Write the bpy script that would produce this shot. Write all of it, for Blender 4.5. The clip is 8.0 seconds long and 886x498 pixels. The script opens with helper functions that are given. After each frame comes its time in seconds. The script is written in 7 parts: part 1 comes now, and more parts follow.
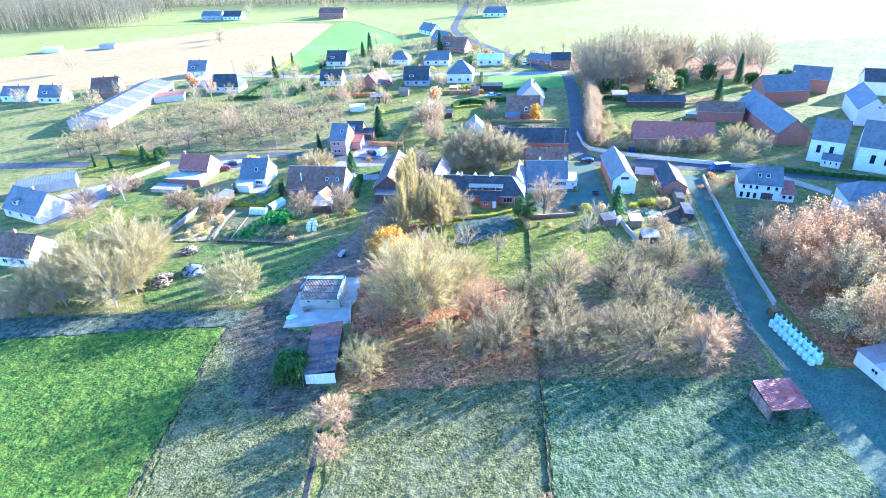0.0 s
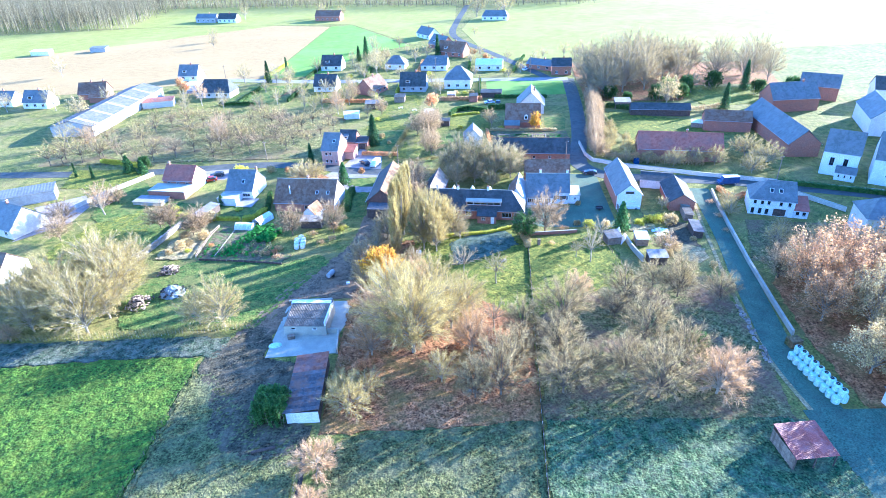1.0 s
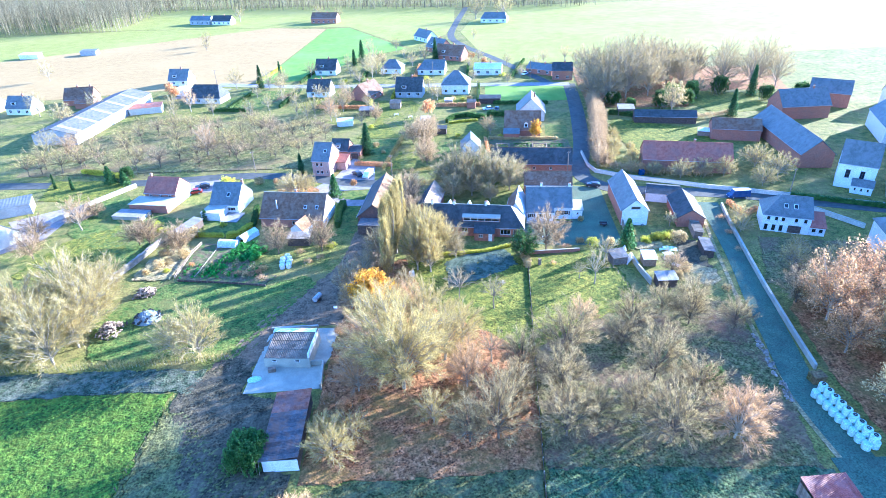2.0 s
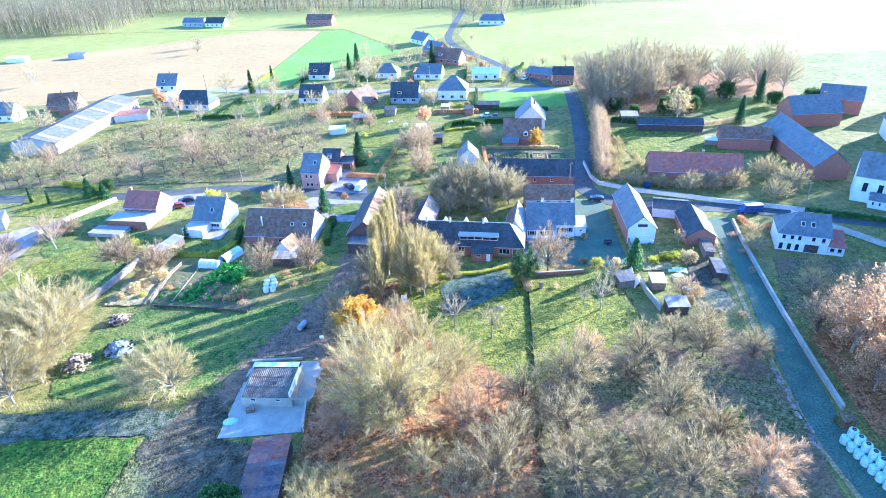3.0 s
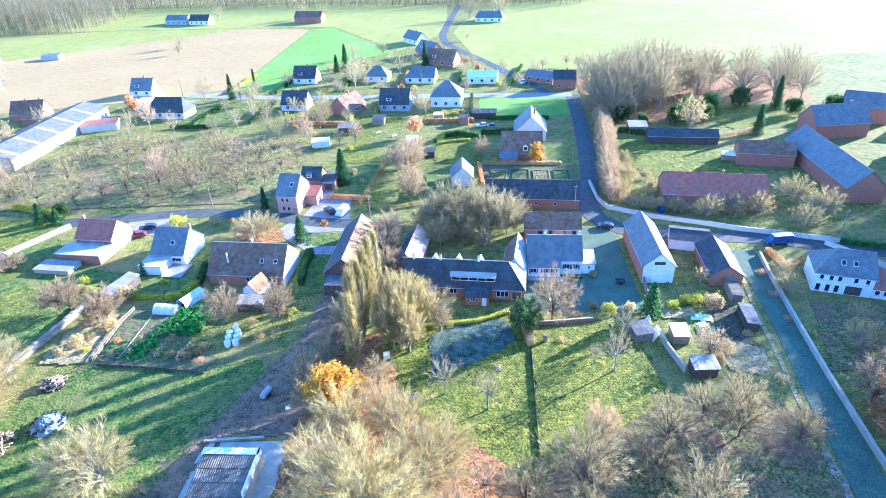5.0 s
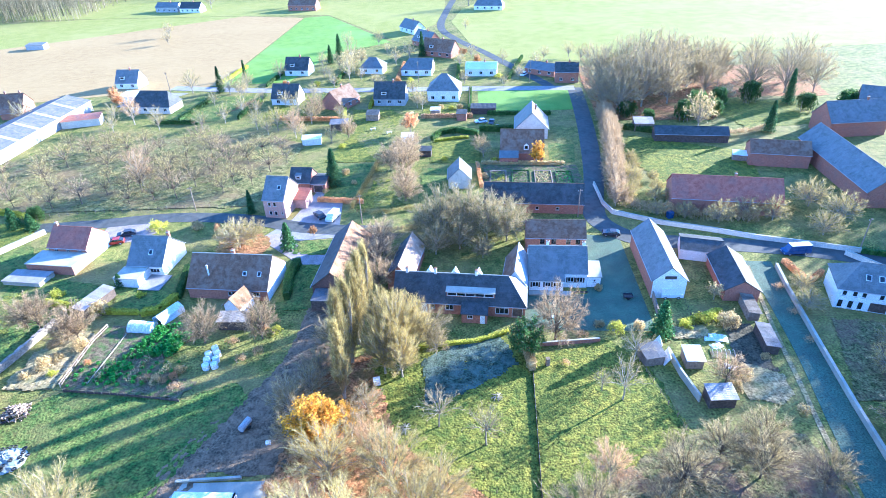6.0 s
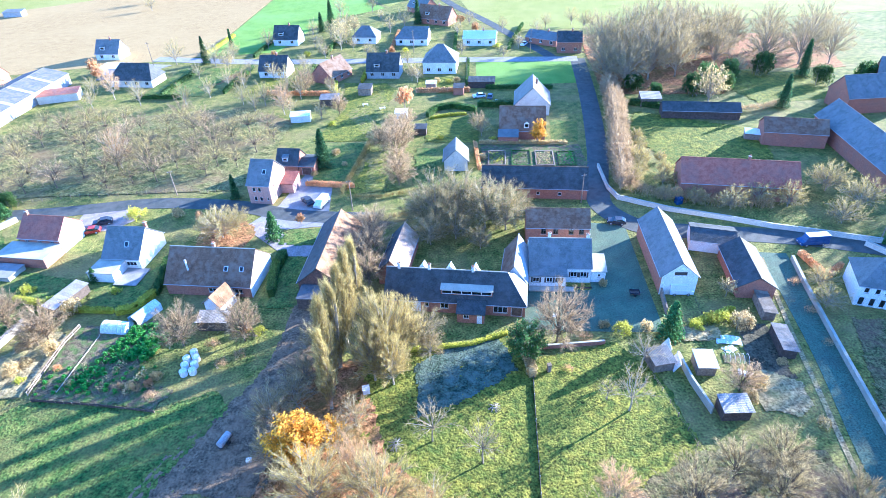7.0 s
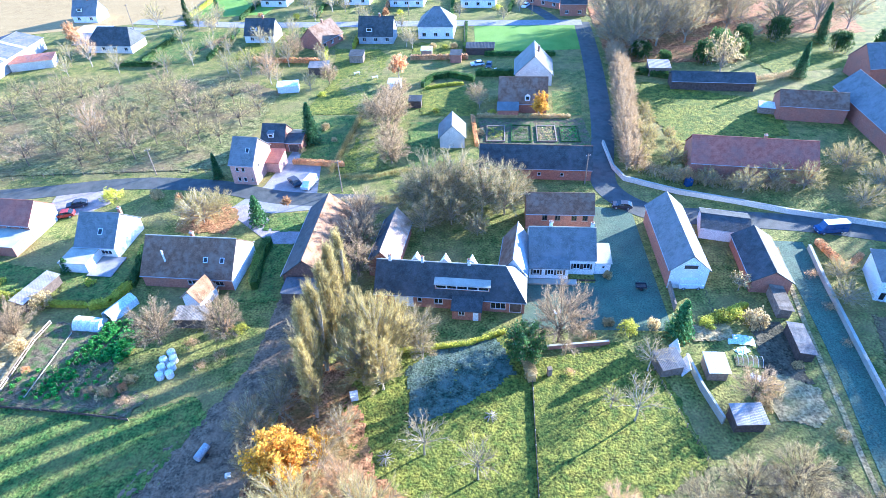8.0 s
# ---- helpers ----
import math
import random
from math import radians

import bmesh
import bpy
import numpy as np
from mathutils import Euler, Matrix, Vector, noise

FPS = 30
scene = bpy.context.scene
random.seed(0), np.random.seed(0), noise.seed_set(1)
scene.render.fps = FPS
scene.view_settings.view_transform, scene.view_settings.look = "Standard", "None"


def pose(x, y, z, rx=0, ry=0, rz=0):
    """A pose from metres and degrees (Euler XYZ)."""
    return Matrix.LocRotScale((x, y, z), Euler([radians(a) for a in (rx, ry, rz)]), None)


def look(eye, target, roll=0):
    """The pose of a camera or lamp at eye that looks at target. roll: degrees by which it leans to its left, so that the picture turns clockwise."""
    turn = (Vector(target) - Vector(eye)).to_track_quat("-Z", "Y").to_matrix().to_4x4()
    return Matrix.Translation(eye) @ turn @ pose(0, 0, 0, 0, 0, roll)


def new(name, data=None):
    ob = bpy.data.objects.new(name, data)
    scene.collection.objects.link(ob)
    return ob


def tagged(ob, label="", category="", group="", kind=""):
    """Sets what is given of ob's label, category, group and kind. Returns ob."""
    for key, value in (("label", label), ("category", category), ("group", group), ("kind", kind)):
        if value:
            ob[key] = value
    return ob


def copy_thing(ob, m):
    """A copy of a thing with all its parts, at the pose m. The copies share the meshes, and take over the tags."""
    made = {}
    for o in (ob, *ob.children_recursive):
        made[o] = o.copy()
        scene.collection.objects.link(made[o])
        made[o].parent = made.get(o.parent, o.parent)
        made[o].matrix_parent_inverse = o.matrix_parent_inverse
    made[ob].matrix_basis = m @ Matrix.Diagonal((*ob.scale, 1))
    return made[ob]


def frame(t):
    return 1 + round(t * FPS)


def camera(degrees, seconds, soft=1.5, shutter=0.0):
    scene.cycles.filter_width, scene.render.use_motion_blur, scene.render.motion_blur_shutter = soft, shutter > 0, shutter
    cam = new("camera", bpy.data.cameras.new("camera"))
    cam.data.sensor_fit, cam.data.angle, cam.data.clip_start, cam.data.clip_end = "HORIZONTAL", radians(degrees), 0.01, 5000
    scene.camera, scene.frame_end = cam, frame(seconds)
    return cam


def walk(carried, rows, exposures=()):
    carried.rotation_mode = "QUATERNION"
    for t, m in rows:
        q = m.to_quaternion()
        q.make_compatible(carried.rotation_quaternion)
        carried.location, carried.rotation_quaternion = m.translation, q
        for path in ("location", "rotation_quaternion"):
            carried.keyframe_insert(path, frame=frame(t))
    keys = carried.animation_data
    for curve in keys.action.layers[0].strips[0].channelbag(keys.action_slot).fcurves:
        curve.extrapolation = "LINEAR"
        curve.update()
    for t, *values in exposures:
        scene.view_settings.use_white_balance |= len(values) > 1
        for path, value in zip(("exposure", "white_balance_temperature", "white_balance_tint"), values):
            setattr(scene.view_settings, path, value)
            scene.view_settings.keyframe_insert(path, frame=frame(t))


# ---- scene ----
cam = camera(74.0, 8.0, soft=0.6)
PATH = [
    (0, (1.33, -5.923, 71.015), (1.289, -4.188, 70.02), -2.4),
    (0.5, (1.708, -1.421, 70.787), (1.67, 0.315, 69.795), -2.3),
    (1, (2.163, 3.212, 70.611), (2.126, 4.95, 69.621), -2.2),
    (1.5, (2.768, 7.989, 70.408), (2.731, 9.728, 69.42), -2.2),
    (3, (4.223, 22.681, 70.114), (4.19, 24.42, 69.126), -2.2),
    (3.5, (4.626, 27.714, 70.155), (4.596, 29.452, 69.166), -2.2),
    (4, (5.136, 32.659, 70.173), (5.108, 34.396, 69.182), -2.2),
    (4.5, (5.561, 37.651, 70.306), (5.534, 39.385, 69.309), -2.3),
    (5, (5.958, 42.561, 70.294), (5.932, 44.288, 69.287), -2.3),
    (6.5, (7.194, 57.033, 70.433), (7.17, 58.714, 69.349), -2.3),
    (7, (7.631, 61.606, 70.514), (7.607, 63.25, 69.374), -2.4),
    (7.5, (7.917, 66.147, 70.57), (7.895, 67.752, 69.376), -2.3),
    (8, (8.515, 70.64, 70.6), (8.491, 72.204, 69.352), -2.4),
]
EXPOSURE = [(0.0, 2.76, 4110, 22), (8.0, 2.56, 4150, 22)]
walk(cam, [(t, look(eye, target, roll)) for t, eye, target, roll in PATH], EXPOSURE)

# ---- daylight: low winter sun, clear sky ----
SUN_AZ, SUN_EL = 30.0, 16.0     # degrees from +x towards +y, and above the horizon
sun_dir = Vector((math.cos(radians(SUN_AZ)) * math.cos(radians(SUN_EL)),
                  math.sin(radians(SUN_AZ)) * math.cos(radians(SUN_EL)), math.sin(radians(SUN_EL))))
world = bpy.data.worlds.new("winter_sky")
world.use_nodes = True
scene.world = world
wn = world.node_tree.nodes
sky = wn.new("ShaderNodeTexSky")
sky.sky_type, sky.sun_disc = "NISHITA", False
sky.sun_elevation, sky.sun_rotation = radians(SUN_EL), radians(90 - SUN_AZ)
sky.air_density, sky.dust_density, sky.ozone_density = 1.2, 0.0, 2.6
wn["Background"].inputs["Strength"].default_value = 0.105
world.node_tree.links.new(sky.outputs["Color"], wn["Background"].inputs["Color"])
sun_data = bpy.data.lights.new("sun", "SUN")
sun_data.energy, sun_data.angle, sun_data.color = 5.0, radians(0.6), (1.0, 0.79, 0.44)
sun_ob = new("sun", sun_data)
sun_ob.matrix_world = look(sun_dir * 200, (0, 0, 0))

# ---- materials ----
def surface(name, c1, c2, scale=1.0, rough=0.8, bump=0.3, fine=12.0, metal=0.0, stain=None, stain_scale=0.15,
            stain_amount=0.5, rows=None, spread=0.0, spec=0.4, grain=0.4, island=0.0, thin=0.0, depth=0.05):
    """Two-tone noise colour with a fine grain, larger stains, and relief; rows = (spacing, axis, depth) adds courses."""
    m = bpy.data.materials.new(name)
    m.use_nodes = True
    nt = m.node_tree
    N, K = nt.nodes, nt.links.new
    b = N["Principled BSDF"]
    geo = N.new("ShaderNodeNewGeometry")
    n1 = N.new("ShaderNodeTexNoise")
    n1.inputs["Scale"].default_value, n1.inputs["Detail"].default_value = scale, 6.0
    K(geo.outputs["Position"], n1.inputs["Vector"])
    r1 = N.new("ShaderNodeValToRGB")
    r1.color_ramp.elements[0].position, r1.color_ramp.elements[1].position = 0.33, 0.67
    r1.color_ramp.elements[0].color, r1.color_ramp.elements[1].color = (*c1, 1), (*c2, 1)
    K(n1.outputs["Fac"], r1.inputs["Fac"])
    col = r1.outputs["Color"]
    n2 = N.new("ShaderNodeTexNoise")
    n2.inputs["Scale"].default_value, n2.inputs["Detail"].default_value = fine, 4.0
    K(geo.outputs["Position"], n2.inputs["Vector"])
    g = N.new("ShaderNodeMapRange")
    g.inputs["From Min"].default_value, g.inputs["From Max"].default_value = 0.3, 0.7
    g.inputs["To Min"].default_value, g.inputs["To Max"].default_value = 1 - grain, 1 + grain
    K(n2.outputs["Fac"], g.inputs["Value"])
    mul = N.new("ShaderNodeVectorMath")
    mul.operation = "SCALE"
    K(col, mul.inputs[0])
    K(g.outputs["Result"], mul.inputs["Scale"])
    col = mul.outputs["Vector"]
    if stain:
        n3 = N.new("ShaderNodeTexNoise")
        n3.inputs["Scale"].default_value, n3.inputs["Detail"].default_value = stain_scale, 5.0
        n3.inputs["Roughness"].default_value = 0.65
        K(geo.outputs["Position"], n3.inputs["Vector"])
        r3 = N.new("ShaderNodeMapRange")
        r3.inputs["From Min"].default_value, r3.inputs["From Max"].default_value = 0.45, 0.65
        r3.inputs["To Max"].default_value = stain_amount
        K(n3.outputs["Fac"], r3.inputs["Value"])
        mx = N.new("ShaderNodeMix")
        mx.data_type = "RGBA"
        K(r3.outputs["Result"], mx.inputs[0])
        K(col, mx.inputs[6])
        mx.inputs[7].default_value = (*stain, 1)
        col = mx.outputs[2]
    if spread:
        oi = N.new("ShaderNodeObjectInfo")
        ra = N.new("ShaderNodeMapRange")
        ra.inputs["To Min"].default_value, ra.inputs["To Max"].default_value = 1 - spread, 1 + spread
        K(oi.outputs["Random"], ra.inputs["Value"])
        m2 = N.new("ShaderNodeVectorMath")
        m2.operation = "SCALE"
        K(col, m2.inputs[0])
        K(ra.outputs["Result"], m2.inputs["Scale"])
        col = m2.outputs["Vector"]
    if island:
        ri = N.new("ShaderNodeMapRange")
        ri.inputs["To Min"].default_value, ri.inputs["To Max"].default_value = 1 - island, 1 + island
        K(geo.outputs["Random Per Island"], ri.inputs["Value"])
        m3 = N.new("ShaderNodeVectorMath")
        m3.operation = "SCALE"
        K(col, m3.inputs[0])
        K(ri.outputs["Result"], m3.inputs["Scale"])
        col = m3.outputs["Vector"]
    K(col, b.inputs["Base Color"])
    b.inputs["Roughness"].default_value, b.inputs["Metallic"].default_value = rough, metal
    b.inputs["Specular IOR Level"].default_value = spec
    if bump:
        bp = N.new("ShaderNodeBump")
        bp.inputs["Strength"].default_value, bp.inputs["Distance"].default_value = bump, depth
        h = n2.outputs["Fac"]
        if rows:
            tc = N.new("ShaderNodeTexCoord")
            w = N.new("ShaderNodeTexWave")
            w.bands_direction, w.wave_profile = rows[1], "SAW"
            w.inputs["Scale"].default_value = 0.314 / rows[0]
            w.inputs["Distortion"].default_value = 0.4
            K(tc.outputs["Object"], w.inputs["Vector"])
            ad = N.new("ShaderNodeMath")
            ad.operation = "MULTIPLY_ADD"
            ad.inputs[1].default_value = rows[2]
            K(w.outputs["Fac"], ad.inputs[0])
            K(h, ad.inputs[2])
            h = ad.outputs[0]
        K(h, bp.inputs["Height"])
        K(bp.outputs["Normal"], b.inputs["Normal"])
    if thin:
        tr, mix = N.new("ShaderNodeBsdfTranslucent"), N.new("ShaderNodeMixShader")
        mix.inputs[0].default_value = thin
        K(col, tr.inputs["Color"])
        K(b.outputs[0], mix.inputs[1])
        K(tr.outputs[0], mix.inputs[2])
        K(mix.outputs[0], N["Material Output"].inputs["Surface"])
    return m


M_GRASS = surface("grass", (0.081, 0.108, 0.018), (0.247, 0.221, 0.05), 0.5, 0.9, 1.0, 2.6, stain=(0.287, 0.206, 0.085), stain_scale=0.09, grain=0.7, spec=0.2, depth=0.14)
M_ORCHARD = surface("orchard_grass", (0.094, 0.106, 0.025), (0.25, 0.219, 0.075), 0.5, 0.9, 1.0, 2.2, stain=(0.213, 0.138, 0.069), stain_scale=0.08, stain_amount=0.7, grain=0.75, spec=0.2, depth=0.16)
M_CROP = surface("meadow_crop", (0.025, 0.062, 0.006), (0.106, 0.165, 0.014), 0.7, 0.85, 1.0, 2.7, stain=(0.157, 0.19, 0.017), stain_scale=0.25, grain=0.85, spec=0.2, depth=0.22)
M_FROST = surface("frosted_grass", (0.025, 0.06, 0.019), (0.115, 0.145, 0.055), 0.8, 0.9, 1.0, 3.2, stain=(0.184, 0.2, 0.128), stain_scale=0.35, stain_amount=0.4, grain=0.85, spec=0.2, depth=0.24)
M_HOAR = surface("shaded_hoar_frost", (0.03, 0.052, 0.031), (0.09, 0.116, 0.077), 0.8, 0.9, 1.0, 3.4, stain=(0.165, 0.2, 0.155), stain_scale=0.5, stain_amount=0.6, grain=0.7, spec=0.2, depth=0.14)
M_RIME = surface("rimed_ditch_grass", (0.032, 0.054, 0.029), (0.116, 0.126, 0.076), 0.8, 0.9, 1.0, 3.4, stain=(0.189, 0.189, 0.145), stain_scale=0.4, stain_amount=0.5, grain=0.8, spec=0.2, depth=0.18)
M_OLIVE = surface("rimy_olive_grass", (0.05, 0.06, 0.016), (0.157, 0.15, 0.048), 0.8, 0.9, 1.0, 3.0, stain=(0.202, 0.19, 0.096), stain_scale=0.25, stain_amount=0.5, grain=0.85, spec=0.2, depth=0.24)
M_TRAMP = surface("trampled_frosty_ground", (0.037, 0.036, 0.02), (0.11, 0.092, 0.051), 0.5, 0.9, 1.0, 3.0, stain=(0.195, 0.158, 0.101), stain_scale=0.3, stain_amount=0.5, grain=0.8, spec=0.2, depth=0.15)
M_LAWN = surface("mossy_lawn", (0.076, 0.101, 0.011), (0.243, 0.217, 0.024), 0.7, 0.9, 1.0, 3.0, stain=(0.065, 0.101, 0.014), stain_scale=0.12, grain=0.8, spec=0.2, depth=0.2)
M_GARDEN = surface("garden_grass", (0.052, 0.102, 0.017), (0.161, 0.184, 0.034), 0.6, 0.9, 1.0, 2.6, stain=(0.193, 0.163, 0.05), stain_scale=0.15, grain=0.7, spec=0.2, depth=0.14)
M_LITTER = surface("leaf_litter", (0.176, 0.076, 0.026), (0.427, 0.216, 0.086), 1.0, 0.95, 1.0, 3.2, stain=(0.188, 0.151, 0.041), stain_scale=0.16, stain_amount=0.7, grain=0.8, spec=0.2, depth=0.15)
M_LITTER2 = surface("orchard_floor", (0.08, 0.09, 0.023), (0.21, 0.175, 0.07), 0.9, 0.95, 1.0, 3.0, stain=(0.20, 0.115, 0.077), stain_scale=0.12, stain_amount=0.75, grain=0.8, spec=0.2, depth=0.17)
M_MUD = surface("mud_track", (0.085, 0.066, 0.039), (0.22, 0.158, 0.09), 0.8, 0.85, 1.0, 3.0, stain=(0.305, 0.204, 0.117), stain_scale=0.3, stain_amount=0.6, grain=0.6, spec=0.2, depth=0.1)
M_SOIL = surface("ploughed_soil", (0.30, 0.205, 0.077), (0.37, 0.26, 0.102), 0.3, 0.95, 0.6, 2.0, stain=(0.39, 0.28, 0.115), stain_scale=0.02, spec=0.2)
M_BED = surface("garden_soil", (0.09, 0.07, 0.04), (0.20, 0.155, 0.085), 1.5, 0.95, 1.0, 5.0, stain=(0.08, 0.15, 0.025), stain_scale=0.7, stain_amount=0.9, grain=0.7, spec=0.2, depth=0.12)
M_FIELD = surface("winter_wheat", (0.14, 0.24, 0.027), (0.19, 0.29, 0.041), 0.2, 0.9, 0.4, 3.0, stain=(0.22, 0.33, 0.082), stain_scale=0.03, spec=0.2)
M_PALE = surface("pale_pasture", (0.221, 0.229, 0.036), (0.285, 0.27, 0.06), 0.15, 0.9, 0.5, 2.0, stain=(0.331, 0.294, 0.085), stain_scale=0.02, spec=0.2)
M_ROAD = surface("asphalt", (0.06, 0.066, 0.06), (0.10, 0.105, 0.095), 0.6, 0.8, 0.3, 20.0, stain=(0.12, 0.11, 0.10), stain_scale=0.2, spec=0.2)
# asphalt tinted teal to carry the bluish shade on lane and yards
M_SHADETEAL = surface("shade_teal_asphalt", (0.085, 0.125, 0.08), (0.125, 0.17, 0.105), 0.6, 0.85, 0.5, 4.0, stain=(0.05, 0.06, 0.05), stain_scale=0.3, grain=0.5, spec=0.2)
M_PAVE = surface("paving", (0.24, 0.225, 0.21), (0.33, 0.31, 0.29), 0.7, 0.8, 0.3, 12.0, stain=(0.22, 0.21, 0.2), stain_scale=0.3, spec=0.2)
M_CONC = surface("concrete", (0.36, 0.34, 0.27), (0.48, 0.45, 0.35), 0.5, 0.85, 0.3, 9.0, stain=(0.27, 0.28, 0.24), stain_scale=0.3, grain=0.18, spec=0.2)
M_SLATE = surface("slate_roof", (0.105, 0.112, 0.105), (0.165, 0.172, 0.16), 1.0, 0.55, 0.5, 7.0, stain=(0.22, 0.22, 0.22), stain_scale=0.3, rows=(0.33, "Y", 0.8))
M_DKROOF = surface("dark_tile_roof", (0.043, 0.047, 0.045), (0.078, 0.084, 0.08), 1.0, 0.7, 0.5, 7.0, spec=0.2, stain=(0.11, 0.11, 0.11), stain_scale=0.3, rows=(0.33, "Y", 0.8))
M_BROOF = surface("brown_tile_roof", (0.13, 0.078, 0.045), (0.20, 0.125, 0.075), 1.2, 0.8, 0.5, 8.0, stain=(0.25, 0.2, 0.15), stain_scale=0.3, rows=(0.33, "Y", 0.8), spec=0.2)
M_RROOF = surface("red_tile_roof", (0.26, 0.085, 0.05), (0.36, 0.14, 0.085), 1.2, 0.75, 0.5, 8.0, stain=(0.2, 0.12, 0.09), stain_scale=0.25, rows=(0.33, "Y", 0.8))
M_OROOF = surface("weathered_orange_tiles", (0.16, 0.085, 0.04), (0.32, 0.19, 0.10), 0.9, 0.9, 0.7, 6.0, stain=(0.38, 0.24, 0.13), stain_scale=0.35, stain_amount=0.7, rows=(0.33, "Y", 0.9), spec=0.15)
M_BRICK = surface("red_brick", (0.28, 0.12, 0.075), (0.40, 0.19, 0.12), 3.0, 0.85, 0.4, 9.0, stain=(0.24, 0.15, 0.11), stain_scale=0.5, rows=(0.075, "Z", 0.3))
M_DKBRICK = surface("dark_brick", (0.10, 0.06, 0.045), (0.18, 0.10, 0.07), 3.0, 0.9, 0.4, 9.0, stain=(0.09, 0.075, 0.06), stain_scale=0.5, rows=(0.075, "Z", 0.3))
# orange tiles paled to carry the sunlight on the barn wing's front slope
M_SUNTILE = surface("sunlit_tiles", (0.40, 0.27, 0.17), (0.58, 0.43, 0.30), 0.9, 0.9, 0.6, 6.0, stain=(0.30, 0.18, 0.10), stain_scale=0.4, rows=(0.33, "Y", 0.9), spec=0.15)
M_PBRICK = surface("pale_pink_brick", (0.42, 0.24, 0.18), (0.52, 0.33, 0.26), 3.0, 0.85, 0.4, 9.0, stain=(0.46, 0.33, 0.27), stain_scale=0.5, rows=(0.075, "Z", 0.3))
M_WHITE = surface("white_paint", (0.74, 0.74, 0.72), (0.82, 0.82, 0.8), 0.7, 0.7, 0.15, 9.0, stain=(0.66, 0.65, 0.61), stain_scale=0.4)
M_CREAM = surface("cream_render", (0.60, 0.55, 0.45), (0.70, 0.65, 0.55), 0.7, 0.75, 0.15, 9.0, stain=(0.55, 0.5, 0.42), stain_scale=0.4)
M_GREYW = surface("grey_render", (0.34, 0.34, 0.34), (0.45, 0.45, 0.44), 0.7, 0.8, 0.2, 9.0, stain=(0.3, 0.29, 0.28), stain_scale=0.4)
M_FRAME = surface("painted_frame", (0.72, 0.72, 0.7), (0.8, 0.8, 0.78), 3.0, 0.5, 0.0)
M_DARKFR = surface("dark_frame", (0.05, 0.045, 0.04), (0.08, 0.07, 0.06), 3.0, 0.5, 0.0)
M_WOOD = surface("weathered_wood", (0.16, 0.12, 0.085), (0.28, 0.22, 0.16), 2.0, 0.85, 0.4, 15.0, spread=0.3)
M_DKWOOD = surface("dark_wood", (0.06, 0.045, 0.035), (0.12, 0.09, 0.07), 2.0, 0.85, 0.4, 15.0, spread=0.2)
M_TIN = surface("corrugated_sheet", (0.30, 0.27, 0.24), (0.42, 0.39, 0.36), 1.2, 0.6, 0.2, 8.0, stain=(0.26, 0.17, 0.11), stain_scale=0.6, spread=0.25)
M_RUST = surface("rusty_sheet", (0.26, 0.09, 0.045), (0.40, 0.17, 0.09), 1.4, 0.75, 0.3, 8.0, stain=(0.18, 0.15, 0.15), stain_scale=0.5, spread=0.25)
M_OLDSHEET = surface("rust_streaked_grey_sheet", (0.09, 0.085, 0.085), (0.17, 0.15, 0.145), 1.4, 0.8, 0.3, 8.0, stain=(0.26, 0.13, 0.07), stain_scale=0.5, stain_amount=0.7, spread=0.3, spec=0.25)
M_RED = surface("red_sheet", (0.28, 0.07, 0.04), (0.38, 0.11, 0.075), 1.2, 0.6, 0.2, 8.0, stain=(0.3, 0.16, 0.14), stain_scale=0.6, spread=0.15)
M_GREYSHEET = surface("dark_fibre_sheet", (0.09, 0.095, 0.10), (0.15, 0.155, 0.16), 1.4, 0.8, 0.3, 8.0, spec=0.2, stain=(0.24, 0.2, 0.17), stain_scale=0.5, spread=0.2)
M_BARK = surface("pale_bark", (0.25, 0.215, 0.155), (0.42, 0.37, 0.28), 2.5, 0.9, 0.3, 12.0, spread=0.2)
M_TWIG = surface("beige_twigs", (0.37, 0.295, 0.089), (0.533, 0.431, 0.164), 0.5, 0.9, 0.0, 3.0, spread=0.15, island=0.55, thin=0.45)
M_TWIGG = surface("grey_twigs", (0.301, 0.238, 0.098), (0.442, 0.354, 0.178), 0.5, 0.9, 0.0, 3.0, spread=0.15, island=0.55, thin=0.45)
M_BARKD = surface("dark_bark", (0.10, 0.075, 0.05), (0.19, 0.15, 0.10), 2.5, 0.9, 0.3, 12.0, spread=0.2)
M_TWIGF = surface("far_wood_twigs", (0.17, 0.15, 0.085), (0.27, 0.24, 0.15), 0.06, 0.9, 0.0, 1.0, island=0.4, thin=0.3)
M_TWIGR = surface("russet_twigs", (0.444, 0.282, 0.127), (0.625, 0.433, 0.228), 0.5, 0.9, 0.0, 3.0, spread=0.15, island=0.55, thin=0.45)
M_YELLOW = surface("yellow_leaves", (0.62, 0.33, 0.015), (0.80, 0.50, 0.035), 1.0, 0.8, 0.0, 5.0, island=0.45, thin=0.45)
M_COPPER = surface("copper_leaves", (0.58, 0.31, 0.12), (0.76, 0.50, 0.22), 0.5, 0.8, 0.0, 5.0, spread=0.25, island=0.5, thin=0.45)
M_FIR = surface("bright_fir_needles", (0.05, 0.13, 0.03), (0.12, 0.23, 0.06), 1.0, 0.75, 0.0, 5.0, spread=0.2, island=0.5, thin=0.3)
M_STRAW = surface("straw_leaves", (0.50, 0.38, 0.154), (0.66, 0.53, 0.256), 0.5, 0.8, 0.0, 5.0, spread=0.2, island=0.5, thin=0.45)
M_LEAF = surface("green_leaves", (0.05, 0.11, 0.02), (0.12, 0.20, 0.04), 0.9, 0.65, 0.0, 5.0, spread=0.25, island=0.5, thin=0.45)
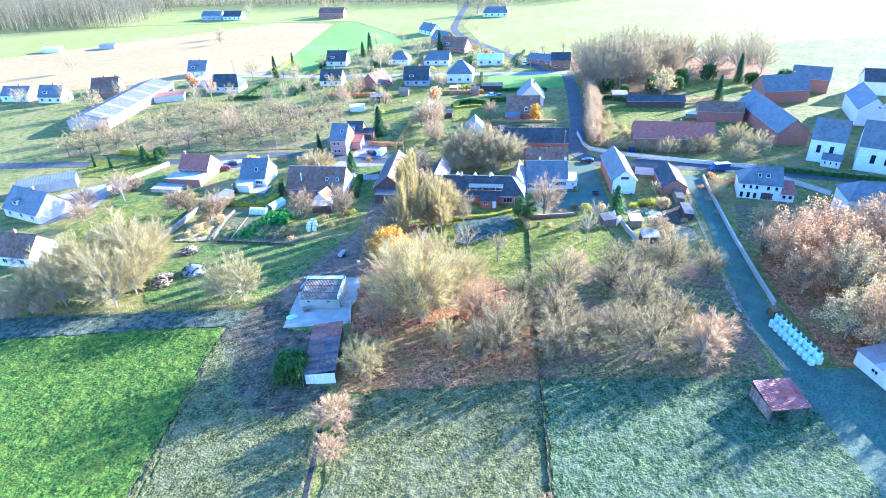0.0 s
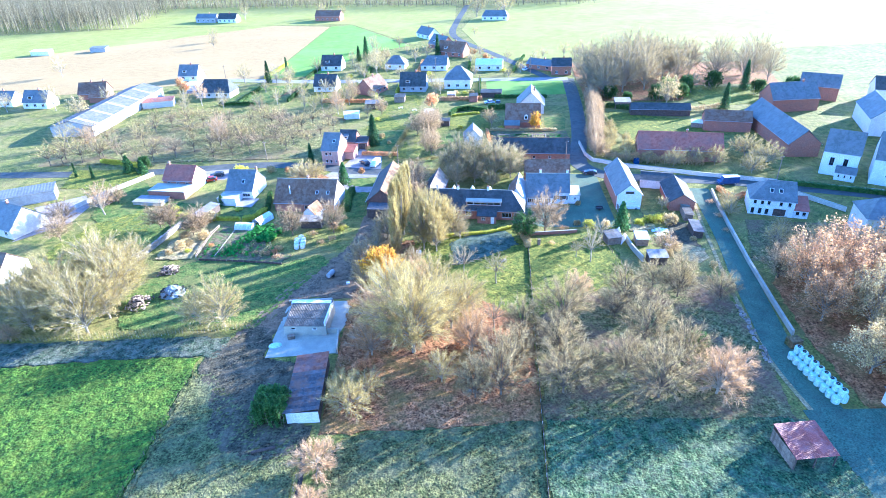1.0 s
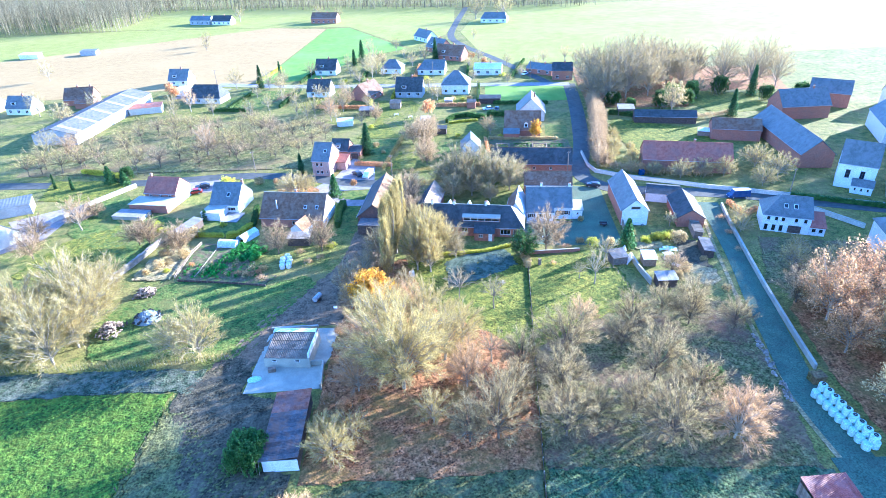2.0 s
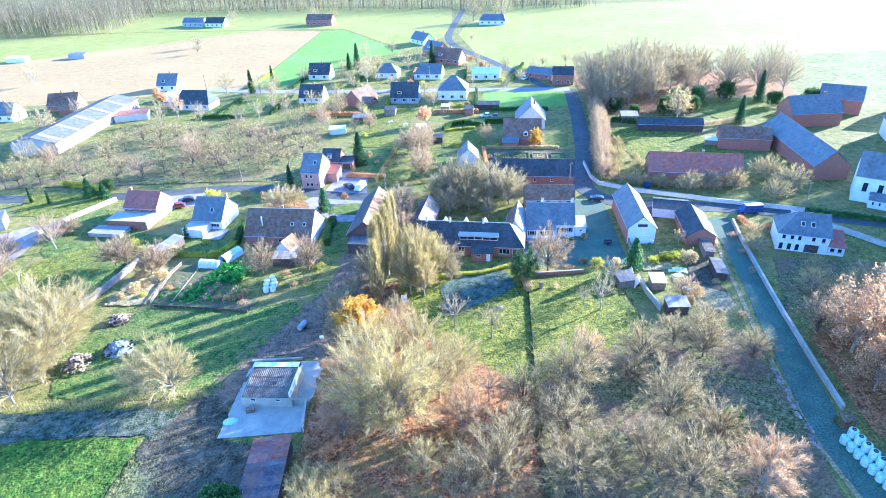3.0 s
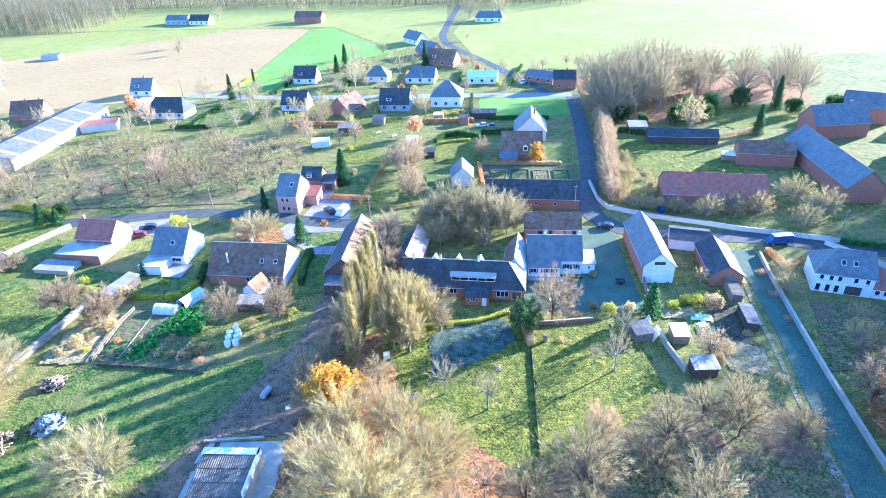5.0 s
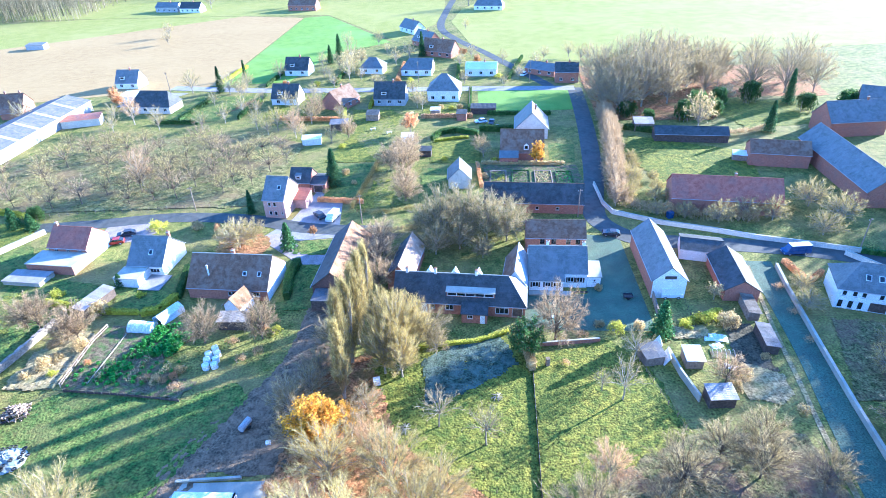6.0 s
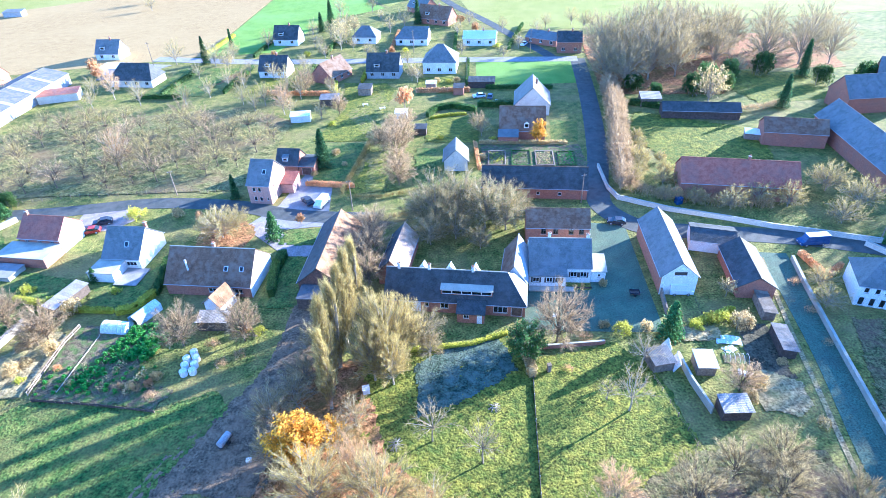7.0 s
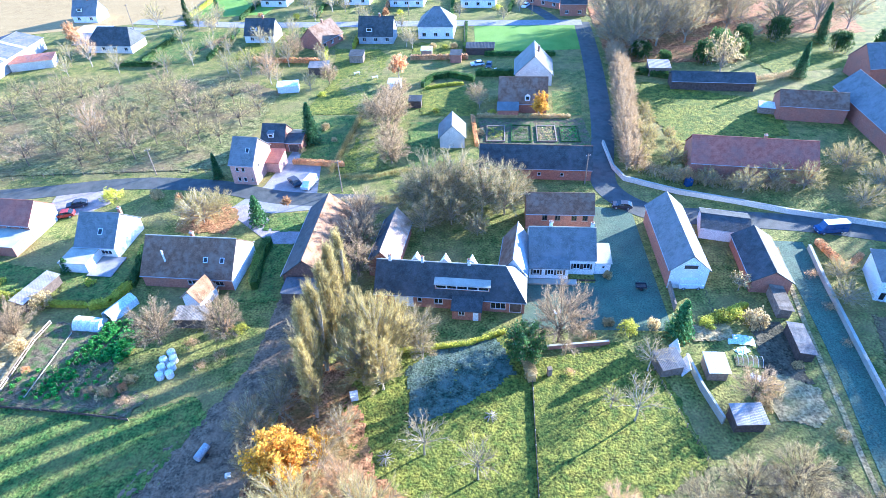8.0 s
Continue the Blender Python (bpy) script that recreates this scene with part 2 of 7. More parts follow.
M_LIME = surface("bright_hedge_leaves", (0.42, 0.42, 0.03), (0.60, 0.56, 0.06), 0.9, 0.7, 0.0, 5.0, spread=0.2, island=0.5, thin=0.45)
M_NEEDLE = surface("conifer_needles", (0.03, 0.083, 0.025), (0.09, 0.18, 0.049), 1.0, 0.75, 0.0, 5.0, spread=0.25, island=0.5, thin=0.3)
M_VEG = surface("vegetable_leaves", (0.07, 0.24, 0.03), (0.15, 0.40, 0.06), 0.9, 0.6, 0.0, 5.0, spread=0.25, island=0.4, thin=0.45)
M_IVY = surface("olive_ivy", (0.11, 0.13, 0.05), (0.22, 0.22, 0.10), 0.8, 0.75, 0.0, 5.0, spread=0.2, island=0.5, thin=0.45)
M_TWIGB = surface("brown_twigs", (0.378, 0.268, 0.13), (0.523, 0.388, 0.218), 0.5, 0.9, 0.0, 3.0, spread=0.15, island=0.55, thin=0.45)
M_DRY = surface("dry_straw_bed", (0.20, 0.16, 0.07), (0.42, 0.32, 0.16), 1.2, 0.95, 1.0, 3.0, stain=(0.16, 0.19, 0.05), stain_scale=0.3, grain=0.6, spec=0.2)
M_TARP = surface("grey_tarpaulin", (0.10, 0.12, 0.13), (0.26, 0.30, 0.31), 1.4, 0.6, 0.6, 5.0, stain=(0.34, 0.38, 0.38), stain_scale=0.8)
M_HUTROOF = surface("brown_corrugated_sheet", (0.13, 0.105, 0.075), (0.22, 0.18, 0.13), 1.2, 0.85, 0.2, 8.0, stain=(0.26, 0.22, 0.17), stain_scale=0.6, spread=0.25, spec=0.2)
M_DRIVE = surface("cream_gravel", (0.25, 0.21, 0.186), (0.35, 0.295, 0.269), 0.6, 0.9, 0.4, 5.0, stain=(0.36, 0.31, 0.307), stain_scale=0.3, spec=0.2)
M_WRAP = surface("pale_green_wrap", (0.50, 0.64, 0.56), (0.60, 0.74, 0.66), 2.0, 0.35, 0.3, 6.0)
M_WWRAP = surface("white_wrap", (0.72, 0.73, 0.73), (0.82, 0.83, 0.83), 2.0, 0.35, 0.3, 6.0)
M_RUBBER = surface("rubber", (0.02, 0.02, 0.02), (0.035, 0.035, 0.035), 3.0, 0.8, 0.1)
M_STONE = surface("rubble_stone", (0.20, 0.17, 0.13), (0.36, 0.31, 0.25), 2.0, 0.9, 0.5, 6.0, spread=0.35)
M_LOG = surface("split_logs", (0.24, 0.17, 0.11), (0.46, 0.35, 0.24), 2.0, 0.9, 0.3, 9.0, spread=0.45)
M_CAR_W = surface("white_car_paint", (0.74, 0.75, 0.76), (0.8, 0.8, 0.8), 1.0, 0.25, 0.0)
M_CAR_B = surface("blue_car_paint", (0.03, 0.06, 0.16), (0.05, 0.08, 0.2), 1.0, 0.25, 0.0)
M_CAR_D = surface("dark_car_paint", (0.04, 0.042, 0.05), (0.06, 0.06, 0.07), 1.0, 0.25, 0.0)
M_CAR_R = surface("red_car_paint", (0.25, 0.03, 0.025), (0.32, 0.05, 0.04), 1.0, 0.25, 0.0)
M_PLASTIC = surface("polythene", (0.62, 0.66, 0.66), (0.74, 0.77, 0.77), 1.2, 0.4, 0.4, 4.0)
M_GLASS = bpy.data.materials.new("window_glass")
M_GLASS.use_nodes = True
_g = M_GLASS.node_tree.nodes["Principled BSDF"]
_g.inputs["Base Color"].default_value = (0.05, 0.06, 0.07, 1)
_g.inputs["Roughness"].default_value, _g.inputs["Transmission Weight"].default_value = 0.05, 0.5


# ---- mesh tools ----
class Build:
    """Collects vertices and faces for one mesh."""

    def __init__(self):
        self.v, self.f = [], []

    def add(self, verts, faces):
        n = len(self.v)
        self.v.extend(tuple(p) for p in verts)
        self.f.extend(tuple(i + n for i in q) for q in faces)
        return self

    def box(self, x0, x1, y0, y1, z0, z1, m=None):
        p = [(x, y, z) for z in (z0, z1) for y in (y0, y1) for x in (x0, x1)]
        if m is not None:
            p = [m @ Vector(q) for q in p]
        return self.add(p, [(0, 2, 3, 1), (4, 5, 7, 6), (0, 1, 5, 4), (2, 6, 7, 3), (0, 4, 6, 2), (1, 3, 7, 5)])

    def slab(self, poly, t):
        """A plate under the polygon (counter-clockwise from above), t thick."""
        n = len(poly)
        p = [tuple(q) for q in poly] + [(q[0], q[1], q[2] - t) for q in poly]
        return self.add(p, [tuple(range(n)), tuple(range(2 * n - 1, n - 1, -1))] +
                        [(i, i + n, (i + 1) % n + n, (i + 1) % n) for i in range(n)])

    def tube(self, p, q, r0, r1, n=5, cap=True):
        p, q = Vector(p), Vector(q)
        d = (q - p).normalized()
        a = d.orthogonal().normalized()
        b = d.cross(a)
        ring = [(math.cos(2 * math.pi * i / n), math.sin(2 * math.pi * i / n)) for i in range(n)]
        vs = [p + (a * c + b * s) * r0 for c, s in ring] + [q + (a * c + b * s) * r1 for c, s in ring]
        fs = [(i, (i + 1) % n, (i + 1) % n + n, i + n) for i in range(n)]
        if cap:
            fs += [tuple(range(n - 1, -1, -1)), tuple(range(n, 2 * n))]
        return self.add(vs, fs)

    def torus(self, x, y, z, r, t, n=14, m=6):
        """A closed ring lying flat."""
        vs = [(x + (r + t * math.cos(2 * math.pi * j / m)) * math.cos(2 * math.pi * i / n), y + (r + t * math.cos(2 * math.pi * j / m)) * math.sin(2 * math.pi * i / n),
               z + t * math.sin(2 * math.pi * j / m)) for i in range(n) for j in range(m)]
        return self.add(vs, [(i * m + j, (i + 1) % n * m + j, (i + 1) % n * m + (j + 1) % m, i * m + (j + 1) % m) for i in range(n) for j in range(m)])

    def obj(self, name, mat, parent=None, label="", smooth=False):
        me = bpy.data.meshes.new(name)
        me.from_pydata(self.v, [], self.f)
        me.materials.append(mat)
        if smooth:
            me.shade_smooth()
        ob = new(name, me)
        if parent is not None:
            ob.parent = parent
        if label:
            ob["label"] = label
        return ob


def base(name, x, y, z=0.0, yaw=0.0, label="", category="", group="", kind=""):
    ob = new(name)
    ob.empty_display_size = 0.5
    ob.matrix_basis = pose(x, y, z, 0, 0, yaw)
    return tagged(ob, label, category, group, kind)


# ---- ground ----
def patch(name, pts, z, mat, label, category, rough=None):
    """A sheet of ground cover over the outline; rough = (spacing, height) makes it a field of uneven tussocks."""
    b = Build()
    if rough:
        step, amp = rough
        edge = []
        for (xa, ya), (xb, yb) in zip(pts, pts[1:] + pts[:1]):
            n = max(1, min(40, int(math.hypot(xb - xa, yb - ya) / 1.3)))
            for k in range(n):
                x, y = xa + (xb - xa) * k / n, ya + (yb - ya) * k / n
                edge.append((x + 0.9 * noise.noise((x * 0.45, y * 0.45, 11.0)), y + 0.9 * noise.noise((x * 0.45, y * 0.45, 29.0))))
        pts = edge
        rng = random.Random(len(pts) * 7 + int(step * 100))
        xs, ys = [p[0] for p in pts], [p[1] for p in pts]
        x0, y0 = max(min(xs), -135), max(min(ys), 22)
        nx, ny = int((min(max(xs), 110) - x0) / step) + 1, int((max(ys) - y0) / step) + 1

        def inside(x, y):
            c = False
            for (xa, ya), (xb, yb) in zip(pts, pts[1:] + pts[:1]):
                if (ya > y) != (yb > y) and x < (xb - xa) * (y - ya) / (yb - ya) + xa:
                    c = not c
            return c

        ids = {}

        def vert(i, j):
            if (i, j) not in ids:
                x, y = x0 + i * step + rng.uniform(-0.3, 0.3) * step, y0 + j * step + rng.uniform(-0.3, 0.3) * step
                h = noise.noise((x * 0.9, y * 0.9, 3.0)) * 0.5 + noise.noise((x * 2.3, y * 2.3, 7.0)) * 0.5 + rng.uniform(-0.3, 0.3)
                ids[i, j] = len(b.v)
                b.v.append((x, y, z + 0.04 + amp * max(h + 0.45, -0.1)))
            return ids[i, j]

        for i in range(nx):
            for j in range(ny):
                if inside(x0 + (i + 0.5) * step, y0 + (j + 0.5) * step):
                    b.f.append((vert(i, j), vert(i + 1, j), vert(i + 1, j + 1), vert(i, j + 1)))
    grid = len(b.f)
    b.slab([(x, y, z) for x, y in pts], 0.5 if z > 0 else 0.1)
    ob = b.obj(name, mat)
    for i in range(grid):
        ob.data.polygons[i].use_smooth = True
    return tagged(ob, label, category, kind="structure")


def strip(name, line, width, z, mat, label, category, kerb=None):
    """A road or track along a line of points."""
    left, right = [], []
    for i, (x, y) in enumerate(line):
        a, c = line[max(i - 1, 0)], line[min(i + 1, len(line) - 1)]
        d = Vector((c[0] - a[0], c[1] - a[1])).normalized()
        w = width[i] if isinstance(width, (list, tuple)) else width
        left.append((x - d.y * w / 2, y + d.x * w / 2, z))
        right.append((x + d.y * w / 2, y - d.x * w / 2, z))
    b = Build()
    n = len(line)
    b.add(left + right, [(i + n, i + n + 1, i + 1, i) for i in range(n - 1)])
    low = [(p[0], p[1], z - 0.3) for p in left + right]
    b.add(left + low[:n], [(i, i + 1, i + 1 + n, i + n) for i in range(n - 1)])
    b.add(right + low[n:], [(i + n, i + 1 + n, i + 1, i) for i in range(n - 1)])
    return tagged(b.obj(name, mat), label, category, kind="structure")


def curve(pts, per=6):
    """Catmull-Rom points through pts."""
    out = []
    P = [pts[0]] + list(pts) + [pts[-1]]
    for i in range(1, len(P) - 2):
        p0, p1, p2, p3 = (Vector(P[i + k]) for k in (-1, 0, 1, 2))
        for k in range(per):
            t = k / per
            q = 0.5 * (2 * p1 + (p2 - p0) * t + (2 * p0 - 5 * p1 + 4 * p2 - p3) * t * t + (3 * p1 - p0 - 3 * p2 + p3) * t ** 3)
            out.append((q.x, q.y))
    out.append(tuple(pts[-1]))
    return out


g = Build()
g.add([(-3000, -1500, 0), (3000, -1500, 0), (3000, 4000, 0), (-3000, 4000, 0)], [(0, 1, 2, 3)])
tagged(g.obj("ground", M_GRASS), "flat winter grassland around the village", "ground", kind="structure")
patch("meadow", [(-500, -200), (-47, -200), (-46.6, 49), (-45.6, 84), (-46, 88.6), (-60, 88.2), (-79, 87), (-120, 85.6), (-500, 82)], 0.02, M_CROP, "lush bright green meadow in low sun", "meadow", rough=(0.4, 0.26))
patch("paddock", [(-45.5, -120), (-22, -120), (-22, 60), (-23, 70), (-36, 78), (-42, 84), (-45, 84)], 0.02, M_OLIVE, "rough olive grass strip beside the ditch", "meadow", rough=(0.45, 0.16))
patch("frosted_lawn", [(-19, -120), (12.0, -120), (12.0, 20), (13.4, 48), (15.4, 71), (-14, 69), (-18, 66), (-19, 60)], 0.025, M_OLIVE, "rimy olive tussocky grass", "meadow", rough=(0.3, 0.22))
patch("frosted_meadow", [(12.6, -120), (62, -120), (58, 60), (56, 70), (30, 71), (15.9, 71), (13.9, 48), (12.5, 20)], 0.025, M_FROST, "frosted meadow with long tree shadows", "meadow", rough=(0.3, 0.22))
patch("leaf_floor", [(-20, 69), (15.4, 71), (16.5, 85), (17.2, 96), (9, 104), (-2, 112), (-8, 132), (-15, 130), (-20, 106)], 0.04, M_LITTER, "russet fallen leaves under the trees", "ground", rough=(0.45, 0.16))
patch("orchard_floor", [(15.9, 71), (30, 71), (55, 70), (57.5, 84), (59, 100), (58, 112), (42, 112), (26, 104), (18, 98), (17, 85)], 0.035, M_LITTER2, "grass mixed with fallen leaves", "ground", rough=(0.45, 0.18))
patch("lawn", [(-8, 118), (-2, 112), (9, 104), (17.2, 96), (17.6, 97), (20, 128), (17, 136), (10, 134), (0, 133), (-8, 130)], 0.03, M_LAWN, "mossy yellow-green lawn", "lawn", rough=(0.4, 0.11))
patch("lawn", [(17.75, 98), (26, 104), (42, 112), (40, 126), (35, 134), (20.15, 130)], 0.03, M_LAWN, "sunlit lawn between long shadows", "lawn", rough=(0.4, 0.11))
patch("garden_lawn", [(-58, 97), (-38, 97), (-33, 110), (-27, 122), (-30, 126), (-38, 122), (-59, 125), (-72, 112), (-66, 98)], 0.03, M_GARDEN, "green lawn beside the muddy track", "lawn", rough=(0.5, 0.1))
patch("leaf_floor", [(67.5, 72), (112, 72), (114, 116), (76, 118), (70, 108), (67.5, 92)], 0.03, M_LITTER, "fallen beech leaves beyond the lane wall", "ground", rough=(0.6, 0.14))
patch("shrub_floor", [(70, 118), (84, 116), (100, 112), (108, 118), (100, 134), (88, 136), (77, 138)], 0.03, M_LITTER2, "leafy ground below the white house", "ground", rough=(0.6, 0.14))
patch("vegetable_bed", [(-60, 125.2), (-38.5, 122.2), (-37.5, 126), (-45, 130), (-47, 143), (-60, 142), (-60.8, 134)], 0.045, M_BED, "tilled vegetable garden soil", "garden", rough=(0.35, 0.16))
patch("ditch_bank", [(-160, 86), (-120, 86), (-79, 87.4), (-60, 88.6), (-46, 89), (-42.5, 88), (-42, 94.5), (-51, 94.8), (-83, 94), (-160, 93)], 0.06, M_RIME, "frost-white bank along the shaded ditch", "ground", rough=(0.35, 0.14))
patch("trampled_ground", [(-45, 88), (-44.8, 85), (-41, 80), (-37, 68), (-30, 64), (-22, 65), (-21.5, 71), (-26, 72), (-26.5, 86), (-33.8, 88), (-33.4, 96), (-38, 98), (-41.5, 94)], 0.05, M_TRAMP, "frosty trampled ground round the sheds", "ground", rough=(0.35, 0.14))
# frosted patch, its colour darkened to carry the shade lying over it
patch("frosted_lawn_patch", [(7, 134), (15.5, 135.6), (17.4, 128), (9.4, 122.4), (2, 119.4), (1.2, 129.7)], 0.09, M_HOAR, "frost on the lawn with its shade put into the colour", "lawn", rough=(0.4, 0.11))
patch("dry_strip", [(-46.4, 22), (-45.6, 22), (-44.8, 84), (-45.5, 84.6)], 0.05, M_OLIVE, "strip of tall olive grass along the fence", "grass", rough=(0.3, 0.32))
patch("paddock_lawn", [(64, 196), (92, 199), (97, 218), (80, 226), (66, 234), (61, 222)], 0.04, M_LAWN, "sunlit paddock grass behind the tall hedge", "meadow", rough=(0.7, 0.12))
patch("park_lawn", [(106, 236), (132, 240), (140, 262), (112, 268), (98, 262)], 0.04, M_LAWN, "pale sunlit park lawn", "lawn", rough=(0.8, 0.12))
patch("park_floor", [(60, 250), (98, 246), (112, 270), (150, 268), (160, 312), (66, 322)], 0.035, M_LITTER, "fallen leaves under the park trees", "ground", rough=(0.9, 0.14))
patch("lawn", [(-99, 150), (-86, 141), (-77, 121), (-73.4, 134), (-71.5, 144), (-68, 156), (-84, 161), (-96, 177), (-103, 164)], 0.028, M_GARDEN, "green back lawn of the red-roofed house", "lawn", rough=(0.5, 0.1))
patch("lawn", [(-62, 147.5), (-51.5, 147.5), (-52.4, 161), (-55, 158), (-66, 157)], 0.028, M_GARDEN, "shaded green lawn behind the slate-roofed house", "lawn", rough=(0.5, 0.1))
patch("lawn", [(-29, 146), (-21.5, 146), (-21.5, 162), (-26, 162)], 0.028, M_GARDEN, "dark green grass beside the tall hedge", "lawn", rough=(0.5, 0.1))
patch("lawn", [(-120, 172), (-104, 170), (-97, 181), (-103, 186), (-124, 187)], 0.028, M_LAWN, "sunlit lawn with clipped cypresses", "lawn", rough=(0.6, 0.1))
patch("lawn", [(-13, 188), (-4, 190), (-1, 213), (-8, 236), (-14, 262), (-24, 240), (-14, 219)], 0.024, M_GRASS, "rough garden grass between the hedges", "lawn", rough=(0.6, 0.14))
patch("drive", [(-79, 174.5), (-70, 175), (-66, 179), (-66, 184.5), (-80, 184.5)], 0.045, M_DRIVE, "gravel parking place beside the street", "drive")
patch("leaf_floor", [(-48, 167.5), (-37, 166.5), (-35.5, 172), (-39, 177.5), (-48.5, 177)], 0.03, M_LITTER, "brown leaves under the wide shrub", "ground", rough=(0.5, 0.12))
patch("field", [(-93, 310), (-86, 468), (-130, 482), (-212, 425), (-330, 350), (-300, 285), (-184, 290)], 0.05, M_SOIL, "bare pale ploughed field", "field")
patch("field", [(-92, 310), (-85, 468), (-70, 472), (-22, 385), (-51, 361), (-62, 312)], 0.06, M_FIELD, "bright green winter wheat field", "field")
patch("field", [(12, 436), (24, 352), (36, 334), (66, 332), (320, 350), (420, 560), (60, 560), (20, 480)], 0.05, M_PALE, "pale green pasture", "field")
patch("field", [(-420, 350), (-330, 350), (-212, 425), (-130, 482), (-240, 492), (-420, 470)], 0.05, M_PALE, "pale pasture before the wood", "field")
patch("field", [(-300, 500), (-240, 494), (-90, 480), (-70, 475), (-20, 388), (2, 430), (8, 480), (10, 560), (-120, 600), (-300, 605)], 0.045, M_PALE, "pale green far fields", "field")
patch("lawn", [(19, 262), (56, 262), (57, 286), (20, 292)], 0.03, M_FIELD, "open lawn beside the village street", "lawn")
patch("lawn", [(-31, 220), (-14, 219), (-9.5, 262), (-13, 268), (-28, 270), (-25, 245)], 0.03, M_LAWN, "long sunlit back lawn", "lawn", rough=(0.8, 0.1))
patch("lawn", [(-27, 193), (-18, 193), (-14, 218), (-29, 219)], 0.03, M_GARDEN, "rough back garden grass", "lawn", rough=(0.7, 0.12))
patch("lawn", [(-17.5, 188), (-4, 190), (-4, 207), (-13.6, 207)], 0.03, M_LAWN, "small sunlit garden lawn", "lawn", rough=(0.7, 0.1))
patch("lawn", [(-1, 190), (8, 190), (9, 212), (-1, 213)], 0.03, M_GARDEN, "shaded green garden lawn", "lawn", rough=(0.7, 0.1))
patch("lawn", [(2, 217), (17, 216), (17, 234), (2, 236)], 0.03, M_LAWN, "green lawn behind the clipped hedge", "lawn", rough=(0.7, 0.1))
patch("lawn", [(-2, 262), (14, 262), (14, 273), (-2, 273)], 0.03, M_LAWN, "sunlit lawn behind a street house", "lawn", rough=(0.8, 0.1))
patch("lawn", [(37, 214), (44.5, 214), (47, 228), (39, 230)], 0.03, M_GARDEN, "green side lawn beside the road", "lawn")
patch("lawn", [(-29.5, 166.8), (-21, 166.5), (-21, 172.8), (-28, 172.6)], 0.04, M_GARDEN, "green lawn beside the barn", "lawn", rough=(0.6, 0.1))
patch("lawn", [(-101, 128), (-86, 126), (-79, 140), (-84, 156), (-96, 146)], 0.03, M_LAWN, "bright lawn beside the walled garden", "lawn", rough=(0.6, 0.12))
patch("courtyard", [(-113, 137), (-103.5, 147), (-103.5, 158), (-109, 166), (-120, 158), (-112, 150)], 0.03, M_DRIVE, "pale gravel court behind the house", "pavement")
patch("dry_bed", [(-70.5, 125.8), (-61.4, 125.6), (-61.4, 140), (-66, 142), (-70, 135)], 0.05, M_DRY, "overgrown garden plot of dry straw", "garden", rough=(0.4, 0.3))
patch("dry_bed", [(46.6, 133.6), (53, 133.8), (53.4, 137), (47, 137.2)], 0.04, M_DRY, "dry cut-down garden bed", "garden", rough=(0.4, 0.25))
patch("leafy_ground", [(53, 119), (58, 117.5), (60.6, 119), (61, 124), (56, 126.5), (53.5, 123)], 0.045, M_DRY, "dry leaves strewn over garden soil", "ground", rough=(0.4, 0.12))
patch("garden_mud", [(54.6, 126.5), (60.6, 124.5), (62, 137), (57, 138)], 0.03, M_TRAMP, "bare trampled earth by the sheds", "ground", rough=(0.5, 0.12))
patch("lawn", [(-62, 263), (-43, 263), (-41, 290), (-60, 292)], 0.03, M_LAWN, "front lawn of a street house", "lawn", rough=(0.9, 0.1))
patch("lawn", [(-100, 262), (-78, 262), (-72, 292), (-95, 295)], 0.03, M_GARDEN, "wide lawn behind a street house", "lawn", rough=(0.9, 0.1))
patch("yard", [(-126, 284), (-113, 285), (-102, 300), (-121, 304)], 0.03, M_PAVE, "pale paved yard of the works", "pavement")
patch("path", [(-80, 274), (-76, 273), (-67, 286), (-70, 289)], 0.04, M_LITTER, "leaf-strewn orange path", "path")
patch("kitchen_garden", [(16.5, 198), (44, 197), (44.5, 212), (17, 214)], 0.03, M_BED, "dark kitchen garden behind the barn", "garden", rough=(0.5, 0.12))
patch("orchard_grass", [(-140, 192), (-46, 192), (-42, 200), (-40, 236), (-60, 250), (-120, 240), (-140, 225)], 0.03, M_ORCHARD, "olive winter grass and leaves under the fruit trees", "orchard", rough=(0.7, 0.2))
patch("slab", [(-33.5, 88), (-20, 89), (-21, 94), (-17.5, 106), (-33, 106)], 0.09, M_CONC, "pale concrete yard slab", "pavement")
patch("pavement", [(-38, 176), (-29, 173), (-20, 174), (-22, 200), (-29, 202), (-33, 184)], 0.05, M_PAVE, "paved forecourt and drive", "pavement")
patch("drive", [(-40, 175.5), (-34, 169.5), (-27, 162.5), (-20.5, 162), (-20.5, 166), (-25, 166.5), (-30, 172), (-34, 177)], 0.06, M_DRIVE, "cream gravel drive beside the house", "drive")
patch("pavement", [(20, 138), (28, 137), (44, 136), (46, 170), (37, 172), (34, 148), (21, 149)], 0.03, M_SHADETEAL, "yard between the houses, shade put into its teal colour", "pavement")
patch("yard_mud", [(-30, 108), (-20, 107), (-17, 110), (-20, 120), (-14, 128), (-13, 140), (-16, 146), (-22, 140), (-22, 128), (-27, 120)], 0.03, M_MUD, "dark trampled yard mud", "ground", rough=(0.5, 0.12))
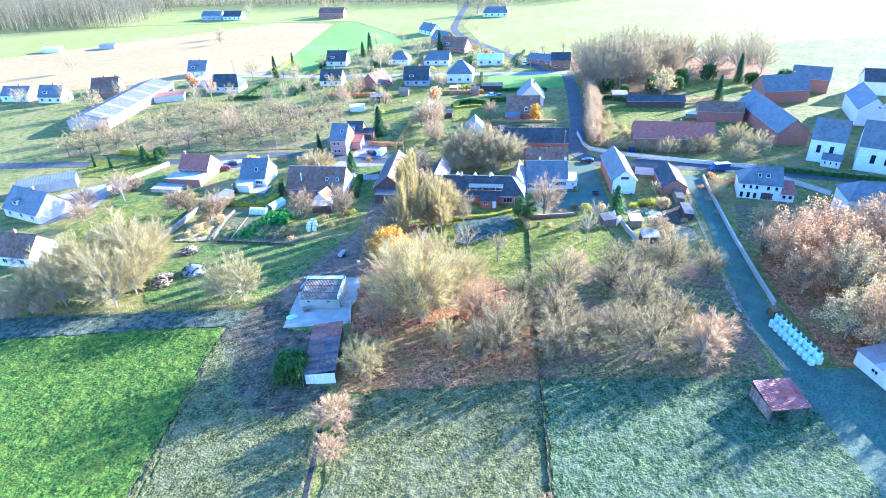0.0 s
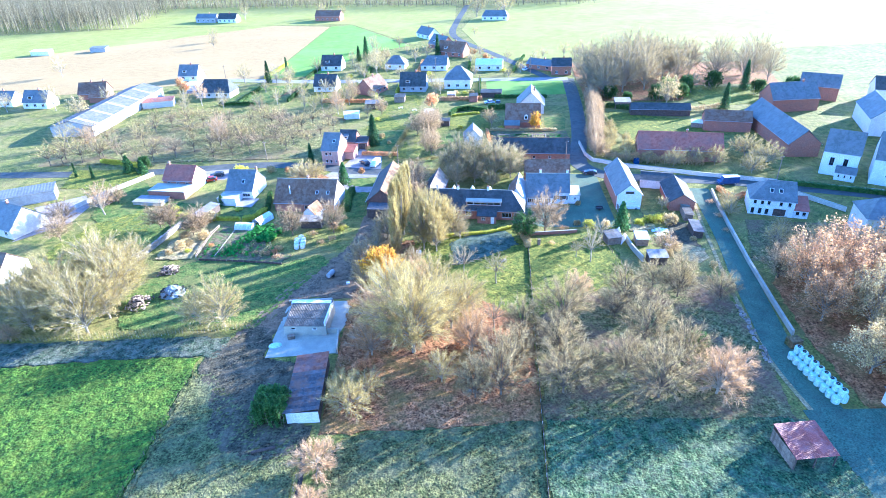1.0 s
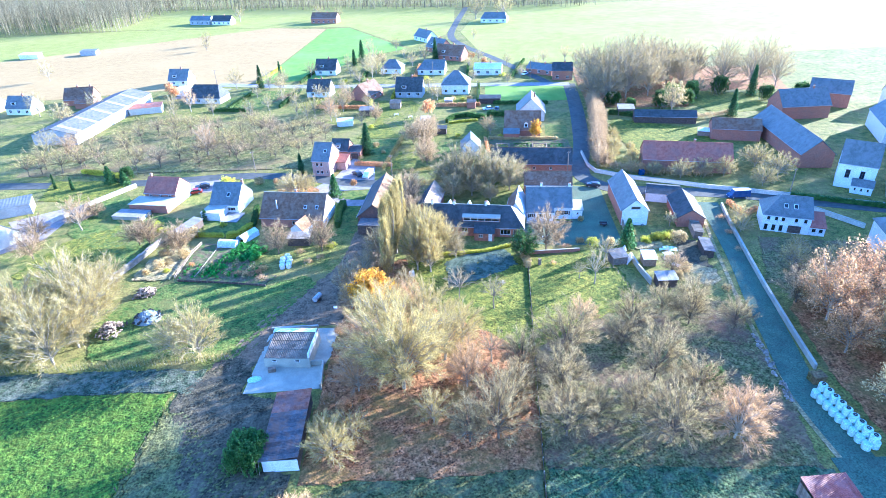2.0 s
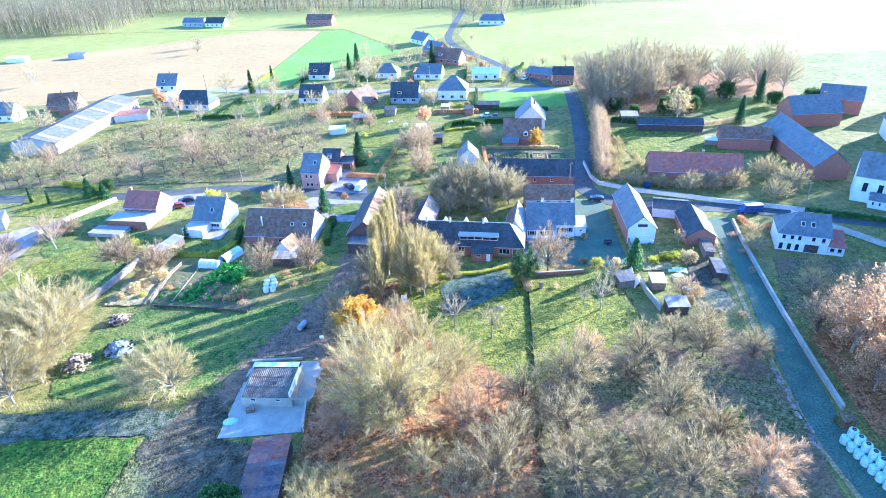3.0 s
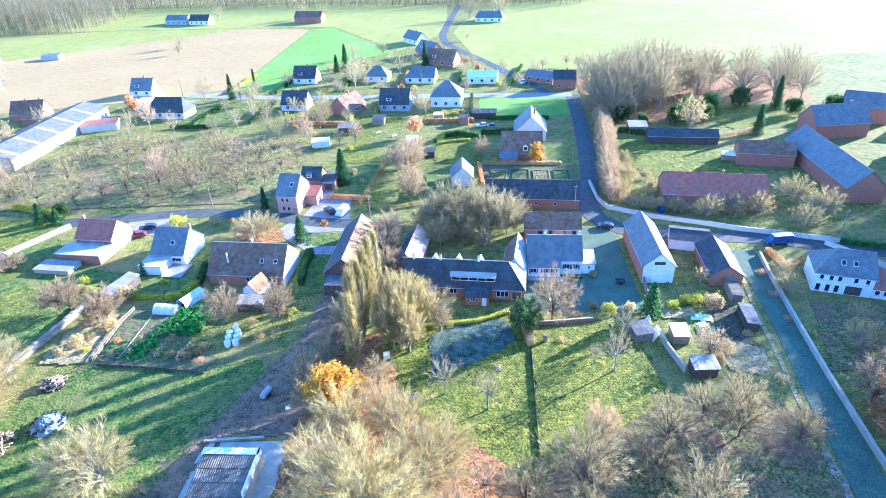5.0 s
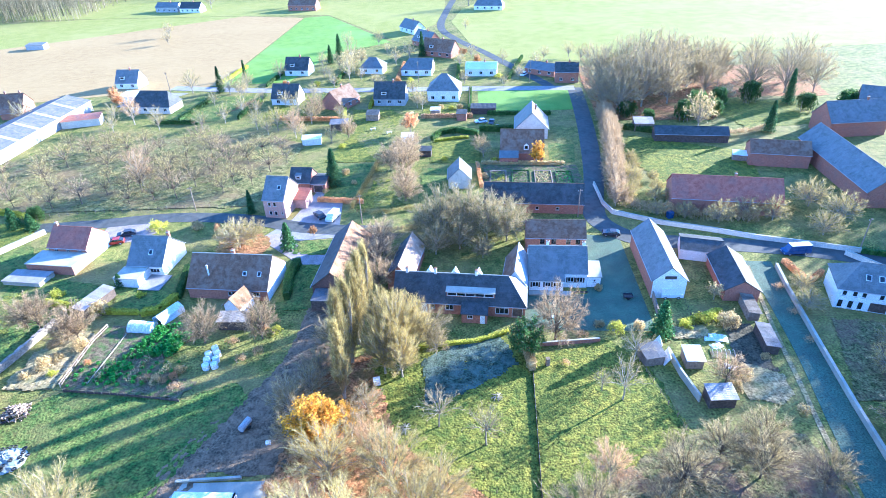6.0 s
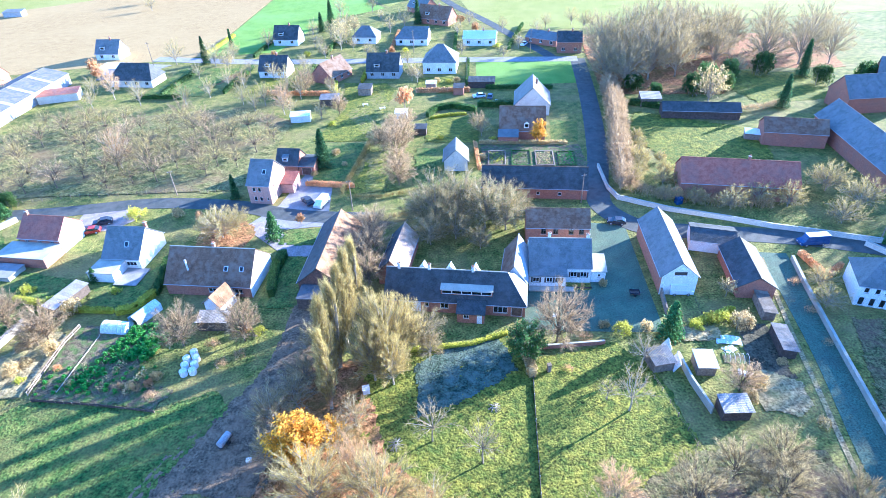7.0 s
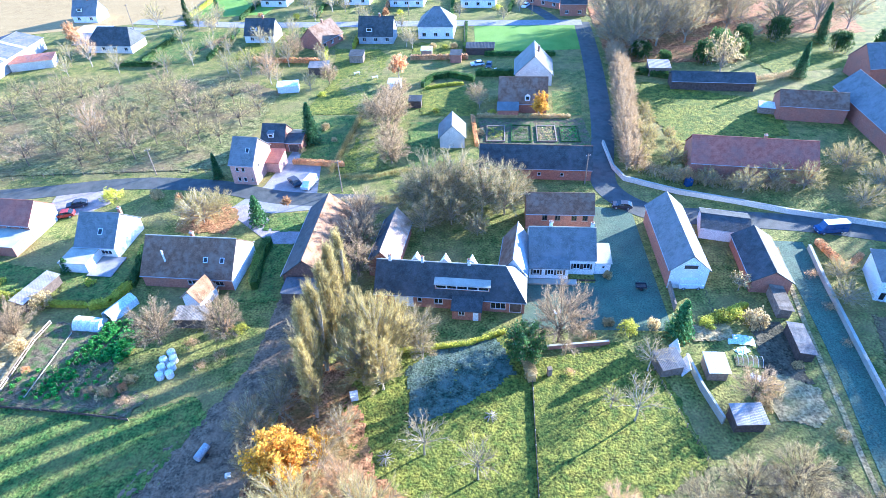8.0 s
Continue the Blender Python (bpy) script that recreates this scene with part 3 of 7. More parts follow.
def rutted(name, line, width, z, mat, label, category, seed):
    """A muddy track: two ruts and a hump between, its ragged edges sinking into the grass."""
    rng = random.Random(seed)
    b, n, m = Build(), len(line), 16
    for i, (x, y) in enumerate(line):
        a, c = line[max(i - 1, 0)], line[min(i + 1, n - 1)]
        d = Vector((c[0] - a[0], c[1] - a[1])).normalized()
        for j in range(m + 1):
            u = (j / m - 0.5) * 2
            px, py = x - d.y * u * width / 2, y + d.x * u * width / 2
            rut = -0.10 * sum(math.exp(-((u - r) / 0.09) ** 2) for r in (-0.62, -0.28, 0.12, 0.46))
            edge = -0.16 * max(abs(u) - 0.72, 0) / 0.28
            b.v.append((px, py, z + rut + edge + 0.09 * noise.noise((px * 0.9, py * 0.9, 1.0)) + rng.uniform(-0.03, 0.03)))
    b.f = [(i * (m + 1) + j, i * (m + 1) + j + 1, (i + 1) * (m + 1) + j + 1, (i + 1) * (m + 1) + j) for i in range(n - 1) for j in range(m)]
    return tagged(b.obj(name, mat, smooth=True), label, category, kind="structure")


rutted("track", curve([(-9, 176), (-17, 156), (-18.5, 142), (-20, 130), (-25, 120), (-31, 112), (-36, 100), (-38.5, 92)], 40),
       7.6, 0.14, M_MUD, "muddy farm track with tyre ruts", "track", 31)
strip("road", curve([(-170, 186), (-118, 183.5), (-90, 184), (-65, 187), (-44, 184.5), (-28, 179), (-9, 176.5)]), 5.0, 0.055, M_ROAD, "narrow asphalt village street", "road")
strip("road", curve([(59, 289), (56, 260), (52.5, 233), (48, 205), (44.5, 190), (43.2, 178), (50, 169), (62, 166.5), (80, 163), (96, 158), (150, 140), (260, 105)]), 5.6, 0.06, M_ROAD, "asphalt village road", "road")
strip("road", curve([(-112, 309), (-69, 300), (-28, 296), (11, 293), (59, 288.5)]), 6.0, 0.065, M_PAVE, "sunlit concrete street", "road")
strip("road", curve([(50, 290), (47, 300), (41, 316), (27, 354), (13, 388), (5.5, 420), (9, 470), (20, 560)]), 4.6, 0.055, M_ROAD, "road curving out to the fields", "road")
strip("lane", curve([(72.6, 158), (68.6, 130), (65, 112), (62.4, 97), (60.5, 84), (61, 70), (62, 58), (63, 30), (63, -80)]), 5.2, 0.055, M_SHADETEAL, "grassy lane beside the long wall", "lane")
strip("path", curve([(69.7, 156.5), (65.3, 136), (63, 123), (61, 112), (59.4, 100.5), (57.6, 84), (58.5, 70)]), 0.8, 0.075, M_DRY, "narrow worn paved path", "path")
# shadow of building and trees goes into the farmyard's colour
patch("farmyard", [(57, 72), (70, 72), (90, 60), (80, -60), (58, -60), (57, 48), (57, 60)], 0.08, M_SHADETEAL, "farmyard with its shade put into the teal colour", "pavement")

# ---- buildings ----
def face_map(face, L, W, t=0.0):
    """Matrix from wall coordinates (u along, v outwards, z up) to house coordinates."""
    return {"F": pose(0, -W / 2 + t, 0), "B": pose(0, W / 2 - t, 0, 0, 0, 180),
            "L": pose(-L / 2 + t, 0, 0, 0, 0, -90), "R": pose(L / 2 - t, 0, 0, 0, 0, 90)}[face]


def panel(b, xs, zs, holes, y0, y1, m):
    """One connected plate with rectangular holes, on the grid of the given lines; holes are (x0, x1, z0, z1)."""
    xs, zs = sorted(set(round(x, 4) for x in xs)), sorted(set(round(z, 4) for z in zs))
    ids = {}

    def vid(i, j, k):
        if (i, j, k) not in ids:
            ids[i, j, k] = len(b.v)
            b.v.append(tuple(m @ Vector((xs[i], (y0, y1)[k], zs[j]))))
        return ids[i, j, k]

    def full(i, j):
        if not (0 <= i < len(xs) - 1 and 0 <= j < len(zs) - 1):
            return False
        x, z = (xs[i] + xs[i + 1]) / 2, (zs[j] + zs[j + 1]) / 2
        return not any(a < x < c and d < z < e for a, c, d, e in holes)

    for i in range(len(xs) - 1):
        for j in range(len(zs) - 1):
            if not full(i, j):
                continue
            b.f.append((vid(i, j, 0), vid(i + 1, j, 0), vid(i + 1, j + 1, 0), vid(i, j + 1, 0)))
            b.f.append((vid(i, j + 1, 1), vid(i + 1, j + 1, 1), vid(i + 1, j, 1), vid(i, j, 1)))
            for (di, dj), (p, q) in (((-1, 0), ((i, j), (i, j + 1))), ((1, 0), ((i + 1, j + 1), (i + 1, j))),
                                     ((0, -1), ((i + 1, j), (i, j))), ((0, 1), ((i, j + 1), (i + 1, j + 1)))):
                if not full(i + di, j + dj):
                    b.f.append((vid(*p, 1), vid(*p, 0), vid(*q, 0), vid(*q, 1)))
    return ids


def add_window(parent, m, u, z, w, h, kind, frame_mat, sub=True):
    """A framed opening in a wall: frame, panes set back, sill. The wall's outer face is at v = 0, outwards -y."""
    fr = Build()
    f = 0.07
    y0, y1 = 0.04, 0.12
    n = 1 if kind != "window" or w <= 0.9 else (2 if w < 2 else 3)
    edges = [u - w / 2 + w * k / n for k in range(n + 1)]
    holes = [(edges[k] + f * (1 if k == 0 else 0.45), edges[k + 1] - f * (1 if k == n - 1 else 0.45), z + f, z + h - f) for k in range(n)]
    panel(fr, [u - w / 2, u + w / 2] + [c for hl in holes for c in hl[:2]], [z, z + f, z + h - f, z + h], holes, y0, y1, m)
    name = "window" if kind == "window" else ("door" if kind == "door" else "gate")
    ob = fr.obj(name, frame_mat, parent)
    if kind == "window":
        p = Build().box(u - w / 2 + f, u + w / 2 - f, 0.09, 0.10, z + f, z + h - f, m)
        p.obj("pane", M_GLASS, ob)
        s = Build().box(u - w / 2 - 0.08, u + w / 2 + 0.08, -0.06, 0.02, z - 0.09, z - 0.02, m)
        s.obj("sill", M_CONC, ob)
    else:
        p = Build()
        n = max(2, int(w / 0.4))
        for i in range(n):
            x0 = u - w / 2 + f + (w - 2 * f) * i / n
            p.box(x0 + 0.006, x0 + (w - 2 * f) / n - 0.006, 0.06, 0.10, z + 0.01, z + h - f, m)
        p.obj("leaf", M_DKWOOD if kind == "gate" else frame_mat, ob)
    return ob


def add_walls(parent, L, W, h, openings, mat, gables, zr, hips=(0, 0), thick=0.3, frame_mat=None):
    for face in "FBLR":
        m = face_map(face, L, W)
        ln = L if face in "FB" else W - 2 * thick
        holes = sorted([o for o in openings if o[0] == face], key=lambda o: o[1])
        b = Build()
        cut = [(u - w / 2, u + w / 2, z, z + min(hh, h - z - 0.1)) for _, u, z, w, hh, kind in holes]
        zs = [-0.3, h] + [c for hl in cut for c in hl[2:]]
        ids = panel(b, [-ln / 2, ln / 2] + [c for hl in cut for c in hl[:2]], zs, cut, 0, thick, m)
        if face in "LR" and gables[0 if face == "L" else 1]:
            i = 0 if face == "L" else 1
            k = W / 2 - 0.02
            zt = zr - 0.22
            if hips[i] > 0:
                zt = h
            if zt > h + 0.2:
                pts = [(-k, 0, h), (k, 0, h), (0, 0, zt), (-k, thick, h), (k, thick, h), (0, thick, zt)]
                b.add([m @ Vector(p) for p in pts], [(0, 1, 2), (5, 4, 3), (0, 2, 5, 3), (1, 4, 5, 2), (0, 3, 4, 1)])
        b.obj("wall", mat, parent)
        for _, u, z, w, hh, kind in holes:
            add_window(parent, m, u, z, w, min(hh, h - z - 0.1), kind, frame_mat or M_FRAME)


def add_roof(parent, L, W, ze, zr, mat, hips=(0, 0), over=0.3, verge=0.18, thick=0.16, ridge_mat=None, back_roof_mat=None, hip_mat=None):
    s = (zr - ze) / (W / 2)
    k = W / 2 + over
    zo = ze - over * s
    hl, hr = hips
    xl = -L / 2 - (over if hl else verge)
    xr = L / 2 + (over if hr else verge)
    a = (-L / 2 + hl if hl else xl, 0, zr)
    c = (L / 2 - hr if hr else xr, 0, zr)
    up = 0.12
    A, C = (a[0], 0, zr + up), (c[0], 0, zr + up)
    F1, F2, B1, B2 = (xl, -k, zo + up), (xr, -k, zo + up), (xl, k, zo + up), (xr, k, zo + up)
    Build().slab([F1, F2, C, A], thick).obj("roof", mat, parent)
    Build().slab([B2, B1, A, C], thick).obj("roof", back_roof_mat or mat, parent)
    if hl:
        Build().slab([B1, F1, A], thick).obj("roof", mat, parent)
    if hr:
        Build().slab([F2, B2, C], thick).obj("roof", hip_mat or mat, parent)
    n = max(3, int((C[0] - A[0]) / 0.9))
    rc = Build()
    ring = [(0.13 * math.cos(math.pi * q / 5), 0.13 * math.sin(math.pi * q / 5)) for q in range(6)]
    for i in range(n + 1):
        x0 = A[0] + (C[0] - A[0]) * i / n
        k2 = 1.0 if i % 2 else 0.86
        rc.v += [(x0, p * k2, zr + up - 0.02 + q * k2) for p, q in ring]
    rc.f = [(i * 6 + q, i * 6 + q + 1, (i + 1) * 6 + q + 1, (i + 1) * 6 + q) for i in range(n) for q in range(5)]
    rc.obj("ridge_cap", ridge_mat or mat, parent)
    for y in (-k - 0.06, k + 0.06):
        Build().tube((xl, y, zo + up - 0.08), (xr, y, zo + up - 0.08), 0.07, 0.07, 6).obj("gutter", M_GREYW, parent)


def add_chimney(parent, x, y, z0, z1, mat=None, w=0.55):
    ch = Build().box(x - w / 2, x + w / 2, y - w / 2, y + w / 2, z0, z1).obj("chimney", mat or M_BRICK, parent)
    Build().box(x - w / 2 - 0.07, x + w / 2 + 0.07, y - w / 2 - 0.07, y + w / 2 + 0.07, z1 + 0.001, z1 + 0.1).obj("cap", M_CONC, ch)
    for dx in (-0.13, 0.13):
        Build().tube((x + dx, y, z1 + 0.1), (x + dx, y, z1 + 0.45), 0.1, 0.08, 8).obj("pot", M_BRICK, ch)


def add_skylight(parent, L, W, ze, zr, u, frac, w=0.9, h=1.2, mat=None):
    """A roof window on the front slope; frac 0 at the eave, 1 at the ridge."""
    s = math.atan2(zr - ze, W / 2)
    y = -W / 2 * (1 - frac)
    z = ze + (zr - ze) * frac + 0.17
    m = Matrix.Translation((u, y, z)) @ Euler((s, 0, 0)).to_matrix().to_4x4()
    f = Build()
    for x0, x1, y0, y1 in ((-w / 2, w / 2, -h / 2, -h / 2 + 0.08), (-w / 2, w / 2, h / 2 - 0.08, h / 2),
                           (-w / 2, -w / 2 + 0.08, -h / 2 + 0.08, h / 2 - 0.08), (w / 2 - 0.08, w / 2, -h / 2 + 0.08, h / 2 - 0.08)):
        f.box(x0, x1, y0, y1, -0.1, 0.07, m)
    ob = f.obj("roof_window", mat or M_FRAME, parent)
    Build().box(-w / 2 + 0.08, w / 2 - 0.08, -h / 2 + 0.08, h / 2 - 0.08, -0.1, 0.05, m).obj("pane", M_GLASS, ob)


def add_dormer(parent, L, W, ze, zr, u, w, z0, h, roof_mat, wall_mat, flat=False):
    """A dormer on the front slope with its own cheeks, window and roof."""
    s = (zr - ze) / (W / 2)
    yf = -W / 2 + (z0 - ze) / s
    top = z0 + h
    rise = 0.12 if flat else w * 0.45
    yb = -W / 2 + min((top + rise - ze) / s, W / 2)
    ybt = -W / 2 + min((top - ze) / s, W / 2)
    b = Build()
    b.box(u - w / 2, u - w / 2 + 0.15, yf, ybt, z0 - 0.2, top)
    b.box(u + w / 2 - 0.15, u + w / 2, yf, ybt, z0 - 0.2, top)
    b.box(u - w / 2 + 0.15, u + w / 2 - 0.15, yf, yf + 0.12, z0 - 0.2, z0 + 0.25)
    b.box(u - w / 2 + 0.15, u + w / 2 - 0.15, yf, yf + 0.12, top - 0.15, top)
    if not flat:
        b.add([(u - w / 2, yf, top), (u + w / 2, yf, top), (u, yf, top + rise), (u - w / 2, yf + 0.1, top), (u + w / 2, yf + 0.1, top), (u, yf + 0.1, top + rise)],
              [(0, 1, 2), (5, 4, 3), (0, 2, 5, 3), (1, 4, 5, 2)])
    d = b.obj("dormer", wall_mat, parent)
    n = max(1, int(w / 1.6))
    f = Build()
    g0, g1 = u - w / 2 + 0.15, u + w / 2 - 0.15
    zf0, zf1 = z0 + 0.25, top - 0.15
    st = (g1 - g0) / n
    holes = [(g0 + st * k + 0.06, g0 + st * (k + 1) - 0.06, zf0 + 0.06, zf1 - 0.06) for k in range(n)]
    panel(f, [g0, g1] + [c for hl in holes for c in hl[:2]], [zf0, zf0 + 0.06, zf1 - 0.06, zf1], holes, yf - 0.02, yf + 0.1, Matrix())
    f.obj("frame", M_FRAME, d)
    Build().box(g0, g1, yf + 0.06, yf + 0.075, z0 + 0.25, top - 0.15).obj("pane", M_GLASS, d)
    r = Build()
    if flat:
        r.slab([(u - w / 2 - 0.15, yf - 0.2, top + 0.12), (u + w / 2 + 0.15, yf - 0.2, top + 0.12), (u + w / 2 + 0.15, yb, top + 0.4), (u - w / 2 - 0.15, yb, top + 0.4)], 0.12)
    else:
        r.slab([(u - w / 2 - 0.15, yf - 0.15, top - 0.02), (u, yf - 0.15, top + rise + 0.1), (u, yb, top + rise + 0.1), (u - w / 2 - 0.15, ybt, top - 0.02)], 0.1)
        r.slab([(u, yf - 0.15, top + rise + 0.1), (u + w / 2 + 0.15, yf - 0.15, top - 0.02), (u + w / 2 + 0.15, ybt, top - 0.02), (u, yb, top + rise + 0.1)], 0.1)
    r.obj("dormer_roof", roof_mat, d)


def row(face, us, z, w, h, kind="window"):
    return [(face, u, z, w, h, kind) for u in us]


def house(name, x, y, yaw, L, W, ze, zr, wall, roof, label, category="house", hips=(0, 0), openings=(), chimneys=(), group="",
          frame=None, ridge=None, back_roof=None, hip=None):
    e = base(name, x, y, 0, yaw, label, category, group)
    add_walls(e, L, W, ze, list(openings), wall, (True, True), zr, hips, frame_mat=frame)
    add_roof(e, L, W, ze, zr, roof, hips, ridge_mat=ridge, back_roof_mat=back_roof, hip_mat=hip)
    for cx, cy in chimneys:
        zs = zr - abs(cy) * (zr - ze) / (W / 2)
        add_chimney(e, cx, cy, zs - 0.3, max(zs + 0.9, zr + 0.6))
    return e


def flat_block(e, x0, x1, y0, y1, h, wall, roofmat, name="extension", label=""):
    """A flat-roofed extension with a low parapet, as a part of the house."""
    b = Build()
    t = 0.25
    b.box(x0, x1, y0, y0 + t, -0.3, h).box(x0, x1, y1 - t, y1, -0.3, h)
    b.box(x0, x0 + t, y0 + t, y1 - t, -0.3, h).box(x1 - t, x1, y0 + t, y1 - t, -0.3, h)
    ob = b.obj(name, wall, e, label)
    Build().slab([(x0 - 0.15, y0 - 0.15, h + 0.16), (x1 + 0.15, y0 - 0.15, h + 0.16), (x1 + 0.15, y1 + 0.1, h + 0.2), (x0 - 0.15, y1 + 0.1, h + 0.2)], 0.15).obj("flat_roof", roofmat, ob)
    return ob


def lean_to(e, x0, x1, y0, y1, h0, h1, wall, roofmat, label="", openings=()):
    """A single-pitch extension: low at y0, high at y1."""
    b = Build()
    t = 0.25
    m = pose((x0 + x1) / 2, y0, 0)
    cut = [(u - w / 2, u + w / 2, z, z + hh) for u, z, w, hh in openings]
    panel(b, [x0, x1] + [c for hl in cut for c in hl[:2]], [-0.3, h0] + [c for hl in cut for c in hl[2:]], cut, y0, y0 + t, Matrix())
    for xa, xb in ((x0, x0 + t), (x1 - t, x1)):
        b.add([(xa, y0 + t, -0.3), (xb, y0 + t, -0.3), (xb, y1, -0.3), (xa, y1, -0.3), (xa, y0 + t, h0), (xb, y0 + t, h0), (xb, y1, h1), (xa, y1, h1)],
              [(0, 3, 2, 1), (4, 5, 6, 7), (0, 1, 5, 4), (2, 3, 7, 6), (0, 4, 7, 3), (1, 2, 6, 5)])
    ob = b.obj("extension", wall, e, label)
    for u, z, w, hh in openings:
        add_window(ob, pose(0, y0, 0), u, z, w, hh, "window", M_FRAME)
    s = (h1 - h0) / (y1 - y0)
    Build().slab([(x0 - 0.2, y0 - 0.3, h0 - 0.3 * s + 0.16), (x1 + 0.2, y0 - 0.3, h0 - 0.3 * s + 0.16), (x1 + 0.2, y1, h1 + 0.16), (x0 - 0.2, y1, h1 + 0.16)], 0.13).obj("lean_to_roof", roofmat, ob)
    return ob


W1 = lambda us, z=0.95, w=1.1, h=1.2, f="F": row(f, us, z, w, h)

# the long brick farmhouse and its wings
# pale grey on the right hip paints the sun's sheen on dark slate
farm = house("farmhouse", 8.6, 146.9, -8, 25.4, 8.4, 2.8, 6.6, M_BRICK, M_DKROOF, "long brick farmhouse under a dark slate roof, right hip coloured sunlit", hips=(0, 3.4),
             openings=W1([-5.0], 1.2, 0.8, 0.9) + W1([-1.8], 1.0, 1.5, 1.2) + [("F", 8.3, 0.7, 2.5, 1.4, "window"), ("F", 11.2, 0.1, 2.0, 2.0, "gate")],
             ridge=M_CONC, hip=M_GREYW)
for cx in (-9.0, -3.4, 4.6):
    add_chimney(farm, cx - 1.5, 0.0, 6.2, 7.5, M_WHITE, 0.5)
add_dormer(farm, 25.4, 8.4, 2.8, 6.6, 2.2, 9.2, 3.55, 1.15, M_CONC, M_BRICK, flat=True)
porch = lean_to(farm, 0.8, 5.6, -6.6, -4.2, 2.2, 3.1, M_BRICK, M_DKROOF, "brick entrance porch with a slate roof", [(2.4, 1.0, 1.0, 0.8)])
Build().box(4.3, 5.2, -6.66, -6.605, 0.02, 2.0).obj("door", M_FRAME, porch, "white panelled door")
for gx in (-6.2, -1.2, 3.4):
    gb = Build()
    gb.add([(gx - 1.1, 0.9, 5.6), (gx + 1.1, 0.9, 5.6), (gx, 0.9, 6.8), (gx - 1.1, 2.5, 4.4), (gx + 1.1, 2.5, 4.4), (gx, 2.5, 6.8)],
           [(0, 2, 1), (3, 4, 5), (0, 3, 5, 2), (1, 2, 5, 4), (0, 1, 4, 3)])
    gb.obj("rear_dormer", M_WHITE, farm, "white rendered rear dormer")
Build().box(-9.3, -6.1, -4.27, -4.204, 0.0, 2.3).obj("garage_door", M_WHITE, farm, "white garage door")
# front slope is pale grey for the sunlight on it; back slope brown
house("farmhouse_wing", 20.2, 152.8, 79, 10.5, 4.6, 3.2, 6.5, M_WHITE, M_GREYW, "white-walled farmhouse wing, brown roof with one slope coloured sunlit grey", back_roof=M_BROOF)
# sunlight coloured into the pale front slope, shade into the dark back one
house("barn_wing", -2.7, 158.3, 80, 13.5, 5.0, 3.0, 5.8, M_BRICK, M_SUNTILE, "old brick barn wing with weathered orange tiles, sun and shade coloured in", "barn", back_roof=M_DKROOF)
# the back slope's shade is put into its dark tile colour
barn = house("barn", -16.3, 159.6, 85, 21, 8.2, 3.0, 6.4, M_DKBRICK, M_OROOF, "long brick barn with patched orange tiles, shaded slope coloured dark", "barn", back_roof=M_DKROOF)
flat_block(barn, -14.9, -10.9, -3.6, 3.2, 2.6, M_DKWOOD, M_GREYSHEET, "open_shed", "dark open-fronted shed")
# the white cottage and the barn behind
cot = house("cottage", 28.8, 155.3, -5, 11.6, 9.0, 3.6, 7.1, M_WHITE, M_SLATE, "white-painted cottage with a lichen-grey slate roof", openings=W1([2.6, 4.4], 1.3, 1.2, 1.2, "F"), ridge=M_CONC)
add_chimney(cot, -2.0, 0.4, 6.5, 8.0, M_WHITE)
add_chimney(cot, 5.3, 0.2, 6.5, 8.0, M_WHITE)
lean_to(cot, -5.8, 1.0, -6.3, -4.5, 2.9, 3.7, M_WHITE, M_SLATE, "lower white front range of the cottage", [(-4.6, 1.3, 1.2, 1.1), (-2.1, 1.3, 1.1, 1.1), (-0.5, 1.3, 1.1, 1.1)])
lean_to(cot, 5.9, 8.6, -4.3, 0.4, 2.6, 3.3, M_WHITE, M_CONC, "white side annex", [(7.4, 1.3, 0.5, 0.6)])
for ux, uy in ((-4.6, -6.3), (-2.1, -6.3), (-0.5, -6.3), (2.6, -4.5), (4.4, -4.5)):
    for s in (-1, 1):
        Build().box(ux + s * 0.78 - 0.16, ux + s * 0.78 + 0.16, uy - 0.05, uy - 0.01, 1.25, 2.45).obj("shutter", M_DARKFR, cot, "black wooden shutter")
Build().box(-5.9, 6.0, -6.34, -6.305, 0.0, 0.4).obj("plinth_band", M_DARKFR, cot)
flat_block(cot, -5.8, 2.4, -7.6, -6.6, 0.3, M_CONC, M_CONC, "plinth")
house("barn", 30.4, 167.0, -5, 13.0, 5.8, 4.0, 6.7, M_BRICK, M_BROOF, "brick barn with small square windows", "barn",
      openings=row("F", [-2.9, -0.4, 2.8, 4.9], 2.2, 1.0, 1.4), frame=M_DARKFR)
# gabled house by the road bend
gab = house("gable_house", 49.9, 155.8, 86, 19.5, 6.4, 4.2, 7.1, M_BRICK, M_SLATE, "narrow gabled house with a whitewashed end wall", back_roof=M_SLATE,
            openings=[("F", -5, 1.0, 1.0, 1.2, "window"), ("F", 0, 1.0, 1.0, 1.2, "window")])
Build().box(-9.86, -9.78, -3.2, 3.2, -0.2, 4.25).add([(-9.86, -3.2, 4.25), (-9.86, 3.2, 4.25), (-9.86, 0, 6.9), (-9.78, -3.2, 4.25), (-9.78, 3.2, 4.25), (-9.78, 0, 6.9)],
     [(0, 2, 1), (3, 4, 5), (0, 1, 4, 3), (1, 2, 5, 4), (2, 0, 3, 5)]).obj("end_wall", M_WHITE, gab, "whitewashed gable end")
Build().box(-9.95, -9.87, -1.1, 1.1, 4.5, 5.2).obj("vent", M_DARKFR, gab)
# broken-down outbuilding
ob1 = house("outbuilding", 61.4, 161.8, -17, 8.6, 6.4, 2.6, 3.6, M_WHITE, M_DKROOF, "low white outbuilding with a dark felt roof", "outbuilding")
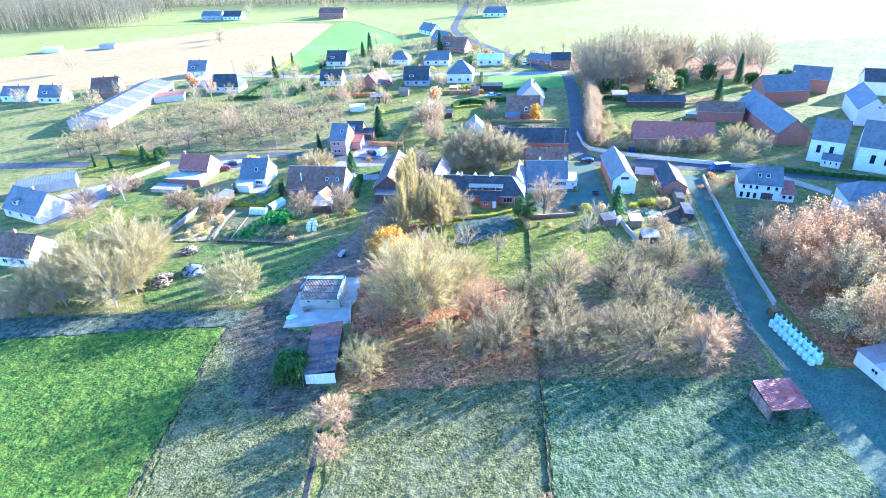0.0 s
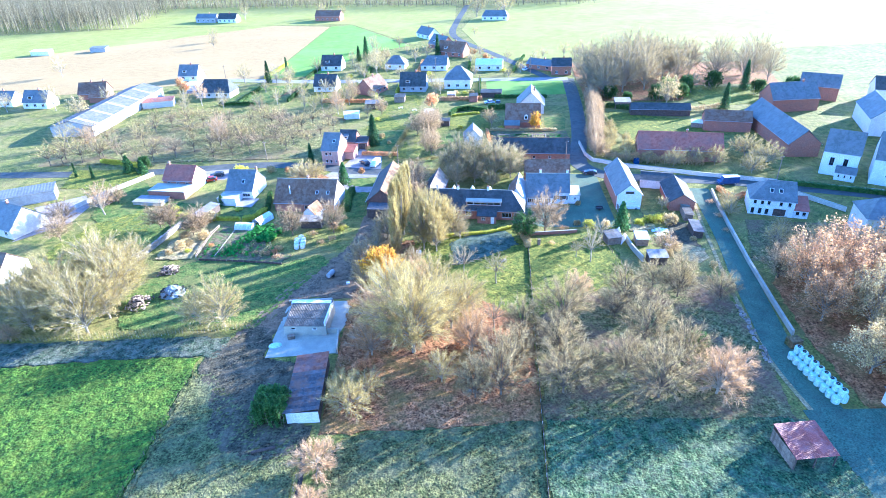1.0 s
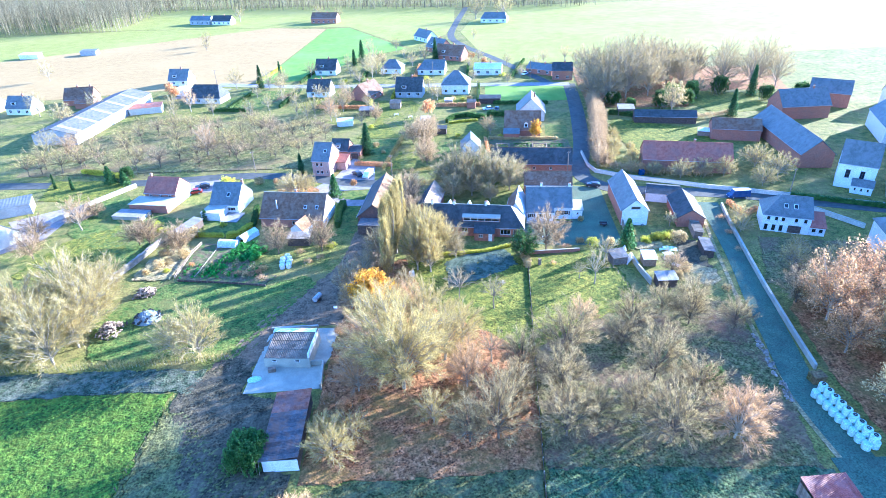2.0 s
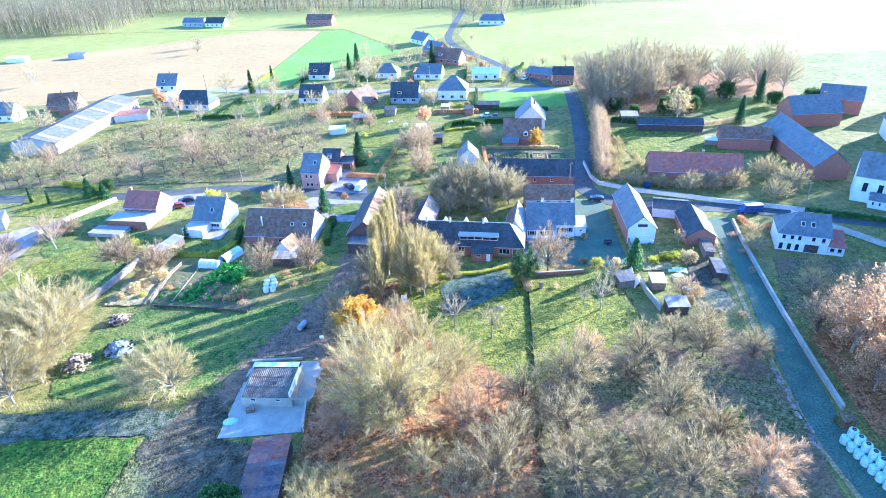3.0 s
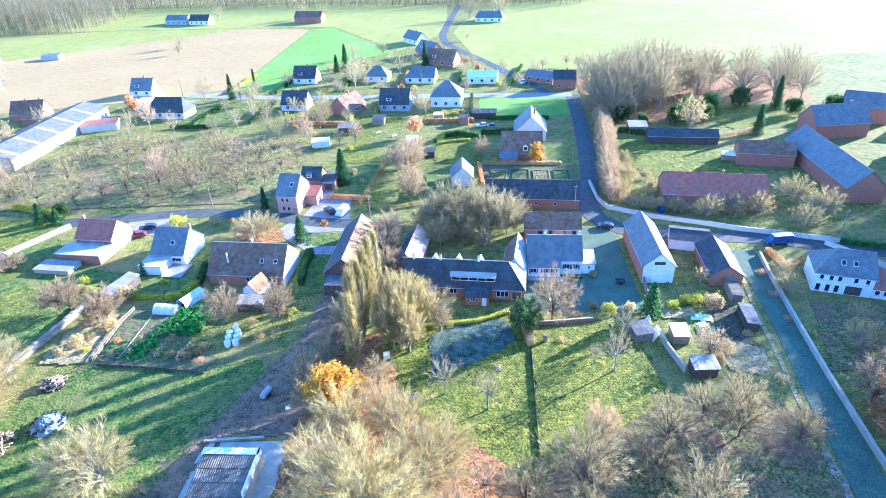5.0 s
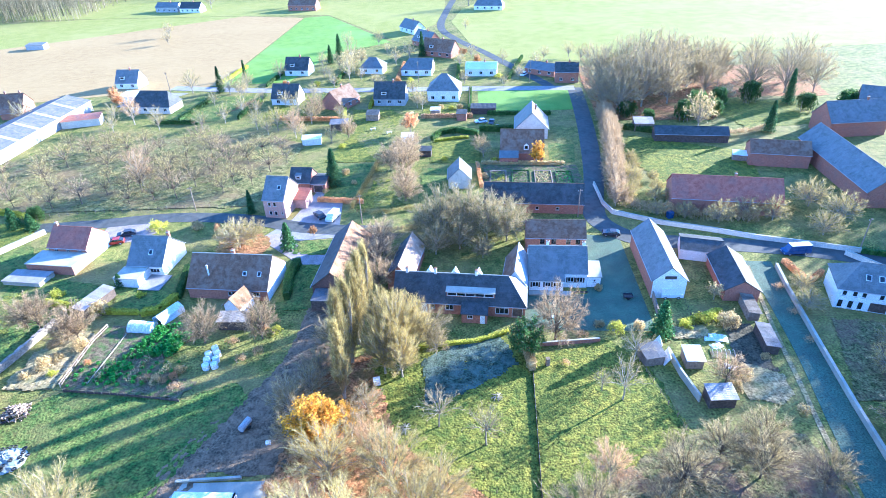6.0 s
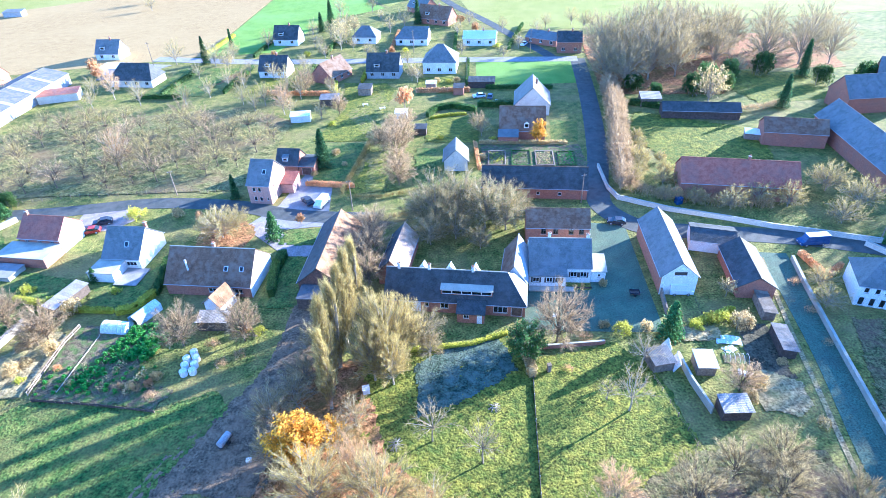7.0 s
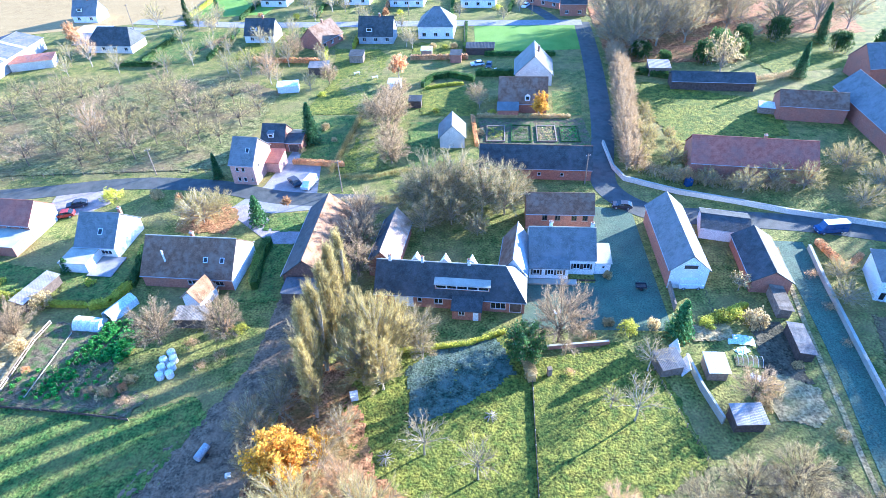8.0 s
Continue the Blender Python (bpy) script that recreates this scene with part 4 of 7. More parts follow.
house("outbuilding", 63.6, 150.6, 82.5, 13.0, 6.4, 2.6, 4.7, M_BRICK, M_DKROOF, "half-collapsed brick outbuilding with dark roof", "outbuilding")
# brick house with drive
pk = house("brick_house", -36.6, 189.7, -10, 5.6, 9.6, 5.2, 9.4, M_PBRICK, M_SLATE, "tall pink brick house with a slate roof",
           openings=row("F", [-1.2, 0.2], 0.8, 0.8, 1.1) + row("F", [-1.2, 0.2], 3.3, 0.8, 1.1) + [("R", -2.6, 1.0, 0.6, 0.8, "window"), ("R", -2.2, 3.4, 0.6, 0.8, "window"), ("F", 1.9, 1.0, 0.5, 0.8, "window")])
add_skylight(pk, 5.6, 9.6, 5.2, 9.4, 1.1, 0.5)
lean_to(pk, 2.8, 6.0, 1.0, 5.8, 2.6, 3.6, M_PBRICK, M_RROOF, "pink brick side extension")
pg = house("coach_house", -33.6, 203.0, -8, 5.8, 6.5, 3.0, 5.9, M_BRICK, M_DKROOF, "small brick annex with a dark tiled roof", "outbuilding")
add_dormer(pg, 5.8, 6.5, 3.0, 5.9, -0.4, 1.4, 3.5, 1.1, M_SLATE, M_WHITE, flat=True)
house("garage", -28.6, 202.5, -6, 4.0, 6.5, 2.6, 3.3, M_BRICK, M_DKROOF, "dark garage at the end of the drive", "garage", openings=[("F", 0, 0, 2.6, 2.1, "gate")])
# long slate barn across the road, and small outbuilding
house("barn", 28.3, 186.7, -7, 24.6, 7.2, 3.0, 6.6, M_BRICK, M_DKROOF, "long brick barn with a dark slate roof", "barn", openings=row("F", [-6, 1, 6], 1.0, 0.8, 0.8), ridge=M_BROOF)
house("outbuilding", 10.0, 202.4, -92, 7.6, 6.0, 3.0, 6.0, M_CREAM, M_SLATE, "cream outbuilding with a steep lichened roof", "outbuilding")
dh = house("dormer_house", 29.6, 221.6, -6, 12.8, 10, 2.8, 7.9, M_BRICK, M_BROOF, "brick bungalow with a brown tiled roof", openings=W1([-4, -2, 4.2]))
add_dormer(dh, 12.8, 10, 2.8, 7.9, 1.2, 1.4, 3.2, 1.5, M_BROOF, M_WHITE)
lean_to(dh, -6.6, -1.2, -8.2, -5.0, 2.2, 3.0, M_BRICK, M_SLATE, "lower front range")
gh = house("gable_house", 35.0, 240.4, 83, 12.4, 10.5, 3.4, 8.6, M_CREAM, M_SLATE, "steep-roofed pale brick house", chimneys=[(0.5, -1.2)], openings=row("L", [-1.6, 1.6], 1.0, 1.0, 1.1))
# three houses of the street, seen from their gardens
ah = house("red_roofed_house", -80.0, 171.0, -9, 9.6, 7.6, 3.6, 6.9, M_BRICK, M_RROOF, "brick house with a red tiled roof and white gable", openings=W1([-3, 0, 3], 2.1, 1.0, 0.9), chimneys=[(-3.9, 0)])
Build().box(4.8, 4.88, -3.8, 3.8, -0.2, 3.6).add([(4.88, -3.8, 3.6), (4.88, 3.8, 3.6), (4.88, 0, 6.75), (4.8, -3.8, 3.6), (4.8, 3.8, 3.6), (4.8, 0, 6.75)],
     [(0, 1, 2), (3, 5, 4), (0, 3, 4, 1), (1, 4, 5, 2), (2, 5, 3, 0)]).obj("end_wall", M_WHITE, ah, "white painted gable wall")
flat_block(ah, -6.5, 5.0, -9.4, -3.9, 2.3, M_BRICK, M_CONC, "extension", "flat-roofed rear extension")
flat_block(ah, -8.5, 0.5, -14.5, -10.0, 1.0, M_CONC, M_PAVE, "terrace", "raised paved terrace")
bh = house("slate_roofed_house", -59.2, 164.8, -7, 8.0, 9.8, 2.8, 7.2, M_WHITE, M_SLATE, "white house with a steep grey slate roof", openings=row("F", [2.0], 0.9, 2.2, 1.0), chimneys=[(3.6, 1.0)])
add_skylight(bh, 8.0, 9.8, 2.8, 7.2, 0.9, 0.42)
flat_block(bh, -4.6, 0.8, -9.6, -5.0, 2.2, M_WHITE, M_CONC, "extension", "pale flat-roofed extension")
flat_block(bh, 1.0, 5.6, -10.4, -5.0, 0.2, M_CONC, M_PAVE, "terrace", "pale paved terrace")
ch = house("brown_roofed_house", -38.2, 155.4, -7, 17.0, 10.6, 2.8, 7.6, M_BRICK, M_BROOF, "wide brick house with a brown tiled roof", openings=W1([0.8, 3.6, 6.0], 0.9, 1.6, 1.0), chimneys=[(0, 0.6)], ridge=M_CONC)
for u_ in (3.4, 6.5):
    add_skylight(ch, 17.0, 10.6, 2.8, 7.6, u_, 0.42, 0.8, 1.0)
flue = Build().tube((-4.2, -3.4, 4.2), (-4.2, -3.4, 6.6), 0.16, 0.16, 8).obj("flue", M_WHITE, ch, "white flue pipe")
Build().tube((-4.2, -3.4, 6.61), (-4.2, -3.4, 6.95), 0.26, 0.2, 8).obj("cowl", M_GREYW, flue)
Build().box(8.5, 8.58, -5.3, 5.3, -0.2, 2.8).add([(8.58, -5.3, 2.8), (8.58, 5.3, 2.8), (8.58, 0, 7.4), (8.5, -5.3, 2.8), (8.5, 5.3, 2.8), (8.5, 0, 7.4)],
     [(0, 1, 2), (3, 5, 4), (0, 3, 4, 1), (1, 4, 5, 2), (2, 5, 3, 0)]).obj("end_wall", M_WHITE, ch, "white painted gable wall")
house("garden_shed", -35.6, 146.8, 68, 4.4, 3.6, 2.2, 3.9, M_WHITE, M_OROOF, "small white shed with an orange tiled roof", "shed")
# right of the lane
house("barn", 75.2, 184.2, -11, 25.5, 9.6, 3.8, 7.8, M_BRICK, M_RROOF, "large brick barn under a red tiled roof", "barn", chimneys=[(2, 0)])
wh = house("white_villa", 85.4, 143.9, -19, 10.4, 8.4, 4.5, 8.0, M_WHITE, M_SLATE, "white two-storey house with a hipped slate roof", hips=(3.6, 0.01),
           openings=row("F", [-4, -2.3, -0.8, 2.0, 4.0], 2.9, 0.8, 1.1) + row("F", [-4.2, -2.5, -0.9], 0.2, 0.9, 1.7) + [("F", 2.0, 0.0, 3.0, 2.1, "gate")])
add_skylight(wh, 10.4, 8.4, 4.5, 8.0, -0.5, 0.45)
add_skylight(wh, 10.4, 8.4, 4.5, 8.0, 1.6, 0.45)
lean_to(wh, 5.3, 8.6, -4.1, 1.5, 2.2, 3.8, M_WHITE, M_RROOF, "lower side wing with a red roof", [(6.2, 0.8, 0.9, 1.0), (7.7, 0.8, 0.9, 1.0)])
CH = row("F", [-9, -5.5, -2, 1.5, 5, 8.5], 2.6, 1.2, 2.6)
chu = house("church", 134.5, 156.0, -33, 26, 12, 7.5, 13.4, M_WHITE, M_SLATE, "white-walled village church with a slate roof", "church", openings=CH, frame=M_DARKFR)
house("church_choir", 117.3, 168.0, -33, 9.0, 9.6, 7.2, 12.2, M_WHITE, M_SLATE, "white church choir with arched windows", "church", openings=row("F", [-2, 1.4], 3.0, 1.1, 2.4), frame=M_DARKFR)
house("sacristy", 115.6, 161.6, -33, 5.0, 3.4, 2.4, 3.6, M_WHITE, M_SLATE, "low white sacristy beside the choir", "church", openings=row("F", [-1.5, 0, 1.5], 1.0, 0.4, 0.7), frame=M_DARKFR)
house("schoolhouse", 110.0, 127.0, -14, 22, 9.5, 6.2, 9.4, M_CREAM, M_SLATE, "long two-storey pale schoolhouse", openings=row("F", [-7, -4.6, -2.2, 0.2, 2.6, 5], 1.0, 0.7, 1.4) + row("F", [-7, -4.6, -2.2, 0.2, 2.6, 5], 3.6, 0.7, 1.4), hips=(3, 0))
house("tall_house", 134.2, 231.6, 3, 18.2, 10, 5.0, 10.0, M_BRICK, M_SLATE, "large brick house under slate", chimneys=[(4, 0)])
house("barn", 114.4, 198.2, 86, 37, 9.5, 4.4, 8.6, M_BRICK, M_SLATE, "very long slate-roofed farm range", "barn")
house("barn", 101.0, 209.2, -14, 15.5, 7, 4.0, 6.6, M_BRICK, M_BROOF, "old brick farm building with tiles", "barn")
house("stable", 83.6, 229.2, -9, 22, 5.6, 2.6, 4.2, M_DKWOOD, M_DKROOF, "low dark timber stable", "stable")
house("house", 153.0, 245.0, -30, 14, 9, 5.5, 9.5, M_BRICK, M_SLATE, "brick village house near the church", group="far village houses")
house("house", 152.0, 206.0, 70, 22, 9, 6, 10, M_WHITE, M_SLATE, "white village house by the church", group="far village houses")
house("house", 178.0, 236.0, -20, 16, 9, 5.5, 9.5, M_WHITE, M_DKROOF, "white village house under dark tiles", group="far village houses")
# far left row
house("bungalow", -166.5, 283.5, 6, 12.6, 9, 2.8, 7.0, M_BRICK, M_BROOF, "brick house with a brown roof", chimneys=[(-0.5, 0), (5, 0)])
house("bungalow", -160.5, 276.0, 6, 8, 6, 2.6, 4.4, M_BRICK, M_BROOF, "low brick extension of a house")
fac = house("greenhouse_shed", -143.0, 252.5, 87, 58, 17, 4.0, 6.2, M_GREYW, M_GREYSHEET, "long low shed with a ribbed grey roof", "shed")
for i in range(5):
    Build().slab([(-26 + i * 11, -8.6, 4.12), (-24.4 + i * 11, -8.6, 4.12), (-24.4 + i * 11, -0.3, 6.36), (-26 + i * 11, -0.3, 6.36)], 0.04).obj("roof_light", M_GREYW, fac, "pale translucent roof strip")
FAR = [  # x, y, yaw, L, W, ze, zr, wall, roof, hips
    (-132, 314, -6, 10.2, 8, 2.8, 7.3, M_WHITE, M_SLATE, (0, 0)), (-106.5, 279, -8, 16.5, 9.5, 2.8, 7.4, M_CREAM, M_DKROOF, (3, 2)),
    (-205, 275, -7, 14, 8, 3, 6.3, M_WHITE, M_SLATE, (0, 0)), (-185, 270, -7, 12, 8, 3, 7.3, M_WHITE, M_SLATE, (0, 0)),
    (-59.7, 326, -8, 11, 8.5, 2.8, 7.4, M_WHITE, M_DKROOF, (0, 0)), (-55.5, 283, -7, 10.6, 8.5, 2.8, 7.2, M_WHITE, M_DKROOF, (0, 0)),
    (-33.5, 276, 60, 12, 9, 2.8, 7.0, M_BRICK, M_BROOF, (0, 0)), (-25.6, 325, -8, 10.5, 9, 2.8, 6.2, M_WHITE, M_SLATE, (3.5, 3.5)),
    (-5.0, 320, -8, 13.6, 10, 2.8, 6.4, M_WHITE, M_SLATE, (3, 0)), (-14.2, 278, -7, 12, 8.5, 2.8, 8.0, M_GREYW, M_DKROOF, (0, 0)),
    (6.6, 282.2, -7, 12.2, 11, 4.4, 9.2, M_WHITE, M_SLATE, (5, 5)), (23.2, 315, -8, 13.6, 9, 3, 5.0, M_WHITE, M_WHITE, (0, 0)),
    (57.7, 300, -8, 9.4, 8, 4.5, 7.4, M_BRICK, M_DKROOF, (0, 0)), (-11, 410, -55, 15, 8, 2.8, 6.6, M_WHITE, M_SLATE, (0, 0)),
    (-2, 374, -52, 14, 9, 2.8, 7.4, M_BRICK, M_SLATE, (0, 0)), (5, 352, -30, 17, 9, 2.8, 7.6, M_BRICK, M_BROOF, (0, 0)),
    (-193.7, 515, -12, 17.4, 9, 3.5, 6.2, M_GREYW, M_SLATE, (0, 0)), (-175, 510, -12, 16, 8, 3, 6.6, M_WHITE, M_DKROOF, (0, 0)),
    (-91.5, 500, -12, 20.6, 9, 4, 7.4, M_BRICK, M_BROOF, (0, 0)), (38.3, 476, -13, 19, 9, 3, 6.6, M_WHITE, M_SLATE, (2, 2)),
    (50, 312, -35, 14, 8, 2.6, 4.6, M_BRICK, M_SLATE, (0, 0)), (-118, 146, -25, 15, 10, 2.8, 7.4, M_CREAM, M_SLATE, (0, 0)),
    (-107, 120.2, -12, 15, 8.6, 3, 6.9, M_WHITE, M_BROOF, (0, 0)), (-93, 113, 75, 8, 6, 2.6, 4.6, M_CREAM, M_OROOF, (0, 0)),
]
for x, y, yaw, L, W, ze, zr, wall, roof, hips in FAR:
    n = max(2, int(L / 4))
    us = [(-L / 2 + L * (i + 0.5) / n) for i in range(n)]
    kind = {M_WHITE.name: "white", M_BRICK.name: "red brick", M_CREAM.name: "cream", M_GREYW.name: "grey"}[wall.name]
    tone = {M_SLATE.name: "slate", M_DKROOF.name: "dark tiled", M_BROOF.name: "brown tiled", M_WHITE.name: "pale flat", M_OROOF.name: "orange tiled"}[roof.name]
    hh = house("house", x, y, yaw, L, W, ze, zr, wall, roof, f"{kind} village house with a {tone} roof", hips=hips,
               openings=W1(us, 0.9, 1.3, 1.2), chimneys=[(L * 0.1, 0)] if max(hips) < 3 else [], group="village houses")
    if ze < 3.2 and max(hips) < 2 and zr > 7:
        add_dormer(hh, L, W, ze, zr, -L * 0.18, 2.0, ze + 1.0, 1.3, roof, M_WHITE, flat=True)

# ---- trees and shrubs ----
def rnd_dir(rng, tilt_lo, tilt_hi, az=None):
    a = rng.uniform(0, 2 * math.pi) if az is None else az
    t = radians(rng.uniform(tilt_lo, tilt_hi))
    return Vector((math.cos(a) * math.sin(t), math.sin(a) * math.sin(t), math.cos(t)))


def twig(b, rng, p, d, length, w):
    """A thin tapering twig with two side shoots."""
    q = p + d * length
    s = d.orthogonal().normalized()
    s.rotate(Matrix.Rotation(rng.uniform(0, 6.28), 3, d))
    b.v.extend((tuple(p - s * w), tuple(p + s * w), tuple(q)))
    n = len(b.v)
    b.f.append((n - 3, n - 2, n - 1))
    for k in (0.35, 0.65):
        e = (d + s * rng.choice((-1, 1)) * rng.uniform(0.5, 0.9) + rnd_dir(rng, 0, 90) * 0.3).normalized()
        r = p + d * length * k
        b.v.extend((tuple(r - d * w), tuple(r + d * w), tuple(r + e * length * rng.uniform(0.4, 0.6))))
        n = len(b.v)
        b.f.append((n - 3, n - 2, n - 1))


def leaf_quads(b, rng, centre, radius, count, size, squash=1.0):
    for _ in range(count):
        d = rnd_dir(rng, 0, 180)
        p = centre + Vector((d.x, d.y, d.z * squash)) * radius * rng.uniform(0.3, 1.0)
        n1 = rnd_dir(rng, 0, 180)
        u = n1.orthogonal().normalized() * size * rng.uniform(0.6, 1.2)
        v = n1.cross(u).normalized() * size * rng.uniform(0.4, 0.8)
        b.add([p - u, p - v * 0.9, p + u, p + v], [(0, 1, 2, 3)])


def tree(name, h, r, label, seed, twig_mat, bark=None, limbs=11, subs=8, twigs=12, tilt=(28, 62), fork=0.28, tw=0.0, tl=None,
         leaf=None, leaf_n=0, leaf_size=0.16, lean=0.0, spray=1.0, category="tree"):
    """A bare or leafy tree: tapered trunk, limbs that arch out to a domed crown, branches off them, and twigs fanning outwards."""
    rng = random.Random(seed)
    tw, tl = (tw or 0.021 + 0.0009 * h) * 0.85, tl or (0.35 + 0.022 * h, 0.7 + 0.048 * h)
    e = base(name, 0, 0, 0, 0, label, category)
    wood, crown, leaves = Build(), Build(), Build()
    tr = 0.017 * h + 0.04
    narrow = max(0.0, 1 - 1.9 * r / h)
    zb = h * max(0.08, fork * 0.8)
    cz = zb + (h - zb) * 0.4
    centre = Vector((0, 0, cz - 0.15 * h))
    pts = [Vector((0, 0, -0.2))]
    for i in range(4):
        pts.append(pts[-1] + Vector((rng.uniform(-0.02, 0.02) * h + lean * h * 0.05, rng.uniform(-0.02, 0.02) * h, h * 0.8 / 4 + (0.2 if i == 0 else 0))))
    for i in range(4):
        wood.tube(pts[i], pts[i + 1], tr * (1 - i * 0.23), tr * (1 - (i + 1) * 0.23), 6, False)

    def on_trunk(f):
        k = min(max(f, 0.0) / 0.8 * 4, 3.999)
        return pts[int(k)].lerp(pts[int(k) + 1], k - int(k))

    lobes = [(rng.uniform(0, 6.28), rng.uniform(0.05, 0.16)) for _ in range(3)]
    n = int(limbs * 1.9)
    for i in range(n):
        el = math.asin(-0.3 + 1.28 * (i + 0.5) / n)
        az = i * 2.39996 + rng.uniform(-0.25, 0.25)
        swell = 1 + sum(g * math.cos((j + 2) * az + ph) for j, (ph, g) in enumerate(lobes))
        rad_ = swell * rng.uniform(0.72, 1.04)
        goal = Vector((math.cos(az) * math.cos(el) * r * rad_, math.sin(az) * math.cos(el) * r * rad_,
                       cz + math.sin(el) * ((h - cz) if el > 0 else (cz - zb)) * min(rad_, 1.02)))
        if narrow > 0.6:
            u = 0.12 + 0.88 * (i + 0.5) / n
            wide = r * rad_ * min(1.0, 0.55 + 1.6 * u) * (1 - u) ** 0.45
            goal = Vector((math.cos(az) * wide, math.sin(az) * wide, zb + (h - zb) * u))
        start = on_trunk(max(0.02, goal.z / h - 0.22)) if narrow > 0.6 else on_trunk(min(0.78, max(fork * 0.9, goal.z / h * (0.55 - 0.2 * (1 - narrow)) * rng.uniform(0.7, 1.1))))
        bend = start.lerp(goal, 0.5) + Vector((0, 0, (goal - start).length * 0.14))
        line = [start * ((1 - t) ** 2) + bend * (2 * t * (1 - t)) + goal * (t * t) + Vector([rng.uniform(-1, 1) for _ in range(3)]) * 0.02 * h * t * (1 - t) * 4
                for t in (0, 0.2, 0.4, 0.6, 0.8, 1.0)]
        span = (goal - start).length
        rad = tr * 0.42 * min(1.0, 0.35 + span / h)
        for k in range(5):
            wood.tube(line[k], line[k + 1], rad * (1 - k * 0.18), rad * (1 - (k + 1) * 0.18), 4, False)
        for j in range(subs):
            t = 0.3 + 0.7 * (j + rng.random()) / subs
            k = min(int(t * 5), 4)
            o = line[k].lerp(line[k + 1], t * 5 - k)
            run = (line[k + 1] - line[k]).normalized()
            out = (o - centre).normalized()
            sd = (run * 0.7 + out * 0.55 * (1 - narrow) + Vector((0, 0, 0.9 * narrow + 0.12)) + rnd_dir(rng, 0, 180) * 0.75 * (0.35 + 0.65 * spray)).normalized()
            sl = (0.10 * h + 0.12 * r) * rng.uniform(0.6, 1.2)
            o2 = o + sd * sl
            wood.tube(o, o2, max(rad * 0.36, 0.03), 0.016, 3, False)
            for _ in range(max(2, int(twigs * 0.55))):
                p = o.lerp(o2, rng.uniform(0.2, 1.0))
                td = (sd * 0.75 + out * 0.45 * (1 - narrow) + Vector((0, 0, 0.6 * narrow)) + rnd_dir(rng, 0, 180) * 0.85 * (0.35 + 0.65 * spray)).normalized()
                twig(crown, rng, p, td, rng.uniform(*tl), tw)
            if leaf:
                leaf_quads(leaves, rng, o.lerp(o2, 0.8), sl * 0.6, max(2, int(leaf_n * 0.55)), leaf_size)
    wood.obj("trunk", bark or M_BARK, e)
    if crown.f:
        crown.obj("crown", twig_mat, e)
    if leaf:
        leaves.obj("foliage", leaf, e)
    return e


def conifer(name, h, r, label, seed, needles=None):
    """A pointed evergreen: trunk and drooping boughs in whorls, each clothed in small sprays."""
    rng = random.Random(seed)
    e = base(name, 0, 0, 0, 0, label, "conifer")
    Build().tube((0, 0, -0.2), (0, 0, h * 0.95), 0.03 * h * 0.6, 0.02, 6).obj("trunk", M_BARKD, e)
    b = Build()
    n = int(h * 22)
    for i in range(n):
        z = h * (0.05 + 0.93 * i / n)
        rr = r * (1 - z / h) ** 0.75 * rng.uniform(0.7, 1.15) + 0.08
        a = i * 2.39996
        d = Vector((math.cos(a), math.sin(a), -0.3))
        for k in range(6):
            c = Vector((0, 0, z)) + d * rr * (0.3 + 0.7 * k / 5)
            leaf_quads(b, rng, c, 0.18 + 0.13 * rr, 4, 0.2, 0.6)
    b.obj("foliage", needles or M_NEEDLE, e)
    return e


def shrub(name, lx, ly, h, label, seed, leaf, size=0.13, density=26, category="shrub", core=True, twigs=0):
    """A rounded, uneven shrub or hedge piece lx by ly, of many small leaves over a branching core."""
    rng = random.Random(seed)
    e = base(name, 0, 0, 0, 0, label, category)
    w = Build()
    n = max(3, int(lx * ly * 1.2))
    for _ in range(n):
        x, y = rng.uniform(-lx, lx) * 0.42, rng.uniform(-ly, ly) * 0.42
        w.tube((x, y, -0.1), (x * 1.2, y * 1.2, h * rng.uniform(0.6, 0.9)), 0.035, 0.012, 4, False)
    tagged(w.obj("stem", M_BARK, e), kind="stuff")
    b = Build()
    cl = int(max(8, lx * ly * h * density / 5))
    for _ in range(cl):
        u, v, t = rng.uniform(-1, 1), rng.uniform(-1, 1), rng.random() ** 0.6
        k = (1 - 0.35 * t * t)
        c = Vector((u * lx / 2 * k, v * ly / 2 * k, 0.12 * h + t * h * 0.85 * rng.uniform(0.85, 1.05)))
        if twigs:
            for _k in range(twigs):
                twig(b, rng, Vector((c.x * 0.9, c.y * 0.9, c.z * 0.7)), rnd_dir(rng, 0, 60), rng.uniform(0.4, 0.9), 0.016)
        else:
            leaf_quads(b, rng, c, 0.38, 14, size)
    b.obj("foliage", leaf, e)
    return e


def place(src, spots, seed=5, zs=(0.88, 1.12), group=""):
    """Puts the first at its spot and copies the others; each spot is x, y and an optional size."""
    rng = random.Random(seed)
    if group:
        src["group"] = group
    for i, s in enumerate(spots):
        k = (s[2] if len(s) > 2 else 1.0)
        m = pose(s[0], s[1], 0, 0, 0, rng.uniform(0, 360)) @ Matrix.Diagonal((k * rng.uniform(*zs), k * rng.uniform(*zs), k * rng.uniform(*zs), 1))
        if i == 0:
            src.matrix_basis = m
        else:
            copy_thing(src, Matrix(m) @ Matrix.Diagonal((1 / src.scale[0], 1 / src.scale[1], 1 / src.scale[2], 1)))


def split(src_list, spots, group, seed=3):
    for i, src in enumerate(src_list):
        part_spots = spots[i::len(src_list)]
        if part_spots:
            place(src, part_spots, seed + i, group=group)


